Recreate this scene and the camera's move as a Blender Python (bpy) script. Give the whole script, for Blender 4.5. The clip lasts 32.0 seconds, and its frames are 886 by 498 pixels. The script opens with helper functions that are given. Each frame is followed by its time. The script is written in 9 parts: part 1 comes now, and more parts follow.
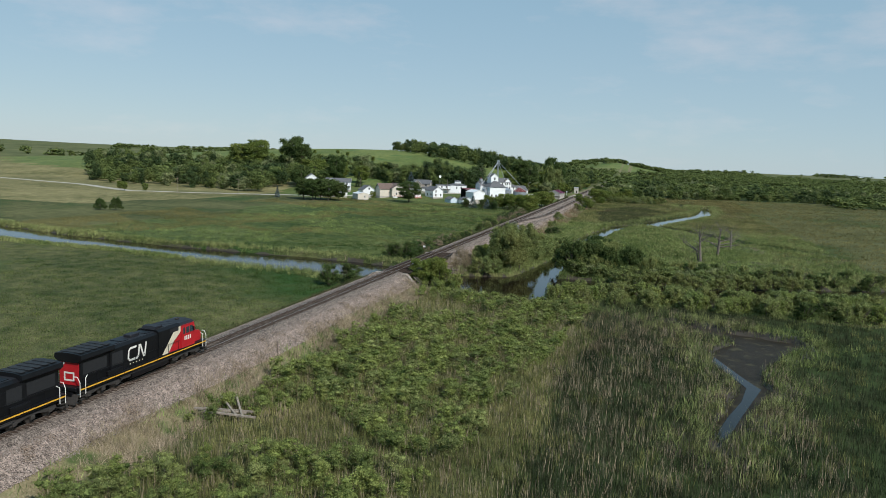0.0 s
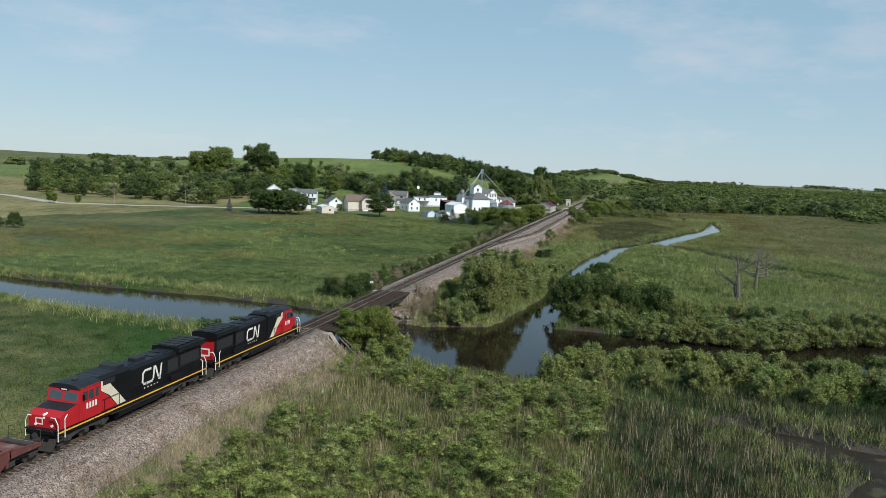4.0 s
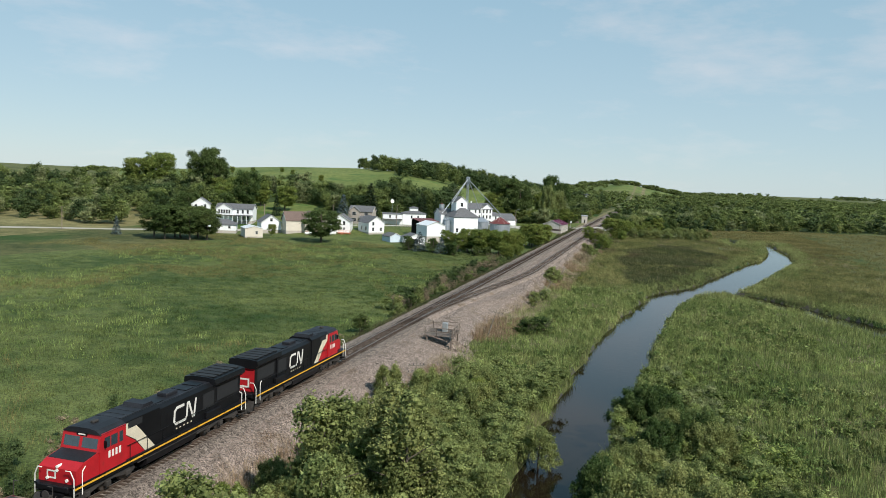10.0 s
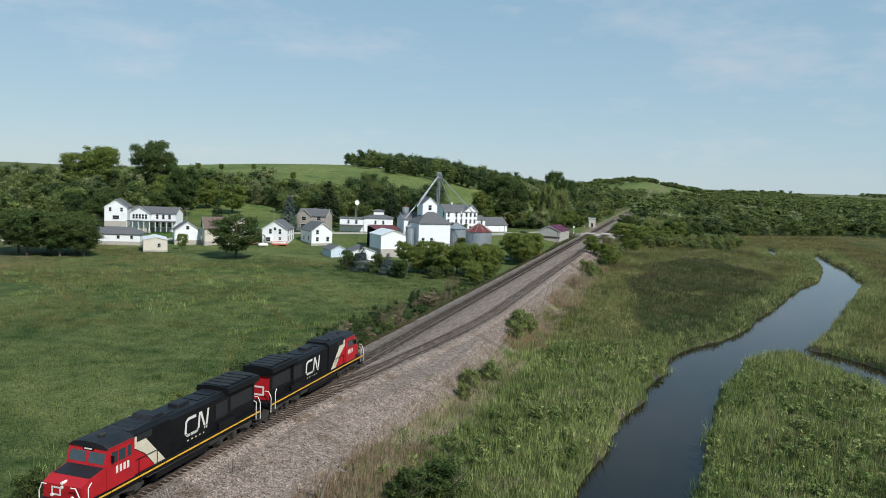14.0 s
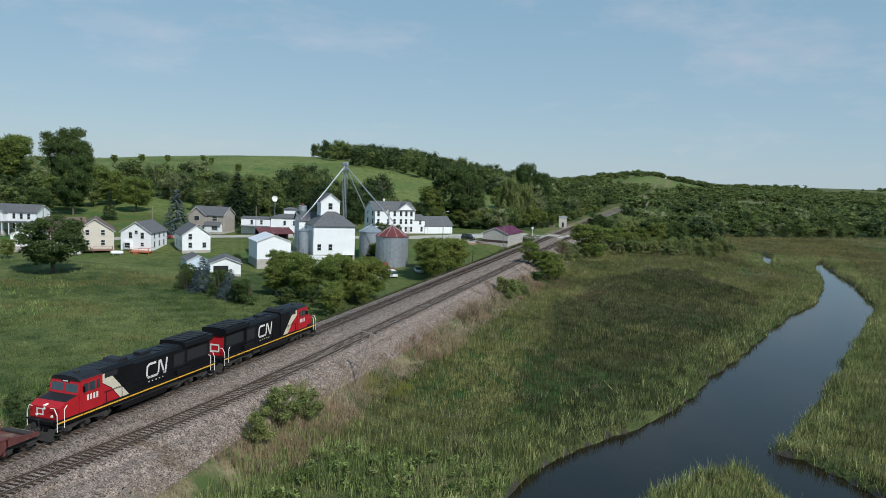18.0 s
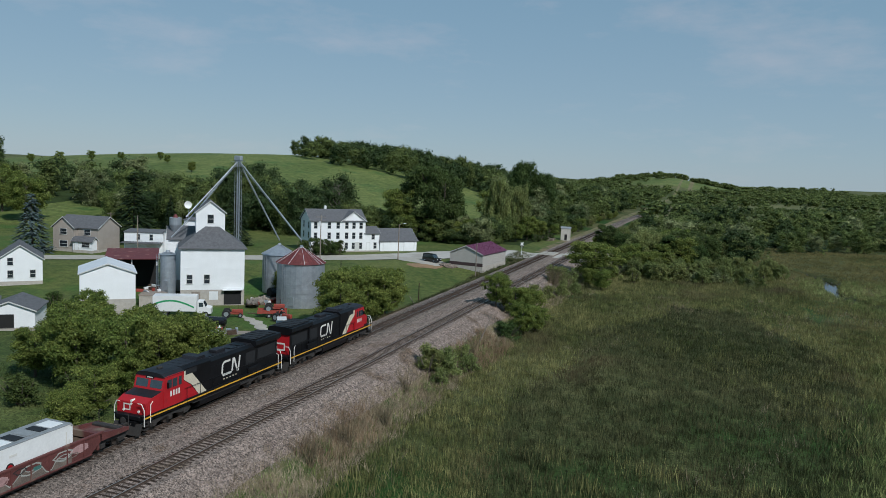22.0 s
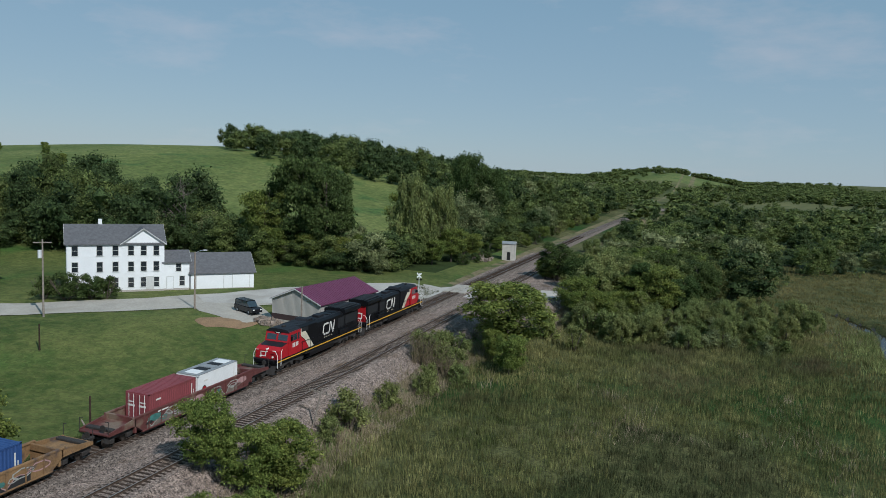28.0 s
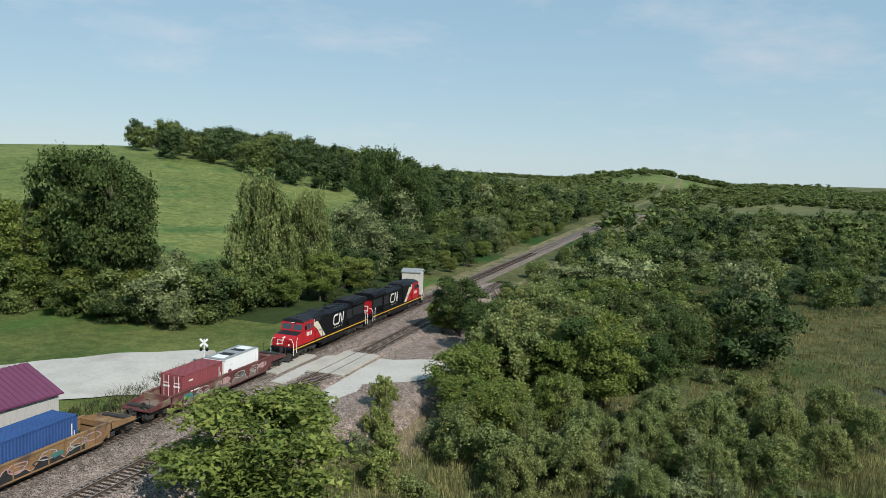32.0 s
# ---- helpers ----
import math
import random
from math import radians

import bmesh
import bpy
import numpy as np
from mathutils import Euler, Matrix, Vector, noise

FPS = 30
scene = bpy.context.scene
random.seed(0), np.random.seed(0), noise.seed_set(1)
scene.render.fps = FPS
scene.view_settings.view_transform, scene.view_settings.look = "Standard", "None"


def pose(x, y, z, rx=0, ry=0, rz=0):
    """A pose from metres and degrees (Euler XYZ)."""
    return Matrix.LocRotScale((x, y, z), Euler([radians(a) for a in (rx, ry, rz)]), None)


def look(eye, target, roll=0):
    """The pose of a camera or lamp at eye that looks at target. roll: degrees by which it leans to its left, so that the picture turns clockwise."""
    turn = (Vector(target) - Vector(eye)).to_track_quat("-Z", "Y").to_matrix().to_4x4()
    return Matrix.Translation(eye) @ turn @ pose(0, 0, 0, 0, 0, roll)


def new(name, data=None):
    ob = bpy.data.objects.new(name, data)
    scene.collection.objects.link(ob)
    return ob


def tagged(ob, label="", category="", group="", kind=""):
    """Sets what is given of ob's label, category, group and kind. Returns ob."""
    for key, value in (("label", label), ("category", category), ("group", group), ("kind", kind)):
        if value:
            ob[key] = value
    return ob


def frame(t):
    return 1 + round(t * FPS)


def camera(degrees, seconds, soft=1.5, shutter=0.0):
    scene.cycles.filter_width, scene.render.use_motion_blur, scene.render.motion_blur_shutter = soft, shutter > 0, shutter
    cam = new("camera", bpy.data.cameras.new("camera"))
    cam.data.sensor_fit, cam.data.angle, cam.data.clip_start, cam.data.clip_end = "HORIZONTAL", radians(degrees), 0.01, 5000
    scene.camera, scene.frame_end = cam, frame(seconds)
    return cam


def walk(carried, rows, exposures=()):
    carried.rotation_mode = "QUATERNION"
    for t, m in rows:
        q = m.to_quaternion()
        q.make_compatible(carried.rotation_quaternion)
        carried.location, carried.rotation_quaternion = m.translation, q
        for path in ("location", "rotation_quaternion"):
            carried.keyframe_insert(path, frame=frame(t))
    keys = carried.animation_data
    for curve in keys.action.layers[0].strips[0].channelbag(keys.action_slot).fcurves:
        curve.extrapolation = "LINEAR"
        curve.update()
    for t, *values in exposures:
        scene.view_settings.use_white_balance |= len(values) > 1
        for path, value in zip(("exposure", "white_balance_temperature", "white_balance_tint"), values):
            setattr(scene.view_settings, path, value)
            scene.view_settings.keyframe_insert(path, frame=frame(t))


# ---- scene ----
cam = camera(61.1, 32.0, soft=0.65)
METRES, EYE, TILT, LEAN, TURN = 489.8, 24.0, 0.0, 0.0, 15.0
ROWS = [
    (0.0, 0.0, 0.0, 0.0, 0.31, -7.03, -2.54),
    (0.5, 0.0032, 0.0086, -0.0002, 0.47, -6.95, -2.63),
    (1.0, 0.0056, 0.0193, -0.0005, 0.65, -6.86, -2.76),
    (1.5, 0.0072, 0.0314, -0.0011, 0.86, -6.73, -2.82),
    (2.0, 0.0083, 0.0448, -0.0015, 1.0, -6.64, -2.85),
    (2.5, 0.0089, 0.0595, -0.002, 1.23, -6.55, -2.92),
    (3.0, 0.0093, 0.0751, -0.0022, 1.19, -6.42, -2.83),
    (3.2, 0.0098, 0.0815, -0.0022, 0.62, -6.36, -2.76),
    (3.3, 0.0101, 0.0848, -0.0022, -0.05, -6.31, -2.68),
    (3.5, 0.0108, 0.0914, -0.0023, -0.69, -6.24, -2.6),
    (5.5, 0.0209, 0.1591, -0.0032, 0.5, -5.92, -2.73),
    (6.0, 0.0237, 0.1773, -0.0033, 0.68, -5.85, -2.71),
    (6.5, 0.0267, 0.1955, -0.0037, 0.81, -5.72, -2.69),
    (7.0, 0.0298, 0.2139, -0.004, 0.9, -5.67, -2.63),
    (7.5, 0.0333, 0.2322, -0.0042, 0.8, -5.58, -2.56),
    (8.0, 0.037, 0.2505, -0.0044, 0.68, -5.51, -2.51),
    (8.5, 0.0411, 0.269, -0.0046, 0.54, -5.42, -2.45),
    (9.0, 0.0453, 0.2871, -0.0048, 0.46, -5.34, -2.4),
    (9.5, 0.0498, 0.3051, -0.0051, 0.6, -5.27, -2.39),
    (10.0, 0.0544, 0.3231, -0.0051, 0.85, -5.27, -2.43),
    (10.5, 0.0586, 0.341, -0.0054, 1.18, -5.22, -2.46),
    (11.0, 0.0626, 0.3591, -0.0055, 1.38, -5.21, -2.47),
    (11.5, 0.0663, 0.3766, -0.0055, 1.56, -5.18, -2.47),
    (12.0, 0.07, 0.3944, -0.0055, 1.75, -5.16, -2.51),
    (12.5, 0.0738, 0.4119, -0.0055, 1.93, -5.13, -2.49),
    (13.0, 0.0778, 0.4286, -0.0054, 2.03, -5.21, -2.4),
    (13.5, 0.0826, 0.4444, -0.0051, 2.08, -5.34, -2.3),
    (14.0, 0.0884, 0.4593, -0.0048, 2.14, -5.47, -2.21),
    (14.5, 0.0954, 0.4731, -0.0046, 2.21, -5.61, -2.14),
    (16.5, 0.1242, 0.5221, -0.0037, 2.58, -6.05, -2.13),
    (17.0, 0.1311, 0.5347, -0.0038, 2.69, -6.03, -2.15),
    (17.5, 0.1374, 0.5479, -0.0038, 2.86, -6.03, -2.25),
    (18.0, 0.1431, 0.5619, -0.0041, 3.14, -5.96, -2.27),
    (18.5, 0.1479, 0.5766, -0.0044, 3.78, -5.94, -2.4),
    (19.0, 0.152, 0.5921, -0.0045, 4.25, -5.91, -2.42),
    (19.5, 0.1553, 0.6084, -0.0045, 4.42, -5.87, -2.45),
    (20.0, 0.1583, 0.6252, -0.0047, 4.54, -5.82, -2.45),
    (20.5, 0.161, 0.6422, -0.0046, 4.64, -5.75, -2.44),
    (21.0, 0.1636, 0.659, -0.0045, 4.66, -5.7, -2.44),
    (21.5, 0.1662, 0.6752, -0.0043, 4.62, -5.82, -2.43),
    (22.0, 0.1689, 0.6906, -0.0042, 4.65, -5.92, -2.45),
    (22.5, 0.172, 0.705, -0.004, 4.71, -6.02, -2.48),
    (23.0, 0.1754, 0.7185, -0.0038, 4.75, -6.12, -2.48),
    (23.5, 0.1789, 0.7314, -0.0037, 4.78, -6.2, -2.49),
    (24.0, 0.1824, 0.743, -0.0037, 4.83, -6.26, -2.5),
    (24.5, 0.1861, 0.7549, -0.0035, 4.86, -6.3, -2.51),
    (25.0, 0.1901, 0.7669, -0.0034, 4.9, -6.33, -2.52),
    (25.5, 0.1941, 0.7788, -0.0033, 4.94, -6.37, -2.53),
    (27.5, 0.2089, 0.8289, -0.0018, 4.93, -6.38, -2.55),
    (28.0, 0.213, 0.8429, -0.0018, 4.9, -6.36, -2.51),
    (28.5, 0.2168, 0.8573, -0.0021, 4.76, -6.32, -2.49),
    (29.0, 0.2208, 0.8717, -0.0022, 4.54, -6.29, -2.46),
    (29.5, 0.2248, 0.8861, -0.0025, 4.45, -6.24, -2.41),
    (30.0, 0.2289, 0.9006, -0.0024, 4.26, -6.23, -2.33),
    (30.5, 0.2332, 0.9157, -0.0025, 4.13, -6.15, -2.28),
    (31.0, 0.2374, 0.9312, -0.0025, 4.09, -6.12, -2.24),
    (31.5, 0.2419, 0.947, -0.0026, 4.08, -6.09, -2.21),
    (32.0, 0.2465, 0.9627, -0.0027, 4.08, -6.06, -2.18),
]
walk(cam, [(t, pose(0, 0, EYE, TILT, LEAN, TURN) @ pose(METRES * x, METRES * y, METRES * z, 90 + pitch, roll, yaw)) for t, x, y, z, yaw, pitch, roll in ROWS],
     exposures=[(0, 0.5, 6300, 10), (4, 0.62, 6300, 10), (8, 0.78, 6650, 10), (13, 0.62, 6350, 10), (17, 0.45, 6100, 10), (20, 0.24, 6000, 10), (23, 0.03, 5950, 10), (25, 0.12, 5950, 10), (28, 0.12, 5950, 10), (30, 0.35, 6100, 10), (32, 0.66, 6350, 10)])

# ---- world and sun ----
SUN_DIR = Vector((0.60, -0.43, 0.68)).normalized()
world = bpy.data.worlds.new("world")
scene.world = world
world.use_nodes = True
wt = world.node_tree
sky = wt.nodes.new("ShaderNodeTexSky")
sky.sky_type, sky.sun_disc = "NISHITA", False
sky.sun_elevation = math.asin(SUN_DIR.z)
sky.sun_rotation = math.atan2(SUN_DIR.x, SUN_DIR.y)
sky.altitude, sky.air_density, sky.dust_density, sky.ozone_density = 250, 1.0, 0.15, 2.0
# high thin haze over the sky, paler to the horizon, with a few soft clouds
wn, wl = wt.nodes, wt.links
tc = wn.new("ShaderNodeTexCoord")
split = wn.new("ShaderNodeSeparateXYZ")
wl.new(tc.outputs["Generated"], split.inputs[0])
lift = wn.new("ShaderNodeMapRange")
lift.inputs[1].default_value, lift.inputs[2].default_value = 0.0, 0.42
wl.new(split.outputs["Z"], lift.inputs[0])
veil = wn.new("ShaderNodeMix")
veil.data_type = "RGBA"
veil.inputs[6].default_value, veil.inputs[7].default_value = (3.9, 5.1, 5.75, 1), (1.85, 3.75, 5.05, 1)
wl.new(lift.outputs[0], veil.inputs[0])
squash = wn.new("ShaderNodeMapping")
squash.inputs["Scale"].default_value = (1.0, 1.0, 3.2)
wl.new(tc.outputs["Generated"], squash.inputs["Vector"])
cloud = wn.new("ShaderNodeTexNoise")
cloud.inputs["Scale"].default_value, cloud.inputs["Detail"].default_value, cloud.inputs["Roughness"].default_value = 4.6, 7, 0.6
wl.new(squash.outputs[0], cloud.inputs["Vector"])
cover = wn.new("ShaderNodeMapRange")
cover.inputs[1].default_value, cover.inputs[2].default_value, cover.inputs[3].default_value, cover.inputs[4].default_value = 0.54, 0.75, 0.0, 0.7
wl.new(cloud.outputs[0], cover.inputs[0])
puff = wn.new("ShaderNodeMix")
puff.data_type = "RGBA"
puff.inputs[7].default_value = (5.2, 5.6, 6.0, 1)
wl.new(cover.outputs[0], puff.inputs[0])
wl.new(veil.outputs[2], puff.inputs[6])
haze = wn.new("ShaderNodeMix")
haze.data_type = "RGBA"
haze.inputs[0].default_value = 0.82
wl.new(sky.outputs[0], haze.inputs[6])
wl.new(puff.outputs[2], haze.inputs[7])
wl.new(haze.outputs[2], wn["Background"].inputs[0])
wt.nodes["Background"].inputs[1].default_value = 0.075
sun = new("sun", bpy.data.lights.new("sun", "SUN"))
sun.data.energy, sun.data.angle, sun.data.color = 3.4, radians(0.6), (1.0, 0.96, 0.89)
sun.matrix_world = look(SUN_DIR * 300, (0, 0, 0))

# ---- building helpers ----
RAIL = -0.3          # top of rail
WATER = -4.4
MAIN_X, SIDE_X = -50.6, -43.9


class Geo:
    """Collects vertices and faces of one mesh, with a material slot for each face."""

    def __init__(self):
        self.v, self.f, self.m = [], [], []

    def add(self, verts, faces, mat=0, pose_m=None):
        n = len(self.v)
        if pose_m is not None:
            verts = [pose_m @ Vector(p) for p in verts]
        self.v += [tuple(p) for p in verts]
        self.f += [tuple(n + i for i in f) for f in faces]
        self.m += [mat] * len(faces)
        return self

    def box(self, x0, x1, y0, y1, z0, z1, mat=0, c=0.0, pose_m=None):
        """A box, with chamfered edges where c > 0."""
        if c <= 0:
            vs = [(x, y, z) for z in (z0, z1) for y in (y0, y1) for x in (x0, x1)]
            fs = [(0, 2, 3, 1), (4, 5, 7, 6), (0, 1, 5, 4), (2, 6, 7, 3), (0, 4, 6, 2), (1, 3, 7, 5)]
            return self.add(vs, fs, mat, pose_m)
        c = min(c, (x1 - x0) * 0.45, (y1 - y0) * 0.45, (z1 - z0) * 0.45)
        bm = bmesh.new()
        bmesh.ops.create_cube(bm, size=1.0)
        for v in bm.verts:
            v.co = ((x0 + x1) / 2 + v.co.x * (x1 - x0), (y0 + y1) / 2 + v.co.y * (y1 - y0), (z0 + z1) / 2 + v.co.z * (z1 - z0))
        bmesh.ops.bevel(bm, geom=bm.edges[:], offset=c, segments=1, affect="EDGES")
        bm.verts.index_update()
        self.add([v.co.copy() for v in bm.verts], [[v.index for v in f.verts] for f in bm.faces], mat, pose_m)
        bm.free()
        return self

    def tube(self, a, b, r0, r1=None, n=8, mat=0, caps=True, pose_m=None):
        a, b = Vector(a), Vector(b)
        r1 = r0 if r1 is None else r1
        d = (b - a).normalized()
        u = d.orthogonal().normalized()
        w = d.cross(u)
        vs = []
        for p, r in ((a, r0), (b, r1)):
            vs += [p + (u * math.cos(2 * math.pi * i / n) + w * math.sin(2 * math.pi * i / n)) * r for i in range(n)]
        fs = [(i, (i + 1) % n, n + (i + 1) % n, n + i) for i in range(n)]
        if caps:
            fs += [tuple(range(n - 1, -1, -1)), tuple(range(n, 2 * n))]
        return self.add(vs, fs, mat, pose_m)

    def path(self, pts, r, n=6, mat=0, pose_m=None):
        for a, b in zip(pts, pts[1:]):
            self.tube(a, b, r, r, n, mat, True, pose_m)
        return self

    def prism(self, outline, axis, lo, hi, mat=0, pose_m=None):
        """An outline in the plane across an axis ('x', 'y' or 'z'), drawn out from lo to hi."""
        put = {"x": lambda p, s: (s, p[0], p[1]), "y": lambda p, s: (p[0], s, p[1]), "z": lambda p, s: (p[0], p[1], s)}[axis]
        n = len(outline)
        vs = [put(p, lo) for p in outline] + [put(p, hi) for p in outline]
        fs = [(i, (i + 1) % n, n + (i + 1) % n, n + i) for i in range(n)] + [tuple(range(n - 1, -1, -1)), tuple(range(n, 2 * n))]
        return self.add(vs, fs, mat, pose_m)

    def mesh(self, name, mats, smooth=False):
        me = bpy.data.meshes.new(name)
        me.from_pydata(self.v, [], self.f)
        for m in mats:
            me.materials.append(m)
        me.polygons.foreach_set("material_index", self.m)
        me.polygons.foreach_set("use_smooth", [smooth] * len(self.f))
        bm = bmesh.new()
        bm.from_mesh(me)
        bmesh.ops.recalc_face_normals(bm, faces=bm.faces[:])
        bm.to_mesh(me)
        bm.free()
        return me


def part(name, geo, mats, parent=None, label="", smooth=False, m=None):
    mats = mats if isinstance(mats, (list, tuple)) else [mats]
    me = geo if isinstance(geo, bpy.types.Mesh) else geo.mesh(name, mats, smooth)
    ob = new(name, me)
    if parent is not None:
        ob.parent = parent
    if m is not None:
        ob.matrix_basis = m
    if label:
        ob["label"] = label
    return ob


def thing(name, label, category, m=None, group="", kind=""):
    ob = tagged(new(name), label, category, group, kind)
    if m is not None:
        ob.matrix_basis = m
    return ob


def raw_mesh(name, verts, faces, mat, smooth=False):
    """A mesh from numpy arrays; all faces have the same number of corners."""
    me = bpy.data.meshes.new(name)
    k = faces.shape[1]
    me.vertices.add(len(verts))
    me.vertices.foreach_set("co", np.ascontiguousarray(verts, dtype=np.float32).ravel())
    me.loops.add(faces.size)
    me.loops.foreach_set("vertex_index", np.ascontiguousarray(faces, dtype=np.int32).ravel())
    me.polygons.add(len(faces))
    me.polygons.foreach_set("loop_start", np.arange(0, faces.size, k, dtype=np.int32))
    me.polygons.foreach_set("loop_total", np.full(len(faces), k, dtype=np.int32))
    me.polygons.foreach_set("use_smooth", np.full(len(faces), smooth, dtype=bool))
    me.materials.append(mat)
    me.update(calc_edges=True)
    return me


# ---- materials ----
def mat(name, color, rough=0.7, metal=0.0, vary=0.12, scale=1.0, bump=0.0, bump_scale=8.0, color2=None, island=0.0, obj=0.0, spec=0.5, stain=None, translucent=0.0, coords="Object", speckle=None):
    """A surface with noise at two scales, optional second colour, relief, stains, and variation by piece or by object."""
    m = bpy.data.materials.new(name)
    m.use_nodes = True
    nt = m.node_tree
    n, l = nt.nodes, nt.links
    bsdf = n["Principled BSDF"]
    bsdf.inputs["Roughness"].default_value, bsdf.inputs["Metallic"].default_value = rough, metal
    bsdf.inputs["Specular IOR Level"].default_value = spec
    tc = n.new("ShaderNodeTexCoord")
    big, fine = n.new("ShaderNodeTexNoise"), n.new("ShaderNodeTexNoise")
    big.inputs["Scale"].default_value, fine.inputs["Scale"].default_value = scale, scale * 9.0
    big.inputs["Detail"].default_value, fine.inputs["Detail"].default_value = 3, 4
    for t in (big, fine):
        l.new(tc.outputs[coords], t.inputs["Vector"])
    mixf = n.new("ShaderNodeMath")
    mixf.operation = "MULTIPLY_ADD"
    l.new(fine.outputs[0], mixf.inputs[0])
    mixf.inputs[1].default_value = 0.5
    half = n.new("ShaderNodeMath")
    half.operation = "MULTIPLY"
    half.inputs[1].default_value = 0.5
    l.new(big.outputs[0], half.inputs[0])
    l.new(half.outputs[0], mixf.inputs[2])
    ramp = n.new("ShaderNodeMapRange")
    ramp.inputs[1].default_value, ramp.inputs[2].default_value = 0.36, 0.64
    l.new(mixf.outputs[0], ramp.inputs[0])
    col = n.new("ShaderNodeMix")
    col.data_type = "RGBA"
    dark = tuple(c * (1 - vary) for c in color) + (1,)
    lite = (tuple(min(1, c * (1 + vary)) for c in color) if color2 is None else tuple(color2)) + (1,)
    col.inputs[6].default_value, col.inputs[7].default_value = dark, lite
    l.new(ramp.outputs[0], col.inputs[0])
    out = col.outputs[2]
    if island or obj:
        hsv = n.new("ShaderNodeHueSaturation")
        l.new(out, hsv.inputs["Color"])
        src = n.new("ShaderNodeNewGeometry").outputs["Random Per Island"] if island else n.new("ShaderNodeObjectInfo").outputs["Random"]
        rng = n.new("ShaderNodeMapRange")
        amount = island or obj
        rng.inputs[3].default_value, rng.inputs[4].default_value = 1 - amount, 1 + amount
        l.new(src, rng.inputs[0])
        l.new(rng.outputs[0], hsv.inputs["Value"])
        if island and obj:
            r2, o2 = n.new("ShaderNodeMapRange"), n.new("ShaderNodeObjectInfo")
            r2.inputs[3].default_value, r2.inputs[4].default_value = 0.5 - obj * 0.03, 0.5 + obj * 0.03
            l.new(o2.outputs["Random"], r2.inputs[0])
            l.new(r2.outputs[0], hsv.inputs["Hue"])
        out = hsv.outputs[0]
    if stain is not None:
        sn, sr, sm = n.new("ShaderNodeTexNoise"), n.new("ShaderNodeMapRange"), n.new("ShaderNodeMix")
        sn.inputs["Scale"].default_value, sn.inputs["Detail"].default_value = stain[1], 5
        sr.inputs[1].default_value, sr.inputs[2].default_value = stain[2], stain[2] + 0.12
        sm.data_type = "RGBA"
        l.new(tc.outputs[coords], sn.inputs["Vector"])
        l.new(sn.outputs[0], sr.inputs[0])
        l.new(sr.outputs[0], sm.inputs[0])
        l.new(out, sm.inputs[6])
        sm.inputs[7].default_value = tuple(stain[0]) + (1,)
        out = sm.outputs[2]
    if speckle is not None:
        # single stones or blades told apart by value
        vo, vs, vr, vm = n.new("ShaderNodeTexVoronoi"), n.new("ShaderNodeSeparateColor"), n.new("ShaderNodeMapRange"), n.new("ShaderNodeHueSaturation")
        vo.inputs["Scale"].default_value = speckle[0]
        vr.inputs[3].default_value, vr.inputs[4].default_value = 1 - speckle[1], 1 + speckle[1]
        l.new(tc.outputs[coords], vo.inputs["Vector"])
        l.new(vo.outputs["Color"], vs.inputs[0])
        l.new(vs.outputs[0], vr.inputs[0])
        l.new(vr.outputs[0], vm.inputs["Value"])
        l.new(out, vm.inputs["Color"])
        out = vm.outputs[0]
    l.new(out, bsdf.inputs["Base Color"])
    if bump:
        b, bn = n.new("ShaderNodeBump"), n.new("ShaderNodeTexNoise")
        bn.inputs["Scale"].default_value, bn.inputs["Detail"].default_value = bump_scale, 4
        b.inputs["Strength"].default_value, b.inputs["Distance"].default_value = min(1.0, bump), 0.1
        l.new(tc.outputs[coords], bn.inputs["Vector"])
        l.new(bn.outputs[0], b.inputs["Height"])
        l.new(b.outputs[0], bsdf.inputs["Normal"])
    if translucent:
        tr, ms = n.new("ShaderNodeBsdfTranslucent"), n.new("ShaderNodeMixShader")
        l.new(out, tr.inputs["Color"])
        ms.inputs[0].default_value = translucent
        l.new(bsdf.outputs[0], ms.inputs[1])
        l.new(tr.outputs[0], ms.inputs[2])
        l.new(ms.outputs[0], n["Material Output"].inputs["Surface"])
    return m


M_MEADOW = mat("meadow", (0.048, 0.066, 0.021), 0.9, vary=0.3, scale=0.03, color2=(0.118, 0.114, 0.048), bump=1.0, bump_scale=3.0, spec=0.1, stain=((0.024, 0.056, 0.012), 0.018, 0.52), speckle=(5.0, 0.4))
M_LAWN = mat("lawn", (0.058, 0.092, 0.019), 0.9, vary=0.25, scale=0.07, color2=(0.118, 0.130, 0.037), bump=0.6, bump_scale=4, spec=0.2, stain=((0.05, 0.10, 0.02), 0.05, 0.55), speckle=(3.0, 0.2))
M_PASTURE = mat("pasture", (0.086, 0.126, 0.028), 0.9, vary=0.25, scale=0.03, color2=(0.150, 0.170, 0.050), bump=0.8, bump_scale=0.8, spec=0.2, stain=((0.055, 0.10, 0.024), 0.06, 0.56), speckle=(0.9, 0.25))
M_MUD = mat("mud", (0.034, 0.026, 0.018), 0.6, vary=0.3, scale=0.5, bump=0.5, bump_scale=3)
M_DARKFLOOR = mat("dark_floor", (0.03, 0.045, 0.014), 0.95, vary=0.3, scale=0.1, bump=0.6, bump_scale=2, spec=0.1)
M_FAR = mat("far_land", (0.065, 0.088, 0.030), 0.95, vary=0.3, scale=0.006, color2=(0.14, 0.14, 0.06), spec=0.1)
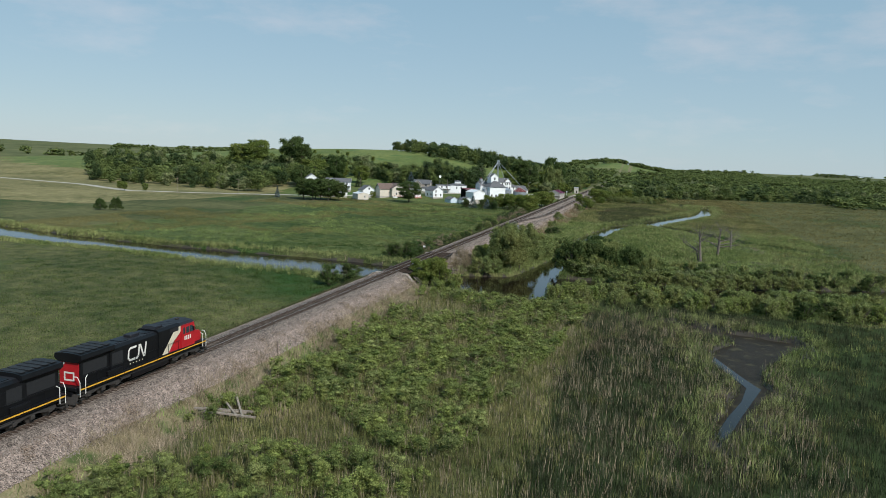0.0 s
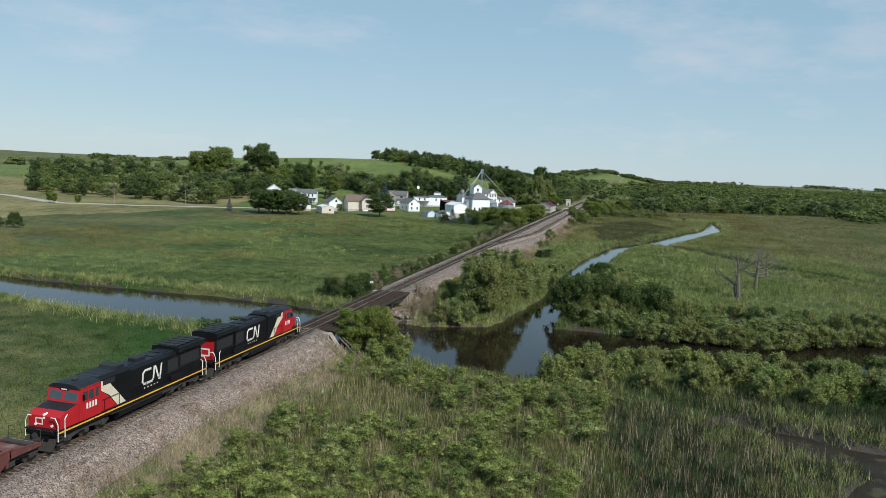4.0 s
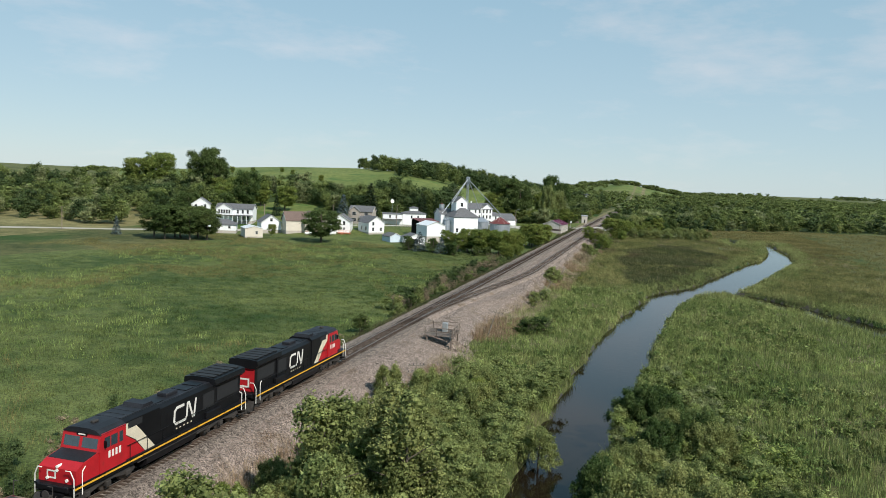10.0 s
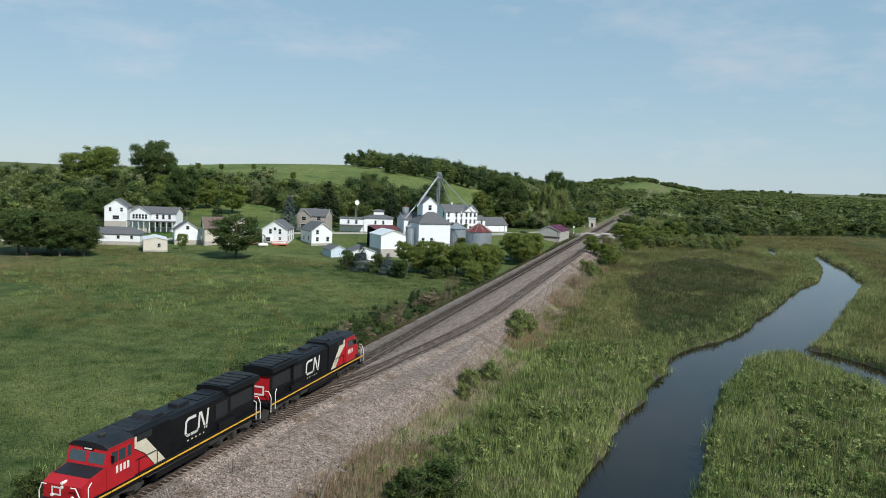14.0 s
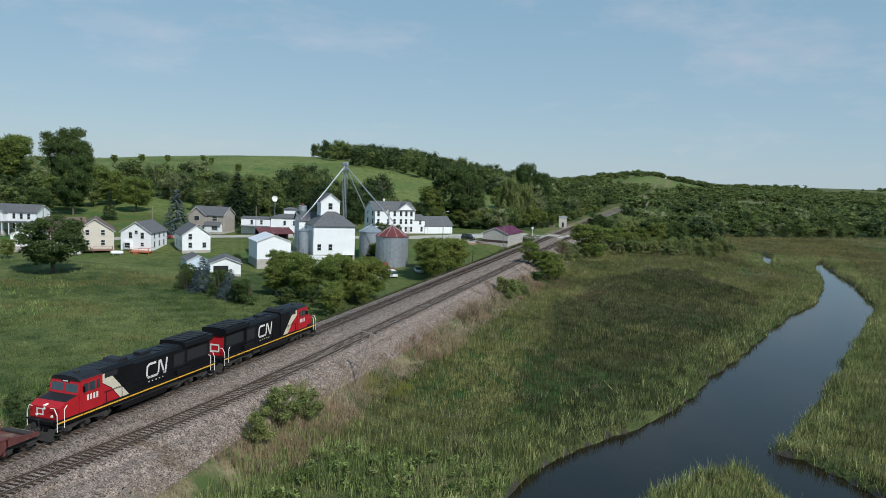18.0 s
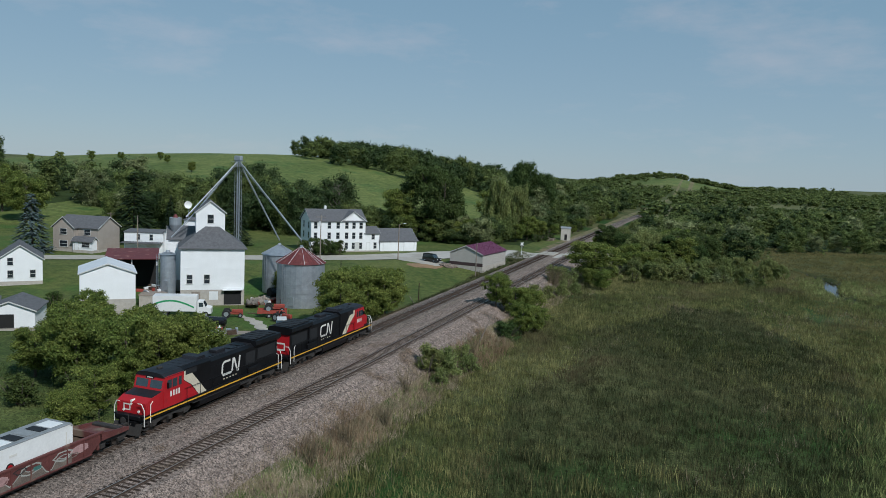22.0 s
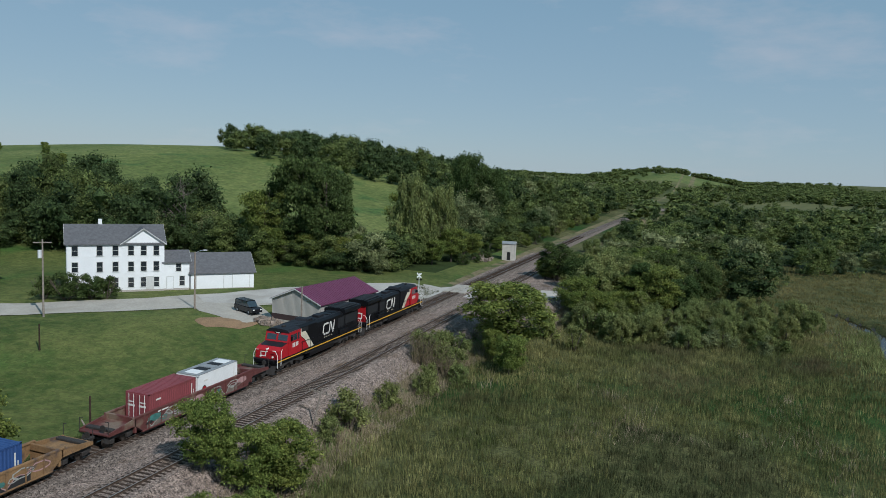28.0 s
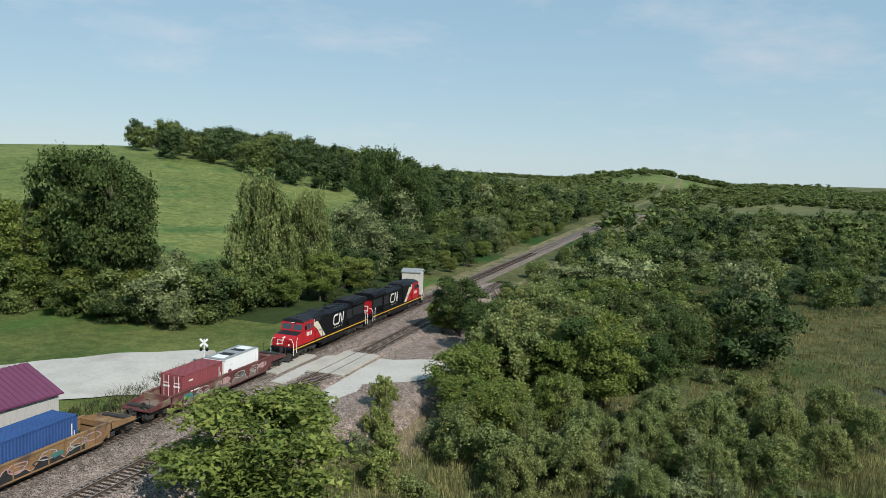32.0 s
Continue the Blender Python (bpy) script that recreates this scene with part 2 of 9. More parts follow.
M_BALLAST = mat("ballast", (0.171, 0.130, 0.108), 0.9, vary=0.3, scale=1.8, color2=(0.321, 0.252, 0.211), bump=1.0, bump_scale=13, spec=0.2, stain=((0.13, 0.092, 0.064), 0.3, 0.56), speckle=(10.0, 0.75))
M_BALLAST_OLD = mat("ballast_brown", (0.118, 0.092, 0.076), 0.95, vary=0.3, scale=1.8, color2=(0.215, 0.176, 0.150), bump=1.0, bump_scale=13, spec=0.2, speckle=(10.0, 0.7))
M_DRYBANK = mat("dry_bank", (0.15, 0.12, 0.06), 0.95, vary=0.4, scale=0.6, color2=(0.25, 0.21, 0.12), bump=0.8, bump_scale=5, spec=0.2, stain=((0.06, 0.085, 0.025), 0.3, 0.5))
M_DEEP = mat("deep_grass", (0.040, 0.073, 0.020), 0.9, vary=0.3, scale=0.03, color2=(0.112, 0.130, 0.044), bump=1.0, bump_scale=3, spec=0.1, speckle=(5.0, 0.4))
M_HAY = mat("hay_field", (0.125, 0.122, 0.046), 0.9, vary=0.3, scale=0.022, color2=(0.225, 0.195, 0.092), bump=0.8, bump_scale=2, spec=0.1, speckle=(2.0, 0.3))
M_GRAVEL = mat("pale_gravel", (0.40, 0.375, 0.335), 0.9, vary=0.12, scale=0.3, bump=0.3, bump_scale=16, stain=((0.31, 0.285, 0.245), 0.12, 0.54))
M_ROAD = mat("road", (0.36, 0.33, 0.28), 0.9, vary=0.15, scale=0.3, bump=0.2, bump_scale=20, stain=((0.28, 0.25, 0.2), 0.15, 0.55))
M_TIE = mat("tie", (0.046, 0.032, 0.024), 0.95, vary=0.4, scale=3.0, obj=0.3, spec=0.1, bump=0.5, bump_scale=20)
M_RAIL = mat("rail", (0.11, 0.075, 0.055), 0.55, 0.6, vary=0.2, scale=3)
M_WHITE = mat("white_paint", (0.72, 0.73, 0.73), 0.6, vary=0.05, scale=0.6)
M_ROOF = mat("shingle_grey", (0.10, 0.10, 0.105), 0.9, vary=0.25, scale=2, bump=0.5, bump_scale=14)
M_LEAF = mat("leaf", (0.107, 0.166, 0.035), 0.55, vary=0.3, scale=0.35, color2=(0.267, 0.303, 0.077), island=0.45, obj=0.3, spec=0.12, translucent=0.45)
M_BARK = mat("bark", (0.10, 0.08, 0.06), 0.95, vary=0.3, scale=3, bump=0.6, bump_scale=10)
M_LOCO_BLACK = mat("black_enamel", (0.006, 0.006, 0.007), 0.45, vary=0.3, scale=1.2, spec=0.22)
M_LOCO_RED = mat("red_enamel", (0.36, 0.013, 0.018), 0.42, vary=0.12, scale=1.2, spec=0.3, stain=((0.22, 0.02, 0.02), 0.9, 0.62))


# ---- the land ----
# centre lines of the water: x, y, half width
LEFT_RIVER = [(-900, 330, 14), (-420, 240, 13), (-176, 178, 10.5), (-128, 172.5, 9.5), (-100, 171, 11.5), (-85, 170, 13), (-72, 168.5, 13), (-52, 164, 12), (-40, 161.5, 12.5), (-28, 165, 14), (-14, 169.5, 14.5), (14, 174, 10.8), (45, 190, 9), (120, 225, 9), (260, 240, 9)]
STREAM = [(-25, 181, 5.5), (-23.8, 199, 4.2), (-22.5, 215, 3.5), (-22, 235, 4.2), (-20, 262, 4.8), (-18, 292, 4.8), (-13, 330, 4.6), (-9, 350, 5.5), (2, 368, 6.5), (15, 414, 7), (24, 446, 7), (32, 472, 6), (37, 510, 4), (38.5, 545, 2.5), (41, 570, 1.2)]
BRANCH = [(6, 358, 4.5), (13, 346, 5.0), (22.5, 331, 5.0), (31, 313, 5.2), (42, 295, 5.0), (64, 272, 4.5)]
CREEK = [(-6, 144, 0.8), (2, 140.5, 1.8), (13, 133.5, 4.0), (22, 130, 4.5), (16.5, 121, 5.0), (14.2, 111, 3.2), (15.3, 102, 1.9), (11.8, 89.6, 1.4), (8, 76, 0.8)]
DITCH = [(17, 602, 0.8), (21.4, 591, 1.7), (25, 575, 2.1), (22.4, 552, 2.1), (24.5, 540, 2.1), (30, 526, 2.0), (36, 516, 2.2)]
BAY = [(-35, 156, 4.5), (-28, 151, 5.5), (-21, 152, 5.5)]
CHANNELS = (LEFT_RIVER, STREAM, BRANCH, CREEK, DITCH, BAY)


def smooth(a, b, t):
    t = np.clip((t - a) / (b - a), 0, 1)
    return t * t * (3 - 2 * t)


def wobble(x, y, s, seed=0):
    """Cheap smooth pseudo-noise, about -1 to 1."""
    return (np.sin(x / s + 1.7 * seed + 1.3 * np.sin(y / s * 0.7 + seed)) + np.sin(y / s * 1.13 + 2.1 * seed + 1.1 * np.sin(x / s * 0.9 - seed))) * 0.5


def shore(x, y):
    """Distance from the water's edge; negative inside the water."""
    x, y = np.asarray(x, float), np.asarray(y, float)
    best = np.full(np.broadcast(x, y).shape, 1e9)
    for line in CHANNELS:
        for (x0, y0, w0), (x1, y1, w1) in zip(line, line[1:]):
            dx, dy = x1 - x0, y1 - y0
            t = np.clip(((x - x0) * dx + (y - y0) * dy) / (dx * dx + dy * dy), 0, 1)
            best = np.minimum(best, np.hypot(x - x0 - t * dx, y - y0 - t * dy) - (w0 + t * (w1 - w0)))
    return best + 0.5 * wobble(x, y, 2.7, 3) + 0.35 * wobble(x, y, 1.3, 5)


def hill(x, y):
    dx, dy = x + 275, y - 800
    g = np.exp(-0.5 * (dx / np.where(dx > 0, 122, 250)) ** 2 - 0.5 * (dy / 165) ** 2)
    return np.maximum(0, 34 * g - 5)


def wood_edge(x):
    """The y at which the marsh gives way to the bottomland woods."""
    return np.interp(x, [-40, 0, 16, 40, 80, 150, 400], [590, 590, 645, 668, 712, 752, 722])


def bank_right(y):
    return -47.2 + 0.7 * smooth(195, 230, y) + 5.4 * smooth(284, 312, y) + 8.0 * smooth(540, 553, y) * (1 - smooth(580, 596, y))


def land(x, y):
    """Height of the ground."""
    x, y = np.asarray(x, float), np.asarray(y, float)
    z = -3.55 + 0.12 * wobble(x, y, 9, 1) + 0.25 * wobble(x, y, 60, 2)
    # the village stands higher than the marsh
    # west part by the field's edge, middle part by the distance below the road, with the mill yard lowest
    west = smooth(424, 470, y + 0.12 * (x + 100))
    d = np.maximum((x + 100) * 0.616 - (y - 507) * 0.788, (x + 74) * 0.766 - (y - 537) * 0.643)
    low = smooth(-105, -95, x)
    middle = 1 - (0.75 + 0.25 * low) * smooth(8, 38, d) - (0.25 - 0.25 * low) * smooth(38, 75, d)
    up = (west + (middle - west) * smooth(-165, -140, x)) * smooth(-46, -62, x)
    z = z + up * 2.95
    z = z + (1.6 * smooth(480, 620, y)) * smooth(-30, -46, x) * (1 - up)
    z = z + hill(x, y) * smooth(-62, -110, x)
    # far country
    r = np.hypot(x + 20, y - 250)
    z = z + smooth(900, 3500, r) * (5 + 7 * wobble(x, y, 420, 7)) + smooth(500, 900, np.abs(x)) * 3
    far_ridge = 30 * np.exp(-0.5 * ((x + 85) / 95) ** 2 - 0.5 * ((y - 1750) / 160) ** 2)
    z = z + far_ridge
    s = shore(x, y)
    z = np.where(r < 800, z + (-5.6 - z) * (1 - smooth(-1.6, 0.8, s)), z)
    # the railway bank, broken by the bridge
    xr = bank_right(y)
    gap = smooth(146, 150, y) * (1 - smooth(184, 188, y))
    top = -0.95 - 0 * x
    steep = 0.62 - 0.30 * smooth(205, 240, y) * (1 - smooth(284, 312, y))
    fall = np.maximum(0, np.maximum((-54.0 - x) * 0.62, (x - xr) * steep))
    b = top - fall
    z = np.where(b > z, z + (b - z) * (1 - gap), z)
    return z


def stretched(a, b, step, lo, hi, grow=1.13):
    mid = list(np.arange(a, b + 1e-6, step))
    left, s = [], step
    while (left[-1] if left else a) > lo:
        s *= grow
        left.append((left[-1] if left else a) - s)
    right, s = [], step
    while (right[-1] if right else b) < hi:
        s *= grow
        right.append((right[-1] if right else b) + s)
    return np.array(left[::-1] + mid + right)


GROUND = {}


def sheet_z(x, y):
    """Height of the ground sheet itself between its grid points."""
    xs, ys, Z = GROUND["xs"], GROUND["ys"], GROUND["Z"]
    i, j = np.clip(np.searchsorted(xs, x) - 1, 0, len(xs) - 2), np.clip(np.searchsorted(ys, y) - 1, 0, len(ys) - 2)
    u, v = (x - xs[i]) / (xs[i + 1] - xs[i]), (y - ys[j]) / (ys[j + 1] - ys[j])
    return (Z[j, i] * (1 - u) + Z[j, i + 1] * u) * (1 - v) + (Z[j + 1, i] * (1 - u) + Z[j + 1, i + 1] * u) * v


def build_ground():
    xs, ys = stretched(-190, 70, 1.5, -6000, 6000), stretched(36, 640, 1.7, -1500, 6000)
    X, Y = np.meshgrid(xs, ys)
    Z = land(X, Y)
    nx, ny = len(xs), len(ys)
    verts = np.stack([X.ravel(), Y.ravel(), Z.ravel()], 1)
    i = np.arange(ny - 1)[:, None] * nx + np.arange(nx - 1)[None, :]
    faces = np.stack([i, i + 1, i + nx + 1, i + nx], -1).reshape(-1, 4)
    GROUND.update(xs=xs, ys=ys, Z=Z)
    me = raw_mesh("ground", verts, faces, M_MEADOW, True)
    for m in (M_LAWN, M_PASTURE, M_MUD, M_DARKFLOOR, M_FAR, M_DRYBANK, M_HAY, M_DEEP):
        me.materials.append(m)
    cx, cy = verts[faces, 0].mean(1), verts[faces, 1].mean(1)
    s = shore(cx, cy)
    k = np.zeros(len(faces), np.int32)
    k[(cy > 418 + 8 * wobble(cx, cy, 15, 3)) & (cx < -56) & (cx > -330) & (cy < 640)] = 1
    k[(hill(cx, cy) > 1.5) & (cx < -70)] = 2
    k[(cx < -225 + 20 * wobble(cx, cy, 40, 2)) & (cy > 285 + 0.25 * (cx + 225)) & (cy < 700) & (hill(cx, cy) < 1.5)] = 7
    k[(cx < -56) & (cx > -175 + 12 * wobble(cx, cy, 20, 6)) & (cy > 188) & (cy < 425 + 14 * wobble(cx, cy, 25, 3))] = 8
    k[np.hypot(cx + 20, cy - 250) > 900] = 5
    # a darker ground colour under the woods
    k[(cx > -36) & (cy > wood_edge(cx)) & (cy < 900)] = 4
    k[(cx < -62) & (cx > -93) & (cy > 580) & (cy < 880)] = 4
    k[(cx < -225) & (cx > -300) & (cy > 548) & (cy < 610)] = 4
    k[((cx + 85) / 130) ** 2 + ((cy - 1650) / 110) ** 2 < 1] = 2
    k[(cx > bank_right(cy) - 1) & (cx < bank_right(cy) + 5.5) | (cx < -53) & (cx > -57)] = 6
    k[s < -0.5 + 0.4 * wobble(cx, cy, 3, 8)] = 3
    # the same darker ground colour on the open marsh round the pond
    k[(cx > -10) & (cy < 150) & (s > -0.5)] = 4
    k[(s < 3.0) & (cx > -4) & (cx < 30) & (cy > 70) & (cy < 142)] = 3
    me.polygons.foreach_set("material_index", k)
    return tagged(new("ground", me), "green marsh meadow and fields rising to a pasture hill", "ground", kind="structure")


build_ground()

# ---- water ----
def water_material():
    m = bpy.data.materials.new("river_water")
    m.use_nodes = True
    n, l = m.node_tree.nodes, m.node_tree.links
    b = n["Principled BSDF"]
    b.inputs["Base Color"].default_value = (0.011, 0.008, 0.005, 1)
    b.inputs["Specular IOR Level"].default_value = 0.36
    b.inputs["Roughness"].default_value = 0.05
    b.inputs["IOR"].default_value = 1.33
    tc, no, bu = n.new("ShaderNodeTexCoord"), n.new("ShaderNodeTexNoise"), n.new("ShaderNodeBump")
    no.inputs["Scale"].default_value, no.inputs["Detail"].default_value = 1.1, 3
    bu.inputs["Strength"].default_value, bu.inputs["Distance"].default_value = 0.14, 0.06
    l.new(tc.outputs["Object"], no.inputs["Vector"])
    l.new(no.outputs[0], bu.inputs["Height"])
    l.new(bu.outputs[0], b.inputs["Normal"])
    return m


M_WATER = water_material()


def build_water():
    xs, ys = np.arange(-960, 290, 10.0), np.arange(40, 620, 10.0)
    X, Y = np.meshgrid(xs, ys)
    nx, ny = len(xs), len(ys)
    i = np.arange(ny - 1)[:, None] * nx + np.arange(nx - 1)[None, :]
    faces = np.stack([i, i + 1, i + nx + 1, i + nx], -1).reshape(-1, 4)
    verts = np.stack([X.ravel(), Y.ravel(), np.full(X.size, WATER)], 1)
    keep = shore(verts[faces, 0].mean(1), verts[faces, 1].mean(1)) < 11
    me = raw_mesh("water", verts, faces[keep], M_WATER)
    tagged(new("water", me), "dark brown slow river water with faint ripples", "river", kind="structure")


build_water()


def build_pond():
    """A shallow muddy backwater with floating weed, a hand above the river."""
    M_POND = mat("muddy_flat", (0.022, 0.017, 0.011), 0.6, vary=0.3, scale=0.3, spec=0.12, bump=0.3, bump_scale=3, stain=((0.055, 0.048, 0.026), 0.55, 0.57))
    xs, ys = np.arange(-10, 30, 2.0), np.arange(74, 150, 2.0)
    X, Y = np.meshgrid(xs, ys)
    nx, ny = len(xs), len(ys)
    i = np.arange(ny - 1)[:, None] * nx + np.arange(nx - 1)[None, :]
    faces = np.stack([i, i + 1, i + nx + 1, i + nx], -1).reshape(-1, 4)
    verts = np.stack([X.ravel(), Y.ravel(), np.full(X.size, WATER + 0.03)], 1)
    keep = (shore(verts[faces, 0].mean(1), verts[faces, 1].mean(1)) < 4) & (verts[faces, 1].mean(1) < 149)
    tagged(new("pond", raw_mesh("pond", verts, faces[keep], M_POND)), "shallow muddy brown pond with floating weed", "pond", kind="structure")
    # the thread of open water that winds through the mud
    line = [(4, 137, 0.5), (9.5, 124, 0.7), (10.8, 118, 0.8), (13.5, 108.6, 0.75), (15.3, 102.7, 0.9), (13.6, 96, 0.6), (11.6, 89.6, 0.7), (9.2, 81, 0.7), (7.9, 75, 0.5)]
    g = Geo()
    for k, (x, y, w) in enumerate(line):
        g.v += [(x - w, y, WATER + 0.08), (x + w, y, WATER + 0.08)]
        if k:
            g.f.append((2 * k - 2, 2 * k - 1, 2 * k + 1, 2 * k))
            g.m.append(0)
    tagged(part("water_thread", g, M_WATER), "thin thread of open water winding through the mud", "creek", kind="structure")


build_pond()

# ---- railway ----
M_STEEL_DARK = mat("dark_girder", (0.045, 0.038, 0.034), 0.7, 0.2, vary=0.3, scale=1.5, stain=((0.10, 0.05, 0.03), 1.2, 0.56))
M_CONCRETE = mat("concrete", (0.25, 0.215, 0.18), 0.9, vary=0.2, scale=0.8, bump=0.3, bump_scale=8, stain=((0.2, 0.15, 0.11), 0.8, 0.55))
M_OLDWOOD = mat("grey_timber", (0.20, 0.17, 0.14), 0.9, vary=0.3, scale=2.5, bump=0.4, bump_scale=16, obj=0.25)
M_RIPRAP = mat("rubble", (0.19, 0.15, 0.12), 0.9, vary=0.3, scale=1.5, island=0.35, bump=0.4, bump_scale=6)
M_SHINE = mat("worn_rail_top", (0.42, 0.38, 0.34), 0.35, 0.8, vary=0.2, scale=2)


def side_x(y):
    """Centre line of the siding, which leaves the main line by a turnout."""
    return MAIN_X + (SIDE_X - MAIN_X) * float(smooth(268, 352, np.array(y)))


def main_x(y):
    return MAIN_X + 22.0 * max(0.0, (y - 760) / 300.0) ** 2


def profile_run(name, centre, ys, half, z0, z1, mats, parent=None, label=""):
    """A bed of given top half width that follows a centre line."""
    g = Geo()
    for y in ys:
        x = centre(y)
        g.v += [(x - half - 1.3, y, z0), (x - half, y, z1), (x + half, y, z1), (x + half + 1.3, y, z0)]
    for k in range(len(ys) - 1):
        a = 4 * k
        g.add([], [(a + j, a + j + 1, a + j + 5, a + j + 4) for j in range(3)])
        g.f[-3:] = [tuple(i - len(g.v) for i in f) for f in g.f[-3:]]
    return part(name, g, mats, parent, label)


def rail_run(name, centre, ys, offset, parent):
    g = Geo()
    shape = [(-0.07, -0.16), (0.07, -0.16), (0.037, -0.10), (0.037, 0.0), (-0.037, 0.0), (-0.037, -0.10)]
    pts = [(centre(y) + offset, y) for y in ys]
    for (xa, ya), (xb, yb) in zip(pts, pts[1:]):
        vs = [(xa + p[0], ya, RAIL + p[1]) for p in shape] + [(xb + p[0], yb, RAIL + p[1]) for p in shape]
        n = len(g.v)
        g.v += vs
        for k in range(6):
            g.f.append((n + k, n + (k + 1) % 6, n + 6 + (k + 1) % 6, n + 6 + k))
            g.m.append(1 if k == 3 else 0)
    return part(name, g, [M_RAIL, M_SHINE], parent)


BED_YS = list(np.arange(-120, 640, 8.0)) + list(np.arange(640, 1100, 12.0))
for label, y0, y1 in (("south", -400, 149), ("north", 185, 1100)):
    ys = [y for y in sorted(set(BED_YS + [y0, y1])) if y0 <= y <= y1]
    bed = profile_run("ballast_" + label, main_x, ys, 2.0, -1.25, -0.505, M_BALLAST_OLD)
    tagged(bed, "grey-brown crushed stone ballast bed under the main track", "ballast", kind="structure")
bed = profile_run("ballast_siding", side_x, list(np.arange(272, 640, 6.0)), 1.9, -1.25, -0.488, M_BALLAST)
tagged(bed, "grey-brown crushed stone ballast bed under the siding", "ballast", kind="structure")


def shoulder(y0, y1, step=1.7):
    """Ballast stone spread over the bank beside the track, down to the weeds."""
    ys = np.arange(y0, y1 + 0.1, step)
    g = Geo()
    rows = []
    for y in ys:
        xr = float(bank_right(np.array(y)))
        w = 2.6 + 0.7 * float(wobble(np.array(y * 1.0), np.array(3.0), 9, 2))
        xs = np.linspace(-54.4, xr + w + 3.4 * float(smooth(205, 240, np.array(y)) * (1 - smooth(284, 312, np.array(y)))), 14)
        zs = np.maximum(land(xs, np.full(14, y)), sheet_z(xs, np.full(14, y))) + 0.09
        rows.append(len(g.v))
        g.v += [(float(a), float(y), float(b)) for a, b in zip(xs, zs)]
    for a, b in zip(rows, rows[1:]):
        for k in range(13):
            g.f.append((a + k, a + k + 1, b + k + 1, b + k))
            g.m.append(0)
    return g


for label, y0, y1 in (("south", -60, 145), ("north", 190, 640)):
    tagged(part("shoulder_" + label, shoulder(y0, y1), M_BALLAST), "gravel shoulder of crushed stone on the railway bank", "gravel bank", kind="structure")

main_line = thing("main_track", "main railway track with rusty rails on dark timber ties", "railway track", kind="structure")
siding = thing("siding_track", "rusty siding track on worn timber ties", "railway track", kind="structure")
MAIN_YS = list(np.arange(-400, 640, 20.0)) + list(np.arange(640, 1100, 15.0))
for off in (-0.755, 0.755):
    rail_run("rail", main_x, MAIN_YS, off, main_line)
    rail_run("rail", side_x, list(np.arange(268 + (3 if off > 0 else 14), 640, 6.0)), off, siding)


def tie_mesh():
    return Geo().box(-1.3, 1.3, -0.115, 0.115, -0.17, 0.0, 0, 0.02).mesh("tie", [M_TIE])


def ties(centre, y0, y1, parent, fine0, fine1, step=0.53):
    """Ties one by one on a stretch; the rest joined."""
    one, rest = tie_mesh(), Geo()
    rnd = random.Random(4)
    y, n = y0, 0
    while y < y1:
        dx, da = rnd.uniform(-0.06, 0.06), rnd.uniform(-1.5, 1.5)
        m = pose(centre(y) + dx, y, RAIL - 0.165 + rnd.uniform(-0.015, 0.01), 0, 0, da)
        if fine0 <= y <= fine1 and n < 300:
            part("tie", one, M_TIE, parent, m=m)
            n += 1
        else:
            rest.box(-1.3, 1.3, -0.115, 0.115, -0.17, 0.0, pose_m=m)
        y += step
    joined = part("ties", rest, M_TIE, parent)
    joined["kind"] = "stuff"


# ---- bridge ----
def build_bridge():
    b = thing("railway_bridge", "low dark steel and timber railway bridge on concrete piers", "bridge", kind="")
    y0, y1 = 148.5, 185.0
    for x in (-52.1, -51.0, -50.2, -49.1):
        part("girder", Geo().box(x - 0.16, x + 0.16, y0, y1, -1.75, -0.68, 0, 0.03), M_STEEL_DARK, b)
    for sx in (-52.75, -48.45):
        part("deck_edge", Geo().box(sx - 0.12, sx + 0.12, y0, y1, -0.72, -0.45, 0, 0.02), M_STEEL_DARK, b)
    plank = Geo().box(-2.25, 2.25, -0.13, 0.13, -0.66, -0.5, 0, 0.01).mesh("bridge_tie", [M_TIE])
    y = y0 + 0.2
    while y < y1:
        part("bridge_tie", plank, M_TIE, b, m=pose(MAIN_X, y, 0))
        y += 0.42
    for px in (-48.9, -48.45):
        part("guard_timber", Geo().box(px - 0.1, px + 0.1, y0, y1, -0.5, -0.36, 0, 0.015), M_TIE, b)
    walk_slat = Geo().box(-0.75, 0.75, -0.11, 0.11, -0.05, 0.0).mesh("walkway_plank", [M_TIE])
    for k in range(int((y1 - y0) / 0.3)):
        part("walkway_plank", walk_slat, M_TIE, b, m=pose(-47.6, y0 + 0.15 + k * 0.3, -0.5))
    part("walkway_beam", Geo().box(-46.95, -46.85, y0, y1, -0.68, -0.45), M_STEEL_DARK, b, "pale edge beam")
    for py in (157.5, 166.5, 175.5):
        pier = part("pier_cap", Geo().box(-53.2, -47.9, py - 0.55, py + 0.55, -2.55, -1.75, 0, 0.06), M_CONCRETE, b, "stained concrete pier cap")
        for px in (-52.6, -50.6, -48.6):
            part("pier_column", Geo().tube((px, py, -6.2), (px, py, -2.5), 0.34, 0.34, 10), M_CONCRETE, pier)
    for ay, s in ((148.2, -1), (185.3, 1)):
        a = part("abutment", Geo().box(-54.2, -47.2, ay - 0.7, ay + 0.7, -5.4, -0.75, 0, 0.08), M_CONCRETE, b, "weathered concrete abutment")
        part("wing_wall", Geo().prism([(0, -5.4), (4.6, -5.4), (4.6, -3.2), (0, -0.7)], "y", -0.3, 0.3, pose_m=pose(-47.3, ay, 0, 0, 0, 38 * s)), M_CONCRETE, a)
    return b


build_bridge()


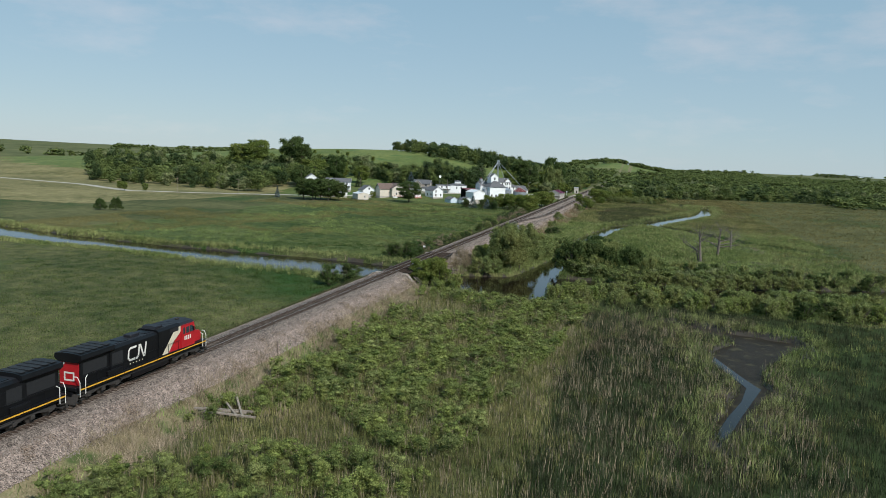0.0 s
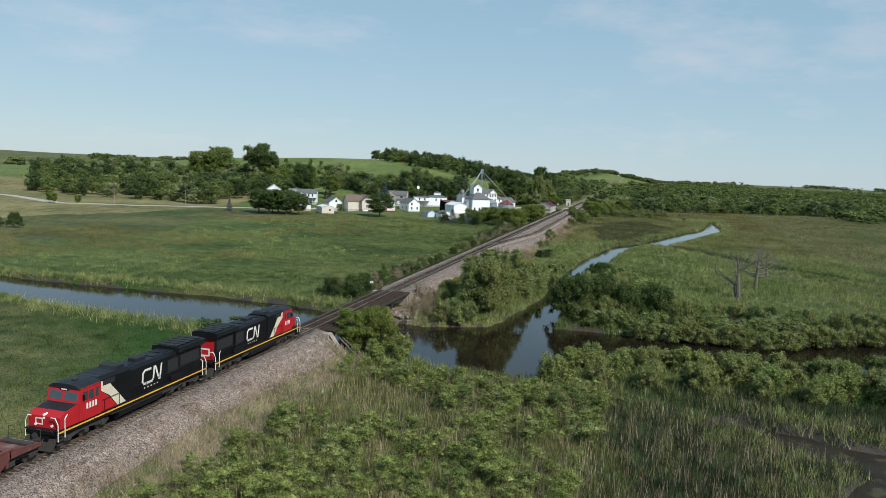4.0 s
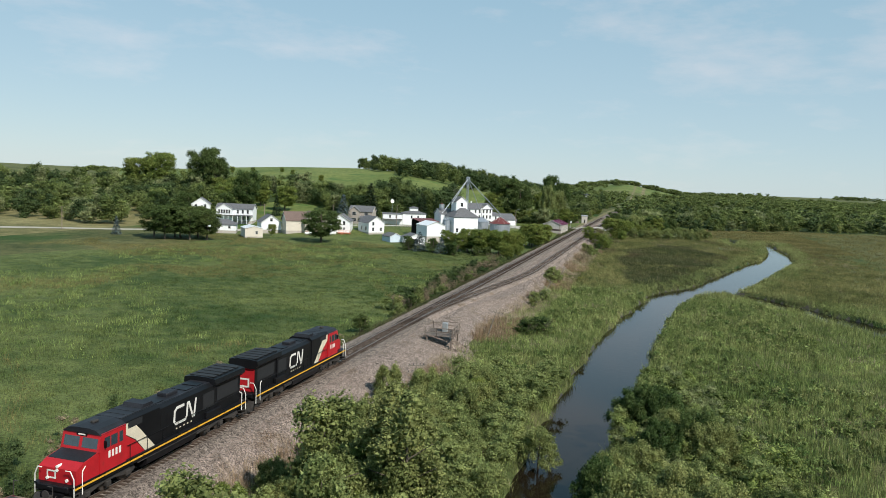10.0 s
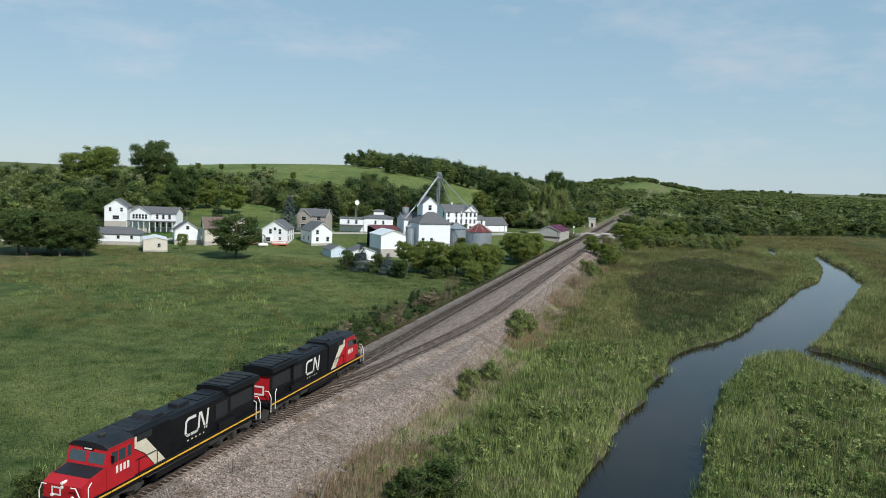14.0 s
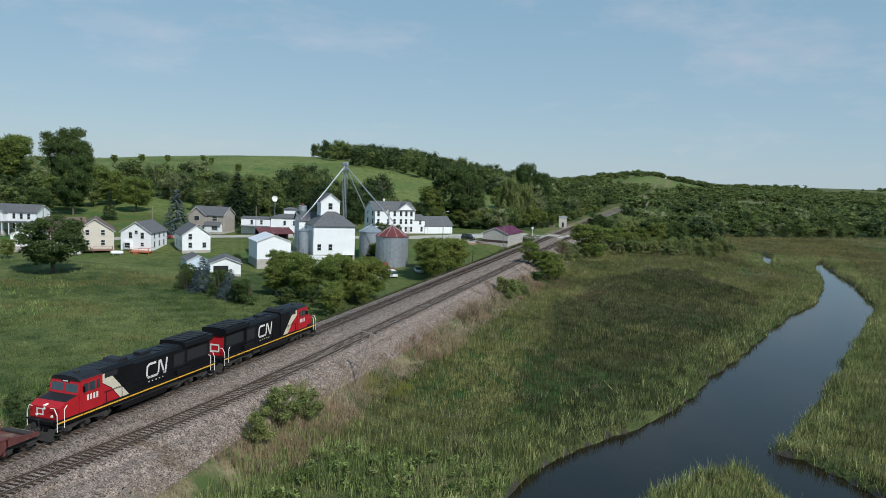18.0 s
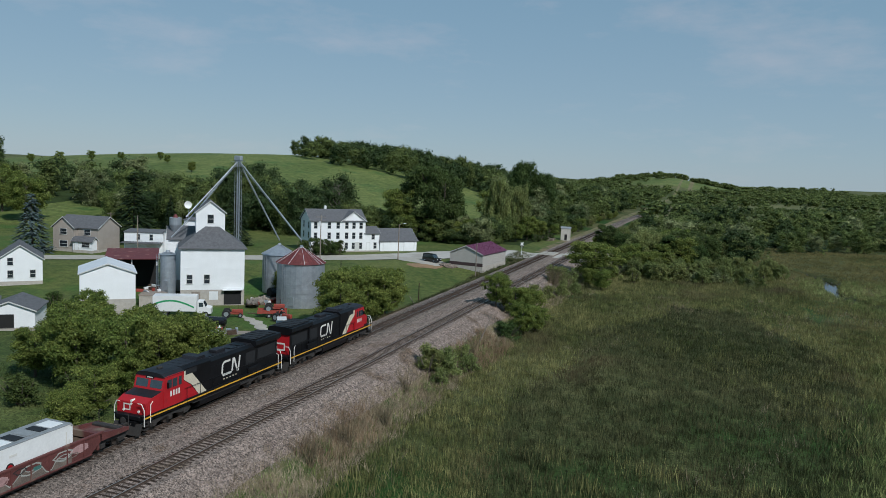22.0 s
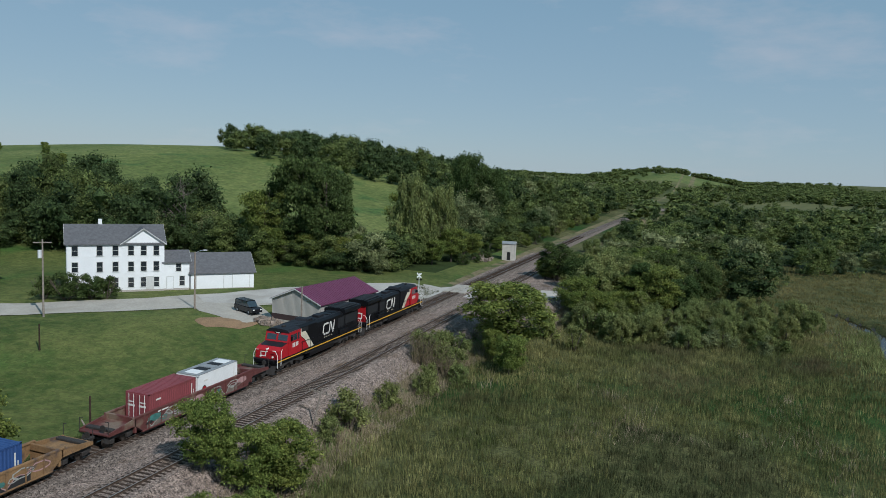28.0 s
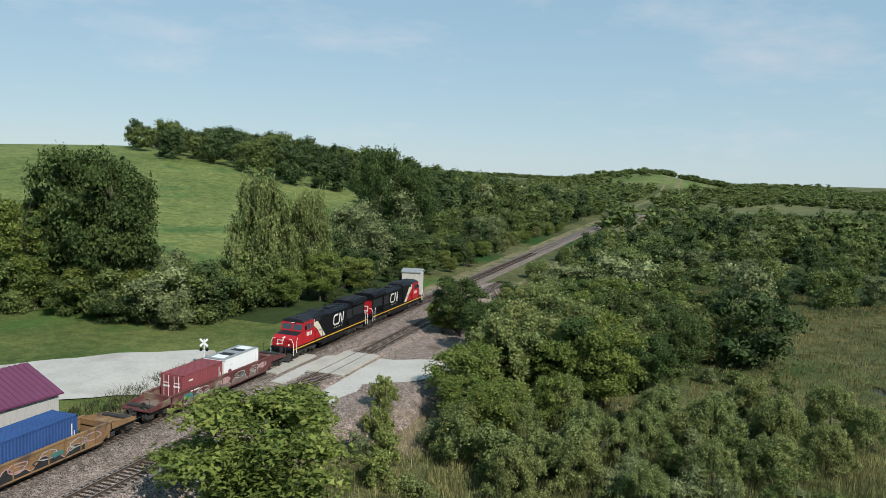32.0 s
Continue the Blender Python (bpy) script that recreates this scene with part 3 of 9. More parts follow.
def stones(name, label, n, x0, x1, y0, y1, size, seed, mats, lift=0.0):
    rnd = random.Random(seed)
    g = Geo()
    for _ in range(n):
        x, y = rnd.uniform(x0, x1), rnd.uniform(y0, y1)
        z = float(land(np.array(x), np.array(y))) + lift
        s = size * rnd.uniform(0.5, 1.4)
        m = pose(x, y, z, rnd.uniform(0, 90), rnd.uniform(0, 90), rnd.uniform(0, 90))
        vs = [(s * rnd.uniform(0.6, 1) * a, s * rnd.uniform(0.6, 1) * b, s * rnd.uniform(0.5, 0.9) * c) for a in (-0.5, 0.5) for b in (-0.5, 0.5) for c in (-0.5, 0.5)]
        g.add(vs, [(0, 1, 3, 2), (4, 6, 7, 5), (0, 4, 5, 1), (2, 3, 7, 6), (0, 2, 6, 4), (1, 5, 7, 3)], 0, m)
    tagged(part(name, g, mats), label, "rubble", kind="stuff")


stones("riprap", "pale broken stone and rubble on the river bank under the bridge", 620, -54, -43, 173.5, 190, 0.5, 3, M_RIPRAP)
stones("riprap", "broken concrete rubble at the foot of the bridge abutment", 160, -54, -46, 143, 149.5, 0.5, 5, M_RIPRAP)


def loose_stones(name, label, n, y0, y1, size, seed, mats):
    """Single stones lying on the shoulder and the bed: tetrahedra with uneven corners."""
    rng = np.random.default_rng(seed)
    y = rng.uniform(y0, y1, n)
    right = bank_right(y) + 2.4 + 3.2 * smooth(205, 240, y) * (1 - smooth(284, 312, y))
    x = -53.6 + (right + 53.6) * rng.uniform(0, 1, n)
    z = np.maximum(land(x, y), sheet_z(x, y)) + 0.10
    on_main, on_side = np.abs(x - MAIN_X) < 2.2, (np.abs(x - (MAIN_X + (SIDE_X - MAIN_X) * smooth(268, 352, y))) < 2.1) & (y > 272)
    track = on_main | on_side
    z = np.where(track, -0.49, z)
    keep = ~track | (on_side & ~on_main & (rng.uniform(size=n) < 0.35))
    x, y, z, n = x[keep], y[keep], z[keep], int(keep.sum())
    s = size * rng.uniform(0.5, 1.5, n)
    tet = np.array([(1, 1, 1), (1, -1, -1), (-1, 1, -1), (-1, -1, 1)]) * 0.5
    q = rng.normal(size=(n, 3, 3))
    q, _ = np.linalg.qr(q)
    v = np.einsum("kj,nji->nki", tet, q) * s[:, None, None] * rng.uniform(0.6, 1.3, (n, 4, 1)) + np.stack([x, y, z], 1)[:, None, :]
    f = np.arange(n)[:, None, None] * 4 + np.array([(0, 1, 2), (0, 3, 1), (0, 2, 3), (1, 3, 2)])[None]
    tagged(new(name, raw_mesh(name, v.reshape(-1, 3), f.reshape(-1, 3), mats)), label, "ballast", kind="stuff")


M_STONE = mat("crushed_stone", (0.188, 0.155, 0.134), 0.9, vary=0.3, scale=0.5, color2=(0.315, 0.266, 0.232), island=0.42, spec=0.2)
loose_stones("loose_stone", "loose crushed stone lying over the railway bank", 90000, 186, 420, 0.075, 61, M_STONE)
loose_stones("loose_stone", "loose crushed stone lying over the railway bank", 50000, 420, 600, 0.075, 62, M_STONE)
loose_stones("loose_stone", "loose crushed stone lying over the railway bank", 44000, 30, 146, 0.075, 63, M_STONE)

# ---- roads ----
def strip(name, label, pts, mats, lift=0.06, step=4.0, category="road"):
    """A sheet that follows the land along a line of (x, y, half width)."""
    line = []
    for (x0, y0, w0), (x1, y1, w1) in zip(pts, pts[1:]):
        n = max(1, int(math.hypot(x1 - x0, y1 - y0) / step))
        line += [(x0 + (x1 - x0) * k / n, y0 + (y1 - y0) * k / n, w0 + (w1 - w0) * k / n) for k in range(n)]
    line.append(pts[-1])
    g = Geo()
    for k, (x, y, w) in enumerate(line):
        a, b = line[max(0, k - 1)], line[min(len(line) - 1, k + 1)]
        dx, dy = b[0] - a[0], b[1] - a[1]
        r = math.hypot(dx, dy) or 1
        for s in (-1.0, -0.5, 0.0, 0.5, 1.0):
            ww = w + 0.25 * math.sin(k * 1.7 + s)
            px, py = x - dy / r * ww * s, y + dx / r * ww * s
            g.v.append((px, py, max(ground_at(px, py), -9) + lift + 0.05 * (1 - abs(s))))
    for k in range(len(line) - 1):
        for j in range(4):
            a = 5 * k + j
            g.f.append((a, a + 1, a + 6, a + 5))
            g.m.append(0)
    return tagged(part(name, g, mats, smooth=True), label, category, kind="structure")


def ground_at(x, y):
    return float(land(np.array(x), np.array(y)))


strip("road_village", "pale dusty asphalt village road", [(-700, 470, 3.2), (-351, 404, 3.2), (-290, 374, 3.2), (-238, 399, 3.2), (-195, 430, 3.4), (-160, 458, 3.6), (-132, 482, 3.8), (-100, 507, 4.4), (-88, 520, 4.8), (-74, 537, 6.5), (-62, 551, 7.0), (-55, 559, 5.5)], M_ROAD, 0.09)
strip("gravel_yard", "bright pale gravel forecourt at the crossing", [(-84, 527, 3), (-74, 538, 7.5), (-63, 551, 8.0), (-56, 559, 6.0)], M_GRAVEL, 0.14, 2.0)
strip("road_yard", "pale gravel yard between the garage and the shed", [(-86, 530, 3), (-76, 524, 5), (-68, 519, 3.0)], M_ROAD, 0.075)
strip("road_crossing", "pale gravel road over the railway crossing", [(-56.5, 558, 6.0), (-50, 561, 6.0), (-44, 563, 6.5), (-38, 566, 5.0), (-31, 572, 2.5)], M_GRAVEL, 0.15, 1.5)
strip("gravel_apron", "bright pale gravel apron beside the crossing", [(-41, 548, 2.0), (-42, 556, 3.6), (-43, 564, 4.0), (-45, 574, 1.5)], M_GRAVEL, 0.13, 1.5)
g = Geo().box(-52.8, -48.4, 557.5, 566.5, -0.6, -0.335, 0, 0.03).box(-46.2, -41.6, 560, 570, -0.6, -0.335, 0, 0.03)
tagged(part("crossing_panel", g, M_ROAD), "worn grey crossing surface between the rails", "level crossing", kind="structure")
M_DIRT = mat("bare_dirt", (0.24, 0.15, 0.08), 0.95, vary=0.25, scale=0.6, bump=0.4)
strip("dirt_patch", "bare brown dirt patch in the grass", [(-75.5, 515, 0.8), (-73, 515.5, 2.6), (-69.5, 517, 2.4), (-67.5, 519, 0.6)], M_DIRT, 0.05, 1.0, "dirt")

# ---- train ----
M_LOCO_WHITE = mat("white_stripe", (0.62, 0.60, 0.55), 0.5, vary=0.1, scale=1.5)
M_YELLOW_SILL = mat("yellow_sill", (0.62, 0.33, 0.03), 0.5, vary=0.15, scale=1.5)
M_TRUCK = mat("truck_grime", (0.028, 0.024, 0.021), 0.8, vary=0.35, scale=2, bump=0.3, bump_scale=10)
M_WHEEL = mat("wheel_steel", (0.09, 0.075, 0.065), 0.5, 0.6, vary=0.2, scale=3)
M_ROOFBLK = mat("hood_roof", (0.014, 0.014, 0.017), 0.55, vary=0.35, scale=0.8, spec=0.3, stain=((0.032, 0.031, 0.033), 0.8, 0.6))
M_CREAM = mat("cream_flash", (0.56, 0.50, 0.38), 0.5, vary=0.12, scale=1.5)
M_HANDRAIL = mat("white_handrail", (0.68, 0.67, 0.62), 0.5, vary=0.1, scale=3)
M_CABGLASS = mat("cab_glass", (0.03, 0.045, 0.055), 0.07, vary=0.2, scale=2, spec=0.9)
M_GRILLE = mat("grille", (0.01, 0.01, 0.011), 0.7, vary=0.3, scale=4)
M_LAMP = mat("lamp_lens", (0.75, 0.73, 0.66), 0.2, vary=0.05, scale=3)
M_WELL_MAROON = mat("well_maroon", (0.10, 0.030, 0.026), 0.65, vary=0.25, scale=0.8, bump=0.2, stain=((0.17, 0.12, 0.085), 0.5, 0.54))
M_WELL_RUST = mat("well_rust", (0.20, 0.115, 0.05), 0.75, vary=0.3, scale=0.9, bump=0.2, stain=((0.09, 0.06, 0.045), 0.7, 0.52))
M_BOX_MAROON = mat("container_maroon", (0.20, 0.045, 0.05), 0.6, vary=0.12, scale=0.7, stain=((0.15, 0.04, 0.04), 0.9, 0.6))
M_BOX_BLUE = mat("container_blue", (0.025, 0.065, 0.19), 0.55, vary=0.12, scale=0.7)
M_BOX_WHITE = mat("container_white", (0.70, 0.70, 0.68), 0.5, vary=0.06, scale=0.7)
M_GRAF_A = mat("paint_pink", (0.36, 0.22, 0.21), 0.6, vary=0.3, scale=2)
M_GRAF_B = mat("paint_grey", (0.30, 0.30, 0.27), 0.6, vary=0.3, scale=2)
M_GRAF_C = mat("paint_teal", (0.05, 0.15, 0.13), 0.6, vary=0.3, scale=2)
M_GRAF_E = mat("paint_brown", (0.14, 0.11, 0.09), 0.65, vary=0.35, scale=1.2)
M_GRAF_D = mat("paint_black", (0.02, 0.02, 0.02), 0.6, vary=0.3, scale=2)


def ring(g, pts, width, x, thick, closed=True):
    """A flat ribbon of one piece along (y, z) points, standing in the plane at x."""
    n, vs = len(pts), []
    for k in range(n):
        p, q, r = pts[k - 1] if closed or k else pts[0], pts[k], pts[(k + 1) % n] if closed or k < n - 1 else pts[-1]
        d0, d1 = Vector((q[0] - p[0], q[1] - p[1])), Vector((r[0] - q[0], r[1] - q[1]))
        d0, d1 = (d0 if d0.length > 1e-6 else d1).normalized(), (d1 if d1.length > 1e-6 else d0).normalized()
        t = (d0 + d1).normalized() if (d0 + d1).length > 1e-3 else d0
        w = width / 2 / max(0.6, t.dot(d0))
        vs += [(x, q[0] - t.y * w, q[1] + t.x * w), (x, q[0] + t.y * w, q[1] - t.x * w)]
    m = len(vs)
    vs += [(x + thick, b, c) for _, b, c in vs]
    fs = []
    for k in range(n if closed else n - 1):
        i, j = 2 * k, 2 * ((k + 1) % n)
        fs += [(i, i + 1, j + 1, j), (m + i, m + j, m + j + 1, m + i + 1), (i, j, m + j, m + i), (i + 1, m + i + 1, m + j + 1, j + 1)]
    if not closed:
        e = 2 * (n - 1)
        fs += [(0, m, m + 1, 1), (e, e + 1, m + e + 1, m + e)]
    g.add(vs, fs)


def emblem(parent, s, yc, zc, size, x):
    """White plain shapes on the hood side at s * x; s = -1 turns them to the other side."""
    line = [(-0.22, 0.46), (-0.92, 0.46), (-1.10, 0.30), (-1.10, -0.30), (-0.92, -0.46), (-0.05, -0.46), (0.10, -0.32), (0.12, 0.46), (0.26, 0.46), (0.72, -0.46), (0.86, -0.46), (0.94, 0.56)]
    g = Geo()
    ring(g, [(yc + s * size * (a + 0.10 * b), zc + size * b) for a, b in line], 0.16 * size, s * x, s * 0.012, False)
    part("emblem_shape", g, M_LOCO_WHITE, parent, "white bent ribbon shape")
    for k in range(5):
        g = Geo().box(min(s * x, s * (x + 0.012)), max(s * x, s * (x + 0.012)), yc + s * (-0.9 + 0.36 * k) * size - 0.08, yc + s * (-0.9 + 0.36 * k) * size + 0.08, zc - 0.80 * size, zc - 0.72 * size)
        part("lettering_bar", g, M_CREAM, parent, "small pale lettering bar")


def bogie(parent, yc, axles, spacing, label=""):
    """A truck with wheelsets and side frames; its parts turn with nothing."""
    t = part("truck", Geo().box(-0.55, 0.55, yc - spacing * (axles - 1) / 2 - 0.3, yc + spacing * (axles - 1) / 2 + 0.3, 0.55, 0.85, 0, 0.05), M_TRUCK, parent, label)
    half = spacing * (axles - 1) / 2
    for s in (-1, 1):
        x = s * 1.02
        g = Geo().prism([(yc - half - 0.75, 0.62), (yc - half - 0.35, 0.38), (yc - 0.5, 0.72), (yc + 0.5, 0.72), (yc + half + 0.35, 0.38), (yc + half + 0.75, 0.62), (yc + half + 0.6, 0.95), (yc - half - 0.6, 0.95)], "x", min(x, x + s * 0.16), max(x, x + s * 0.16))
        for k in range(axles):
            ya = yc - half + k * spacing
            g.box(min(x, x + s * 0.26), max(x, x + s * 0.26), ya - 0.22, ya + 0.22, 0.36, 0.72, 0, 0.04)
            g.tube((x + s * 0.05, ya + 0.5, 0.75), (x + s * 0.05, ya + 0.5, 1.15), 0.12, 0.12, 8)
        part("side_frame", g, M_TRUCK, t)
    for k in range(axles):
        ya = yc - half + k * spacing
        w = Geo()
        for s in (-1, 1):
            w.tube((s * 0.68, ya, 0.53), (s * 0.82, ya, 0.53), 0.53, 0.53, 20)
            w.tube((s * 0.66, ya, 0.53), (s * 0.69, ya, 0.53), 0.57, 0.57, 20)
        w.tube((-0.7, ya, 0.53), (0.7, ya, 0.53), 0.09, 0.09, 8)
        part("wheelset", w, M_WHEEL, t)
    return t


def handrail(parent, pts, r=0.035, m=None):
    return part("handrail", Geo().path(pts, r, 6), m or M_HANDRAIL, parent)


def locomotive(label, wide):
    """Six-axle freight diesel; the cab end is at y = 0 facing -y, rail top at z = 0, length 22.3."""
    L = 22.3
    lo = thing("locomotive", label, "locomotive", group="locomotives")
    part("frame", Geo().box(-1.45, 1.45, 0.85, L - 0.85, 1.12, 1.52, 0, 0.04).box(-0.8, 0.8, 0.6, L - 0.6, 0.8, 1.15), M_LOCO_BLACK, lo)
    part("deck", Geo().box(-1.52, 1.52, 0.8, L - 0.8, 1.52, 1.62, 0, 0.02), M_LOCO_BLACK, lo)
    for s in (-1, 1):
        k = 0
        y = 0.95
        while y < L - 1.2:
            e = min(y + 1.25, L - 0.95)
            part("sill_stripe", Geo().box(s * 1.535 - 0.012, s * 1.535 + 0.012, y, e, 1.37, 1.49), M_YELLOW_SILL, lo)
            y = e + 0.06
            k += 1
    # trucks, tank, air reservoirs
    bogie(lo, 4.35, 3, 1.95)
    bogie(lo, L - 4.35, 3, 1.95)
    part("fuel_tank", Geo().prism([(-1.45, 1.15), (-1.4, 0.55), (-1.0, 0.28), (1.0, 0.28), (1.4, 0.55), (1.45, 1.15)], "y", 8.0, 14.0), M_LOCO_BLACK, lo)
    for s in (-1, 1):
        part("air_reservoir", Geo().tube((s * 1.2, 14.2, 0.85), (s * 1.2, 15.6, 0.85), 0.2, 0.2, 10), M_TRUCK, lo)
    # nose and cab
    if wide:
        nose = Geo().prism([(1.15, 1.6), (3.2, 1.6), (3.2, 3.12), (1.75, 2.86), (1.15, 2.55)], "x", -1.45, 1.45)
    else:
        nose = Geo().prism([(1.15, 1.6), (3.2, 1.6), (3.2, 3.0), (1.6, 2.85), (1.15, 2.6)], "x", -0.95, 0.95)
    bm_nose = part("nose", nose, M_LOCO_RED, lo)
    w = 1.45 if wide else 0.95
    part("nose_top", Geo().add([(-w + 0.06, 1.85, 2.895), (w - 0.06, 1.85, 2.895), (w - 0.06, 3.18, 3.135), (-w + 0.06, 3.18, 3.135), (-w + 0.06, 1.85, 2.875), (w - 0.06, 1.85, 2.875), (w - 0.06, 3.18, 3.115), (-w + 0.06, 3.18, 3.115)], [(0, 1, 2, 3), (7, 6, 5, 4), (0, 4, 5, 1), (1, 5, 6, 2), (2, 6, 7, 3), (3, 7, 4, 0)]), M_ROOFBLK, bm_nose, "dark anti-glare nose top")
    for s in (-1, 1):
        part("ditch_light", Geo().tube((s * 0.75, 1.16, 1.85), (s * 0.75, 1.08, 1.85), 0.11, 0.11, 10), M_LAMP, bm_nose)
    for dz in (0, 0.24):
        part("headlight", Geo().tube((0.0, 1.5, 2.42 + dz), (0.0, 1.10, 2.42 + dz), 0.1, 0.1, 10), M_LAMP, bm_nose)
    if wide:
        g = Geo()
        ring(g, [(-0.75, 1.9), (-0.15, 1.9), (-0.15, 2.35), (-0.75, 2.35)], 0.1, 0, 0.01)
        g2 = Geo()
        for v, f in ((g.v, g.f),):
            g2.add([(a[1], 1.142 - a[0], a[2]) for a in v], f)
        part("emblem_shape", g2, M_LOCO_WHITE, bm_nose, "white outlined emblem shape")
    cab = part("cab", Geo().prism([(3.2, 1.6), (5.7, 1.6), (5.7, 4.25), (3.35, 4.25), (3.05, 3.1), (3.2, 3.05)], "x", -1.5, 1.5), M_LOCO_RED, lo)
    roof = Geo()
    prof = [(-1.52, 4.2), (-1.1, 4.48), (-0.5, 4.56), (0.5, 4.56), (1.1, 4.48), (1.52, 4.2)]
    roof.prism(prof, "y", 3.25, 5.75)
    part("cab_roof", roof, M_ROOFBLK, cab)
    part("horn", Geo().box(-0.15, 0.15, 4.2, 4.7, 4.56, 4.72, 0, 0.03), M_TRUCK, cab)
    for s in (-1, 1):
        ws = Geo().add([(s * 0.12, 3.13, 3.28), (s * 1.32, 3.13, 3.28), (s * 1.32, 3.30, 3.92), (s * 0.12, 3.30, 3.92), (s * 0.12, 3.09, 3.29), (s * 1.32, 3.09, 3.29), (s * 1.32, 3.26, 3.93), (s * 0.12, 3.26, 3.93)], [(0, 1, 2, 3), (7, 6, 5, 4), (0, 4, 5, 1), (1, 5, 6, 2), (2, 6, 7, 3), (3, 7, 4, 0)])
        part("windshield", ws, M_CABGLASS, cab)
        for a, b in ((3.62, 4.15), (4.25, 4.85), (5.05, 5.4)):
            part("side_window", Geo().box(s * 1.5 - 0.015, s * 1.5 + 0.015, a, b, 3.2, 3.92), M_CABGLASS, cab)
        for k in range(4):
            part("number_bar", Geo().box(s * 1.5 - 0.012, s * 1.5 + 0.012, 3.98 + k * 0.34, 4.17 + k * 0.34, 2.45, 2.92), M_LOCO_WHITE, cab, "white bar where the number is")
        part("mirror", Geo().box(s * 1.5, s * 1.72, 3.55, 3.6, 3.3, 3.75), M_LOCO_BLACK, cab)
    part("number_board", Geo().box(-0.42, 0.42, 3.28, 3.36, 3.98, 4.2), M_LOCO_BLACK, cab)
    part("number_bar", Geo().box(-0.28, 0.28, 3.265, 3.28, 4.05, 4.14), M_LOCO_WHITE, cab, "white bar where the number is")
    # hood: equipment cab, engine hood, radiator wings
    hw = 1.12
    def hood(name, y0, y1, top, wd, roofm=M_ROOFBLK, label=""):
        h = part(name, Geo().prism([(-wd, 1.6), (wd, 1.6), (wd, top - 0.22), (wd - 0.3, top), (-wd + 0.3, top), (-wd, top - 0.22)], "y", y0, y1), M_LOCO_BLACK, lo, label)
        part("roof_panel", Geo().box(-wd + 0.32, wd - 0.32, y0 + 0.1, y1 - 0.1, top - 0.01, top + 0.05, 0, 0.02), roofm, h)
        return h
    eq = hood("equipment_cab", 5.7, 9.6, 4.5, hw + 0.22)
    en = hood("engine_hood", 9.6, 17.0, 4.30, hw + 0.12)
    ra = hood("radiator_hood", 17.0, 21.0, 4.2, hw + 0.02)
    # panel seams, grilles and boxes that break up the hood
    for k in range(4):
        part("roof_seam", Geo().box(-1.0, 1.0, 6.5 + k * 0.8, 6.56 + k * 0.8, 4.53, 4.57), M_GRILLE, eq)
    part("blower_box", Geo().prism([(8.2, 4.48), (9.55, 4.48), (9.3, 4.78), (8.4, 4.78)], "x", -0.85, 0.85), M_ROOFBLK, eq)
    for s in (-1, 1):
        part("intake_grille", Geo().box(s * (hw + 0.22) - 0.02, s * (hw + 0.22) + 0.02, 6.1, 7.6, 3.75, 4.2), M_GRILLE, eq)
        part("intake_grille", Geo().box(s * (hw + 0.12) - 0.02, s * (hw + 0.12) + 0.02, 15.2, 16.8, 2.4, 3.7), M_GRILLE, en)
        part("walkway_box", Geo().box(min(s * 1.2, s * 1.48), max(s * 1.2, s * 1.48), 15.4, 17.6, 1.62, 2.15, 0, 0.03), M_LOCO_BLACK, lo)
        part("battery_box", Geo().box(min(s * 1.18, s * 1.48), max(s * 1.18, s * 1.48), 6.3, 8.9, 1.12, 1.4, 0, 0.02), M_LOCO_BLACK, lo)
        part("air_pipe", Geo().path([(s * 1.42, 7.0, 1.02), (s * 1.42, 15.8, 1.02)], 0.04, 6), M_TRUCK, lo)
    part("exhaust_box", Geo().box(-0.45, 0.45, 11.6, 13.0, 4.3, 4.64, 0, 0.06), M_ROOFBLK, en)
    for y in (10.4, 14.2, 15.6):
        part("roof_hatch", Geo().box(-0.7, 0.7, y - 0.5, y + 0.5, 4.34, 4.41, 0, 0.02), M_LOCO_BLACK, en)
    wing = part("radiator_wing", Geo().prism([(-1.15, 3.85), (-1.52, 4.2), (-1.45, 4.6), (-0.6, 4.72), (0.6, 4.72), (1.45, 4.6), (1.52, 4.2), (1.15, 3.85)], "y", 16.6, 21.2), M_LOCO_BLACK, ra)
    for k in range(5):
        part("radiator_grille", Geo().box(-1.15, 1.15, 16.85 + k * 0.85, 17.45 + k * 0.85, 4.7, 4.76, 0, 0.01), M_GRILLE, wing)
    for s in (-1, 1):
        # doors and louvres along the hood
        for k in range(9):
            y = 9.75 + k * 0.8
            part("hood_door", Geo().box(s * (hw + 0.12) - 0.015, s * (hw + 0.12) + 0.015, y, y + 0.72, 1.75, 3.6, 0, 0.01), M_LOCO_BLACK, en)
        part("louvre", Geo().box(s * (hw + 0.02) - 0.02, s * (hw + 0.02) + 0.02, 17.4, 20.6, 2.6, 3.7), M_GRILLE, ra)
        xs = s * (hw + 0.225)
        xe = s * (hw + 0.13)
        # slanting white and red flash behind the cab
        def flash(name, pts, m, lab):
            part(name, Geo().add([(xs, a, b) for a, b in pts] + [(xs + s * 0.012, a, b) for a, b in pts], [tuple(range(len(pts))), tuple(range(2 * len(pts) - 1, len(pts) - 1, -1))] + [(i, (i + 1) % len(pts), len(pts) + (i + 1) % len(pts), len(pts) + i) for i in range(len(pts))]), m, eq, lab)
        flash("red_flash", [(5.72, 1.62), (7.85, 1.62), (6.85, 2.7), (5.72, 3.45)], M_LOCO_RED, "red flash")
        flash("white_flash", [(5.72, 3.5), (6.9, 2.75), (7.9, 1.62), (9.0, 1.62), (6.7, 4.05), (5.72, 4.2)], M_CREAM, "cream-white slanting flash")
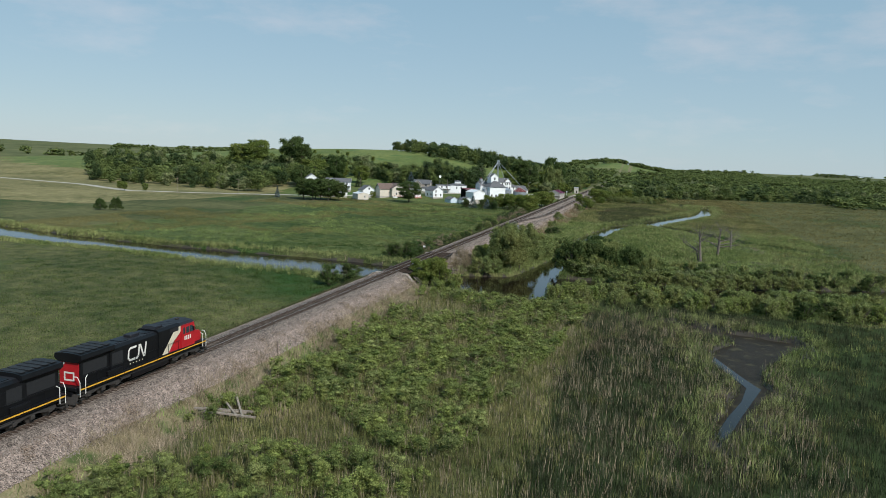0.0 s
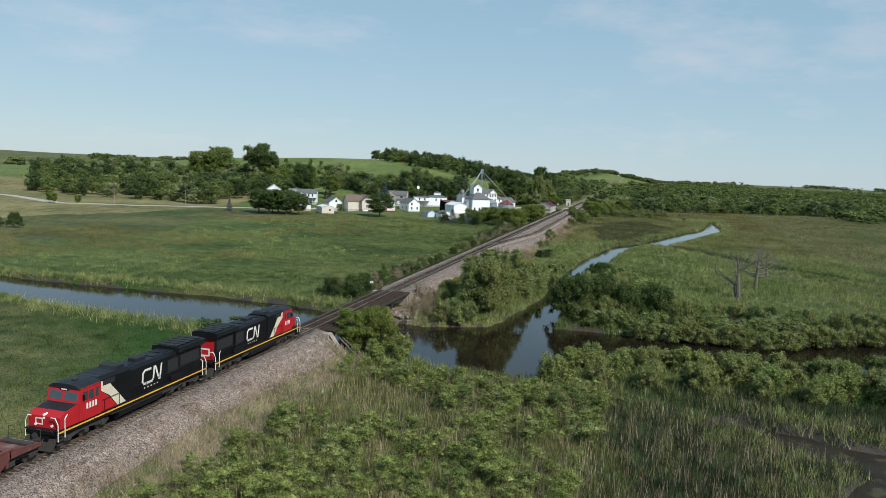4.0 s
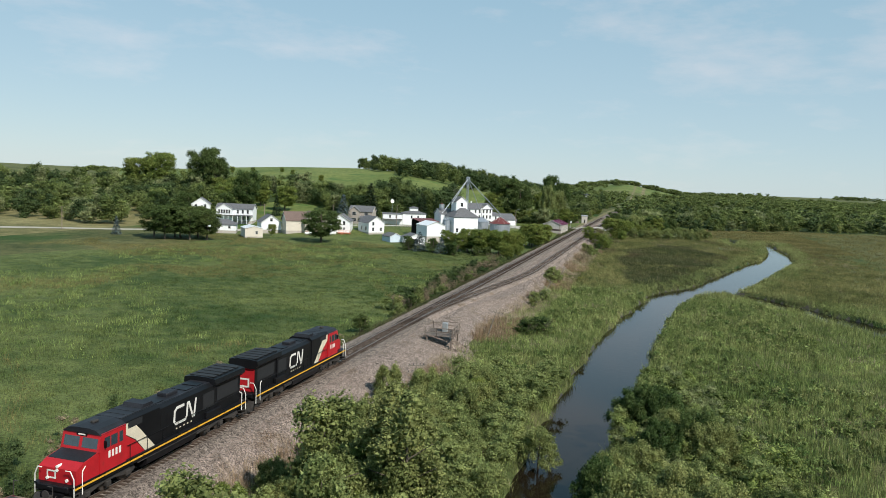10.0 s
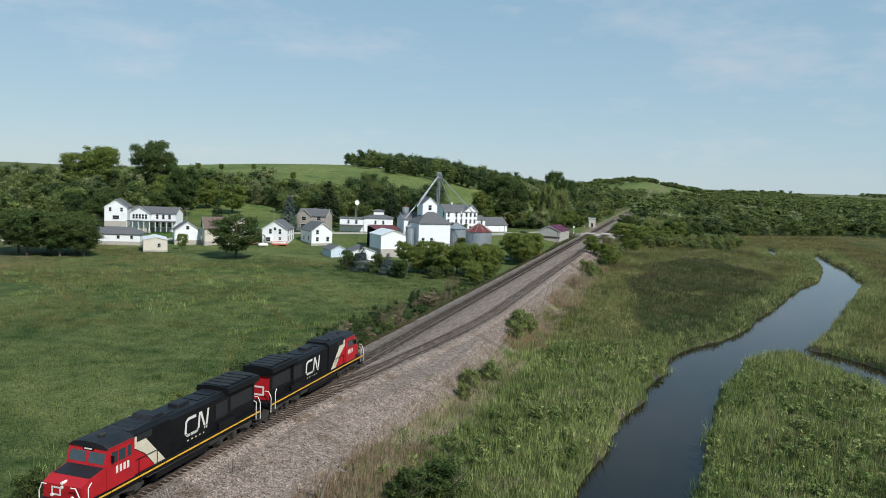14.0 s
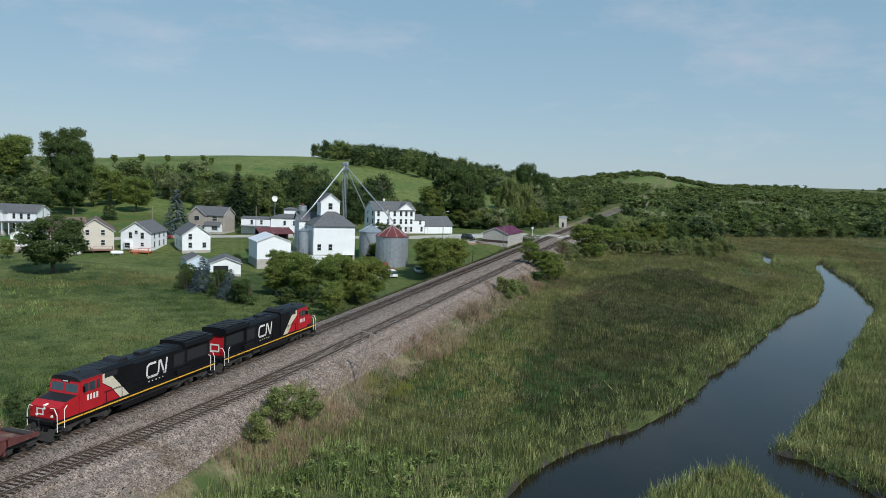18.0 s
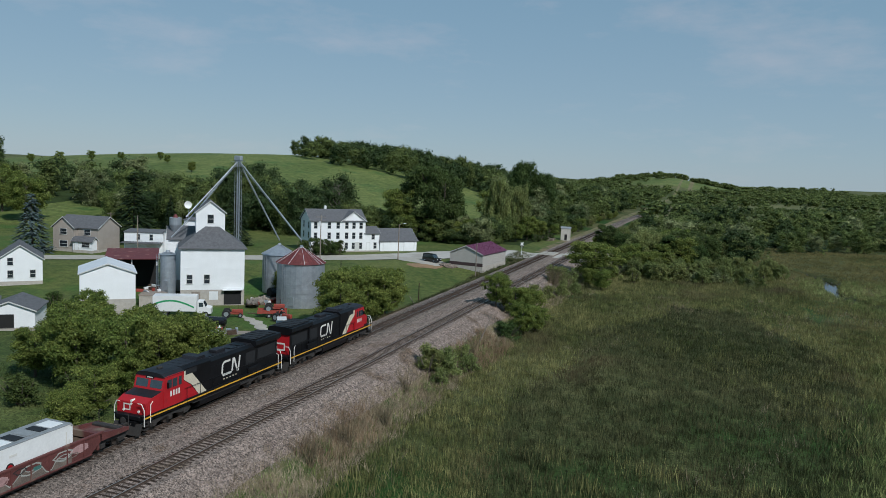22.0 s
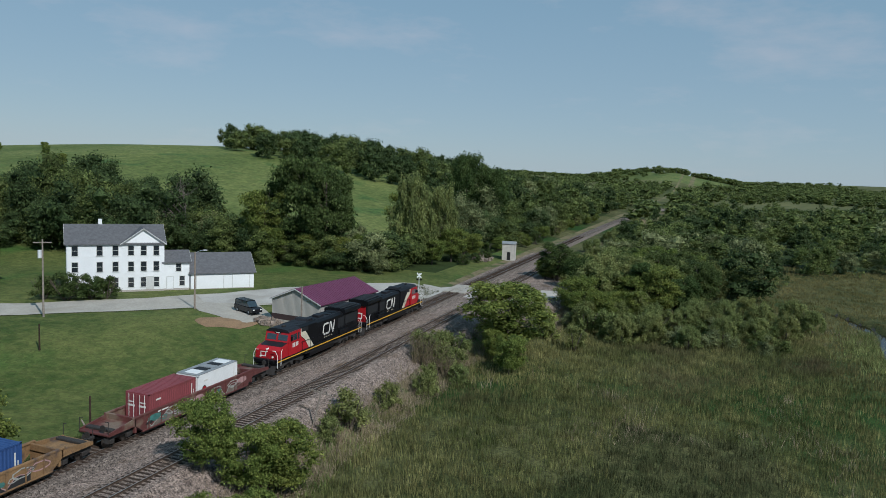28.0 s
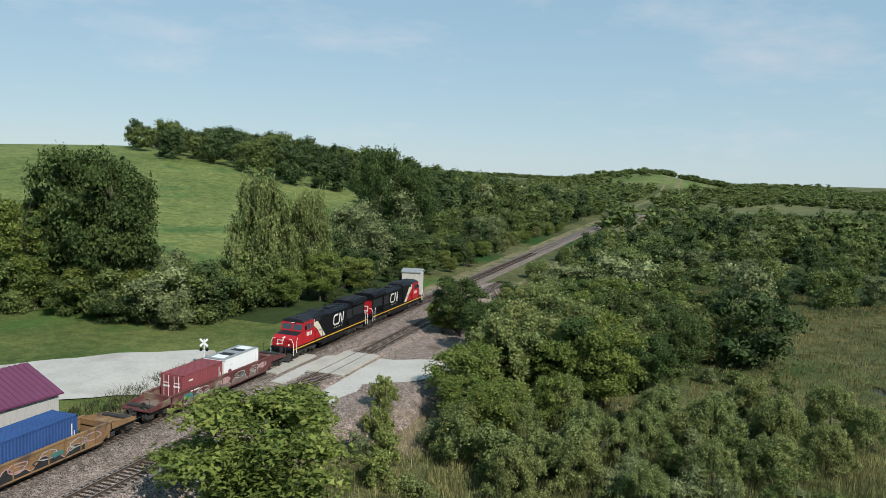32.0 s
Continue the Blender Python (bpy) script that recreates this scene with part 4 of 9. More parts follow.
        emblem(en, s, 12.9, 3.0, 1.32, hw + 0.14)
        # walkway rails
        pts = [(s * 1.46, y, 2.62) for y in np.linspace(5.9, 20.9, 6)]
        handrail(lo, pts, 0.022, M_LOCO_BLACK)
        for y in np.linspace(6.2, 20.9, 9):
            part("stanchion", Geo().tube((s * 1.46, y, 1.6), (s * 1.46, y, 2.62), 0.02, 0.02, 5), M_LOCO_BLACK, lo)
        # end steps and white corner rails
        for y0, d in ((0.85, 1), (L - 0.85, -1)):
            handrail(lo, [(s * 1.5, y0 + 0.05 * d, 0.75), (s * 1.5, y0 + 0.05 * d, 2.1), (s * 1.25, y0 + 0.02 * d, 2.62), (s * 0.9, y0, 2.62)])
            handrail(lo, [(s * 1.52, y0 + 0.75 * d, 0.9), (s * 1.52, y0 + 0.75 * d, 2.4), (s * 1.45, y0 + 1.1 * d, 2.62)])
            st = Geo()
            for k in range(4):
                st.box(s * 1.27 - 0.22, s * 1.27 + 0.22, min(y0 + 0.1 * d, y0 + 0.65 * d), max(y0 + 0.1 * d, y0 + 0.65 * d), 0.42 + k * 0.3, 0.46 + k * 0.3)
            part("step", st, M_TRUCK, lo)
    end = part("end_panel", Geo().box(-hw + 0.04, hw - 0.04, 21.0, 21.04, 1.65, 4.0, 0, 0.01), M_LOCO_RED, lo, "red end panel")
    g = Geo()
    ring(g, [(-0.5, 2.1), (0.5, 2.1), (0.5, 2.8), (-0.5, 2.8)], 0.16, 0, 0.01)
    g2 = Geo().add([(a[1], 21.045 + a[0], a[2]) for a in g.v], g.f)
    part("emblem_shape", g2, M_LOCO_WHITE, end, "white outlined emblem shape")
    for dz in (0, 0.24):
        part("headlight", Geo().tube((0.55, 21.0, 3.7 + dz), (0.55, 21.12, 3.7 + dz), 0.09, 0.09, 10), M_LAMP, end)
    for y0, d in ((0.62, 1), (L - 0.62, -1)):
        part("plow", Geo().prism([(y0, 0.15), (y0 - 0.28 * d, 0.12), (y0 + 0.1 * d, 0.95), (y0 + 0.3 * d, 0.95)], "x", -1.35, 1.35), M_TRUCK, lo)
        part("coupler", Geo().box(-0.16, 0.16, min(y0, y0 - 0.66 * d), max(y0, y0 - 0.66 * d), 0.78, 1.05, 0, 0.05), M_TRUCK, lo)
        part("anticlimber", Geo().box(-1.2, 1.2, min(y0 + 0.05 * d, y0 + 0.28 * d), max(y0 + 0.05 * d, y0 + 0.28 * d), 1.25, 1.6, 0, 0.04), M_LOCO_BLACK, lo)
        part("air_hose", Geo().path([(0.4, y0, 1.0), (0.4, y0 - 0.25 * d, 0.6), (0.3, y0 - 0.45 * d, 0.5)], 0.035, 6), M_TRUCK, lo)
    return lo


def well_car(label, sill, rust):
    """A container well car, 24 m over the couplers."""
    L = 24.0
    car = thing("well_car", label, "freight car", group="well cars")
    bogie(car, 2.3, 2, 1.78)
    bogie(car, L - 2.3, 2, 1.78)
    for s in (-1, 1):
        pts = [(3.6, 1.15), (4.6, 0.42), (L - 4.6, 0.42), (L - 3.6, 1.15), (L - 3.6, 1.72), (3.6, 1.72)]
        side_ob = part("side_sill", Geo().prism(pts, "x", min(s * 1.42, s * 1.5), max(s * 1.42, s * 1.5)), sill, car)
        part("top_chord", Geo().box(min(s * 1.34, s * 1.55), max(s * 1.34, s * 1.55), 3.4, L - 3.4, 1.68, 1.86, 0, 0.03), sill, side_ob)
        part("bottom_chord", Geo().box(min(s * 1.3, s * 1.53), max(s * 1.3, s * 1.53), 4.5, L - 4.5, 0.32, 0.46, 0, 0.03), sill, side_ob)
        k = 0
        for y in np.arange(5.2, L - 4.8, 1.5):
            part("side_post", Geo().box(min(s * 1.5, s * 1.54), max(s * 1.5, s * 1.54), y - 0.05, y + 0.05, 0.44, 1.7), sill, side_ob)
        # sprayed band of drips along the side, and bubble outlines
        rnd = random.Random(int(s) + (5 if rust else 2))
        xo = s * 1.506
        ys_ = np.linspace(5.0, L - 6.4, 46)
        edge = [(float(y), 0.98 + 0.26 * math.sin(y * 1.9 + rnd.uniform(-0.3, 0.3)) + 0.16 * math.sin(y * 4.3) + rnd.uniform(-0.06, 0.06)) for y in ys_]
        g = Geo()
        for (ya, za), (yb, zb) in zip(edge, edge[1:]):
            g.add([(xo, ya, 0.47), (xo, yb, 0.47), (xo, yb, zb), (xo, ya, za)], [(0, 1, 2, 3)])
        part("painted_band", g, M_GRAF_D if rust else M_GRAF_E, side_ob, "sprayed dark band with a dripping edge")
        g = Geo()
        ring(g, edge, 0.07, s * 1.508, s * 0.008, False)
        part("painted_line", g, M_GRAF_A if rust else M_GRAF_B, side_ob, "sprayed pale dripping outline")
        for j, (mm, yy) in enumerate(((M_GRAF_A, 18.4), (M_GRAF_B, 16.9), (M_GRAF_C, 5.9), (M_GRAF_B, 8.2), (M_GRAF_A, 11.6), (M_GRAF_B, 14.2))):
            n = 12
            out = [(yy + rnd.uniform(0.7, 1.0) * math.cos(2 * math.pi * q / n), 1.22 + 0.36 * math.sin(2 * math.pi * q / n) * rnd.uniform(0.75, 1.0)) for q in range(n)]
            g = Geo()
            if j % 2 or rust:
                ring(g, out, 0.09, s * 1.517, s * 0.006)
            else:
                g.prism(out, "x", min(s * 1.512, s * 1.522), max(s * 1.512, s * 1.522))
            part("painted_patch", g, mm, side_ob, "spray-painted patch")
        # smaller scrawls in several colours between the large outlines
        for j in range(9):
            yy, zz, rr = 5.6 + j * (L - 11.6) / 8 + rnd.uniform(-0.4, 0.4), rnd.uniform(0.78, 1.4), rnd.uniform(0.22, 0.4)
            out = [(yy + rr * rnd.uniform(0.9, 2.0) * math.cos(2 * math.pi * q / 9), zz + rr * 0.7 * math.sin(2 * math.pi * q / 9) * rnd.uniform(0.6, 1.1)) for q in range(9)]
            g = Geo()
            if j % 3:
                ring(g, out, 0.07, s * 1.524, s * 0.005)
            else:
                g.prism(out, "x", min(s * 1.524, s * 1.529), max(s * 1.524, s * 1.529))
            part("painted_scrawl", g, (M_GRAF_D, M_GRAF_C, M_GRAF_B, M_GRAF_E, M_GRAF_A)[j % 5], side_ob, "small spray-painted scrawl")
        part("lettering_bar", Geo().box(min(s * 1.5, s * 1.512), max(s * 1.5, s * 1.512), 6.3, 7.6, 1.5, 1.62), M_LOCO_WHITE, side_ob, "white lettering bars")
    part("well_floor", Geo().box(-1.4, 1.4, 4.6, L - 4.6, 0.34, 0.42), sill, car)
    for y0, d in ((0.0, 1), (L, -1)):
        plat = Geo().box(-1.45, 1.45, min(y0 + 0.7 * d, y0 + 3.9 * d), max(y0 + 0.7 * d, y0 + 3.9 * d), 1.12, 1.3, 0, 0.04)
        e = part("end_platform", plat, sill, car)
        part("bulkhead", Geo().box(-1.42, 1.42, min(y0 + 3.7 * d, y0 + 3.9 * d), max(y0 + 3.7 * d, y0 + 3.9 * d), 0.45, 1.75, 0, 0.03), sill, e)
        for s in (-1, 1):
            part("end_sill", Geo().prism([(y0 + 0.8 * d, 1.1), (y0 + 3.7 * d, 1.1), (y0 + 3.7 * d, 1.75), (y0 + 2.6 * d, 1.6), (y0 + 0.8 * d, 1.38)], "x", min(s * 1.38, s * 1.5), max(s * 1.38, s * 1.5)), sill, e)
            part("grab_iron", Geo().path([(s * 1.46, y0 + 0.8 * d, 1.3), (s * 1.46, y0 + 0.8 * d, 2.3), (s * 1.1, y0 + 0.8 * d, 2.3)], 0.03, 5), M_TRUCK, e)
        part("crossbeam", Geo().box(-1.3, 1.3, min(y0 + 1.2 * d, y0 + 1.7 * d), max(y0 + 1.2 * d, y0 + 1.7 * d), 1.3, 1.5, 0, 0.04), M_TRUCK, e)
        part("brake_wheel", Geo().tube((0.9, y0 + 0.75 * d, 1.75), (0.9, y0 + 0.8 * d, 1.75), 0.26, 0.26, 12), M_TRUCK, e)
        part("coupler", Geo().box(-0.15, 0.15, min(y0 - 0.02, y0 + 0.75 * d), max(y0 + 0.02, y0 + 0.75 * d), 0.78, 1.05, 0, 0.05), M_TRUCK, e)
    return car


def container(name, label, length, m, height=2.75, plain=False):
    """A shipping container with corrugated sides, posts, doors at the low-y end; base at z = 0."""
    ob = thing(name, label, "container")
    W, H, L = 1.22, height, length
    part("body", Geo().box(-W + 0.05, W - 0.05, 0.05, L - 0.05, 0.05, H - 0.03), m, ob)
    for s in (-1, 1):
        g = Geo()
        y = 0.2
        if plain:
            g.box(min(s * (W - 0.05), s * (W - 0.01)), max(s * (W - 0.05), s * (W - 0.01)), 0.15, L - 0.15, 0.16, H - 0.12)
            y = L
        while y < L - 0.25:
            g.prism([(y, 0), (y + 0.05, 0.035), (y + 0.14, 0.035), (y + 0.19, 0)], "z", 0.18, H - 0.15, pose_m=Matrix(((0, s, 0, s * (W - 0.05)), (1, 0, 0, 0), (0, 0, 1, 0), (0, 0, 0, 1))))
            y += 0.28
        corr = part("side_panel" if plain else "corrugation", g, m, ob)
        part("side_rail", Geo().box(min(s * W, s * (W - 0.08)), max(s * W, s * (W - 0.08)), 0, L, 0, 0.16).box(min(s * W, s * (W - 0.08)), max(s * W, s * (W - 0.08)), 0, L, H - 0.12, H), m, ob)
        for y in (0.0, L - 0.15):
            part("corner_post", Geo().box(min(s * W, s * (W - 0.15)), max(s * W, s * (W - 0.15)), y, y + 0.15, 0, H + 0.01, 0, 0.01), m, ob)
    part("roof", Geo().box(-W + 0.06, W - 0.06, 0.06, L - 0.06, H - 0.05, H - 0.01), m, ob)
    g = Geo()
    for k in range(int(L / 0.3)):
        g.box(-W + 0.15, W - 0.15, 0.2 + k * 0.3, 0.32 + k * 0.3, H - 0.012, H + 0.008)
    part("roof_rib", g, m, ob)
    for s in (-1, 1):
        d = part("door", Geo().box(min(s * 0.03, s * (W - 0.12)), max(s * 0.03, s * (W - 0.12)), -0.01, 0.06, 0.15, H - 0.12, 0, 0.01), m, ob)
        for xx in (0.32, 0.82):
            part("lock_rod", Geo().tube((s * xx, -0.04, 0.12), (s * xx, -0.04, H - 0.1), 0.022, 0.022, 6), M_HANDRAIL, d)
        part("label_bar", Geo().box(min(s * 0.2, s * 0.95), max(s * 0.2, s * 0.95), -0.018, -0.008, 1.55, 1.72).box(min(s * 0.3, s * 0.9), max(s * 0.3, s * 0.9), -0.018, -0.008, 1.9, 2.0), M_LOCO_WHITE, d, "white lettering bars")
    part("label_bar", Geo().box(W, W + 0.012, L - 0.62, L - 0.52, 1.0, 2.3).box(W, W + 0.012, L - 0.38, L - 0.3, 1.0, 1.7).box(W, W + 0.012, 0.9, 1.5, 2.0, 2.15), M_LOCO_WHITE, ob, "white lettering bars")
    return ob


def power_pack(length):
    """A white container-sized unit with vents and an open roof frame."""
    ob = container("white_container", "white twenty-foot container with a vented roof", length, M_BOX_WHITE, 2.7, True)
    H, L = 2.7, length
    part("roof_frame", Geo().box(-1.2, 1.2, 0.03, L - 0.03, H + 0.01, H + 0.09, 0, 0.02), M_GREYVENT, ob, "grey roof frame")
    for k, (a, b) in enumerate(((0.4, 1.5), (1.7, 2.5), (2.7, 3.4), (3.7, 4.4), (4.6, 5.7))):
        part("roof_vent", Geo().box(-0.6, 0.75, a, b, H + 0.085, H + 0.13, 0, 0.01), (M_BOX_WHITE, M_GRILLE, M_GREYVENT, M_GRILLE, M_BOX_WHITE)[k], ob)
    part("round_mark", Geo().tube((1.22, 0.95, 1.35), (1.236, 0.95, 1.35), 0.3, 0.3, 16), M_GRAF_D, ob, "round dark mark")
    part("round_mark", Geo().tube((1.235, 0.95, 1.35), (1.243, 0.95, 1.35), 0.2, 0.2, 16), M_LOCO_RED, ob, "red centre of the round mark")
    return ob


M_GREYVENT = mat("grey_vent", (0.26, 0.27, 0.27), 0.6, 0.2, vary=0.2, scale=2)
# seconds and the y of the rear locomotive's cab corner
TRAIN = [(0, 36.2), (2, 69.6), (3.5, 93.8), (5.5, 125.9), (7, 150.5), (9, 183.3), (11, 216.2), (13, 249.3), (14.5, 274.0), (16.5, 306.2), (18, 331.2), (20, 364.5), (22, 397.8), (24, 431.0), (25.5, 455.9), (28, 497.0), (30, 530.8), (32, 564.5)]
loco_rear = locomotive("red and black diesel locomotive with a wide red nose", True)
loco_lead = locomotive("red and black diesel locomotive with a narrow nose", False)
car_a = well_car("maroon container well car with faded spray paint", M_WELL_MAROON, False)
car_b = well_car("rust-orange container well car with bold spray paint", M_WELL_RUST, True)
box_maroon = container("maroon_container", "maroon corrugated twenty-foot shipping container", 6.1, M_BOX_MAROON)
box_white = power_pack(6.1)
box_blue = container("blue_container", "blue corrugated forty-foot shipping container", 12.2, M_BOX_BLUE, 2.9)
# thing, offset along the track from the cab corner, turn, height
CONSIST = [(loco_rear, -3.2, 0, 0.0), (loco_lead, -3.2 + 44.6, 180, 0.0), (car_a, -27.2, 0, 0.0), (car_b, -51.2, 0, 0.0), (box_maroon, -21.7, 0, 0.43), (box_white, -15.3, 0, 0.43), (box_blue, -46.2, 0, 0.43)]

# ---- village ----
M_GLASS = mat("window_glass", (0.02, 0.025, 0.03), 0.08, vary=0.2, scale=2, spec=0.8)
M_TRIM = mat("window_trim", (0.5, 0.5, 0.48), 0.6, vary=0.1, scale=3)
M_CREAM = mat("cream_siding", (0.55, 0.50, 0.42), 0.7, vary=0.06, scale=0.8)
M_TAN = mat("tan_siding", (0.33, 0.29, 0.25), 0.75, vary=0.08, scale=0.8)
M_PALEBLUE = mat("pale_blue_siding", (0.50, 0.58, 0.64), 0.7, vary=0.06, scale=0.8)
M_BROWNROOF = mat("shingle_brown", (0.13, 0.09, 0.075), 0.9, vary=0.25, scale=2, bump=0.5, bump_scale=14)
M_TIN = mat("white_metal_roof", (0.66, 0.67, 0.68), 0.45, 0.1, vary=0.06, scale=0.8)
M_STONEBASE = mat("foundation", (0.37, 0.34, 0.30), 0.9, vary=0.15, scale=1.5, bump=0.3)
M_REDDECK = mat("red_cedar_deck", (0.42, 0.13, 0.06), 0.7, vary=0.15, scale=2)
M_BROWNDECK = mat("brown_deck", (0.20, 0.10, 0.07), 0.8, vary=0.2, scale=2)
M_PURPLE = mat("purple_metal_roof", (0.13, 0.035, 0.075), 0.5, 0.1, vary=0.1, scale=0.6)
M_GREYSIDE = mat("grey_metal_siding", (0.42, 0.40, 0.37), 0.6, 0.1, vary=0.06, scale=0.6)
M_DARKBAND = mat("brown_wainscot", (0.05, 0.03, 0.03), 0.6, vary=0.1, scale=1)
M_GALV = mat("galvanised_steel", (0.34, 0.37, 0.40), 0.45, 0.55, vary=0.15, scale=1.2)
M_REDROOF = mat("rusty_red_roof", (0.13, 0.03, 0.028), 0.6, 0.15, vary=0.25, scale=1.0, stain=((0.30, 0.16, 0.12), 0.8, 0.6))
# near black: the shade inside openings, put into the colour of solid faces
M_INTERIOR_SHADE = mat("interior_shade", (0.012, 0.012, 0.012), 0.9, vary=0.2, scale=1)
M_POLE = mat("weathered_pole", (0.24, 0.19, 0.15), 0.9, vary=0.2, scale=2)


WINDOW_MESH = {}


def window(parent, w, h, m):
    """A sash window: frame, sill and dark pane; m maps x along the wall, -y outwards."""
    key = (round(w, 2), round(h, 2))
    if key not in WINDOW_MESH:
        f = Geo()
        t = 0.09
        f.box(-w / 2 - t, -w / 2, -0.06, 0.02, 0, h).box(w / 2, w / 2 + t, -0.06, 0.02, 0, h)
        f.box(-w / 2 - t, w / 2 + t, -0.065, 0.02, h, h + 0.1).box(-w / 2, w / 2, -0.045, 0.02, h / 2 - 0.03, h / 2 + 0.03)
        s = Geo().box(-w / 2 - 0.14, w / 2 + 0.14, -0.12, 0.02, -0.09, 0)
        p = Geo().box(-w / 2, w / 2, -0.025, 0.01, 0, h)
        WINDOW_MESH[key] = (f.mesh("window", [M_TRIM]), s.mesh("sill", [M_TRIM]), p.mesh("pane", [M_GLASS]))
    f, s, p = WINDOW_MESH[key]
    ob = part("window", f, M_TRIM, parent, m=m)
    part("sill", s, M_TRIM, ob)
    part("pane", p, M_GLASS, ob)
    return ob


def door(parent, w, h, m, mats, name="door"):
    ob = part(name, Geo().box(-w / 2, w / 2, -0.05, 0.02, 0, h, 0, 0.01), mats, parent, m=m)
    g = Geo()
    g.box(-w / 2 - 0.1, -w / 2, -0.07, 0.02, 0, h + 0.1).box(w / 2, w / 2 + 0.1, -0.07, 0.02, 0, h + 0.1).box(-w / 2, w / 2, -0.07, 0.02, h, h + 0.1)
    part("door_frame", g, M_TRIM, ob)
    return ob


def gable_block(parent, w, d, eave, ridge, axis, wall, roof, x=0.0, y=0.0, base=0.0, over=0.35, found=0.4, hip=False, siding=True):
    """A block with its front along x at y (facing -y), depth d, gable or hip roof. axis: the ridge's direction."""
    wl = Geo()
    if axis == "y" and not hip:
        wl.prism([(x - w / 2, base + found), (x + w / 2, base + found), (x + w / 2, eave), (x, ridge - 0.08), (x - w / 2, eave)], "y", y, y + d)
    elif axis == "x" and not hip:
        wl.prism([(y, base + found), (y + d, base + found), (y + d, eave), (y + d / 2, ridge - 0.08), (y, eave)], "x", x - w / 2, x + w / 2)
    else:
        wl.box(x - w / 2, x + w / 2, y, y + d, base + found, eave)
    wall_ob = part("wall", wl, wall, parent)
    if siding and eave - base > 2:
        # lap siding: thin proud courses, front and both sides
        s = Geo()
        z = base + found + 0.02
        while z < eave - 0.15:
            s.box(x - w / 2 - 0.012, x + w / 2 + 0.012, y - 0.012, y + d + 0.012, z, z + 0.17)
            z += 0.2
        part("siding", s, wall, wall_ob)
    part("foundation", Geo().box(x - w / 2 - 0.03, x + w / 2 + 0.03, y - 0.03, y + d + 0.03, base - 1.6, base + found), M_STONEBASE, parent)
    r = Geo()
    t = 0.14
    rise = ridge - eave
    if hip:
        o = over
        vs = [(x - w / 2 - o, y - o, eave), (x + w / 2 + o, y - o, eave), (x + w / 2 + o, y + d + o, eave), (x - w / 2 - o, y + d + o, eave)]
        if w >= d:
            vs += [(x - w / 2 + d / 2, y + d / 2, ridge), (x + w / 2 - d / 2, y + d / 2, ridge)]
            fs = [(0, 1, 5, 4), (1, 2, 5), (2, 3, 4, 5), (3, 0, 4)]
        else:
            vs += [(x, y + w / 2, ridge), (x, y + d - w / 2, ridge)]
            fs = [(0, 1, 4), (1, 2, 5, 4), (2, 3, 5), (3, 0, 4, 5)]
        vs += [(a, b, eave - 0.16) for a, b, c in vs[:4]]
        fs += [(0, 6, 7, 1), (1, 7, 8, 2), (2, 8, 9, 3), (3, 9, 6, 0), (6, 9, 8, 7)]
        r.add(vs, fs)
    else:
        half = (w if axis == "y" else d) / 2
        k = rise / half
        e = eave - k * over
        sec = [(-half - over, e), (0, ridge), (half + over, e), (half + over, e + t), (0, ridge + t * 1.15), (-half - over, e + t)]
        if axis == "y":
            r.prism([(x + a, b) for a, b in sec], "y", y - over, y + d + over)
        else:
            r.prism([(y + d / 2 + a, b) for a, b in sec], "x", x - w / 2 - over, x + w / 2 + over)
    roof_ob = part("roof", r, roof, parent)
    if not hip:
        # pale barge boards along the gable edges
        if axis == "y":
            for s in (-1, 1):
                for yy in (y - over - 0.03, y + d + over):
                    part("barge_board", Geo().add([(x + s * (half + over), yy, e - 0.04), (x, yy, ridge - 0.04), (x, yy, ridge + t), (x + s * (half + over), yy, e + t)] + [(x + s * (half + over), yy + 0.03, e - 0.04), (x, yy + 0.03, ridge - 0.04), (x, yy + 0.03, ridge + t), (x + s * (half + over), yy + 0.03, e + t)], [(0, 1, 2, 3), (7, 6, 5, 4), (0, 4, 5, 1), (3, 2, 6, 7)]), M_TRIM, roof_ob)
        else:
            for s in (-1, 1):
                for xx in (x - w / 2 - over - 0.03, x + w / 2 + over):
                    ym = y + d / 2
                    part("barge_board", Geo().add([(xx, ym + s * (half + over), e - 0.04), (xx, ym, ridge - 0.04), (xx, ym, ridge + t), (xx, ym + s * (half + over), e + t)] + [(xx + 0.03, ym + s * (half + over), e - 0.04), (xx + 0.03, ym, ridge - 0.04), (xx + 0.03, ym, ridge + t), (xx + 0.03, ym + s * (half + over), e + t)], [(0, 1, 2, 3), (7, 6, 5, 4), (0, 4, 5, 1), (3, 2, 6, 7)]), M_TRIM, roof_ob)
    return wall_ob


def front(x, z, y=0.0):
    return pose(x, y, z)


def side(x, y, z, s):
    """A place on a side wall; s = 1: the wall at +x, -1: at -x."""
    return pose(x, y, z, 0, 0, 90 * s)


def house(name, label, x, y, yaw, z=-0.5, category="house"):
    return thing(name, label, category, pose(x, y, z, 0, 0, yaw))


# inn: three storeys with a cross gable
inn = house("inn", "white three-storey clapboard inn with a grey shingle roof", -99.0, 524.5, 47, -0.5)
gable_block(inn, 15.0, 9.0, 8.3, 11.0, "x", M_WHITE, M_ROOF, 0, 0)
gable_block(inn, 6.6, 4.5, 8.35, 10.75, "y", M_WHITE, M_ROOF, 4.15, -0.05)
for zz in (0.9, 3.6, 6.3):
    for xx in (-6.3, -2.6, -0.2):
        window(inn, 0.85, 1.6, front(xx, zz))
    for xx in (2.2, 4.2, 6.2):
        window(inn, 0.85, 1.6, front(xx, zz, -0.05))
    for yy in (2.0, 6.2):
        window(inn, 0.85, 1.6, side(-7.5, yy, zz, -1))
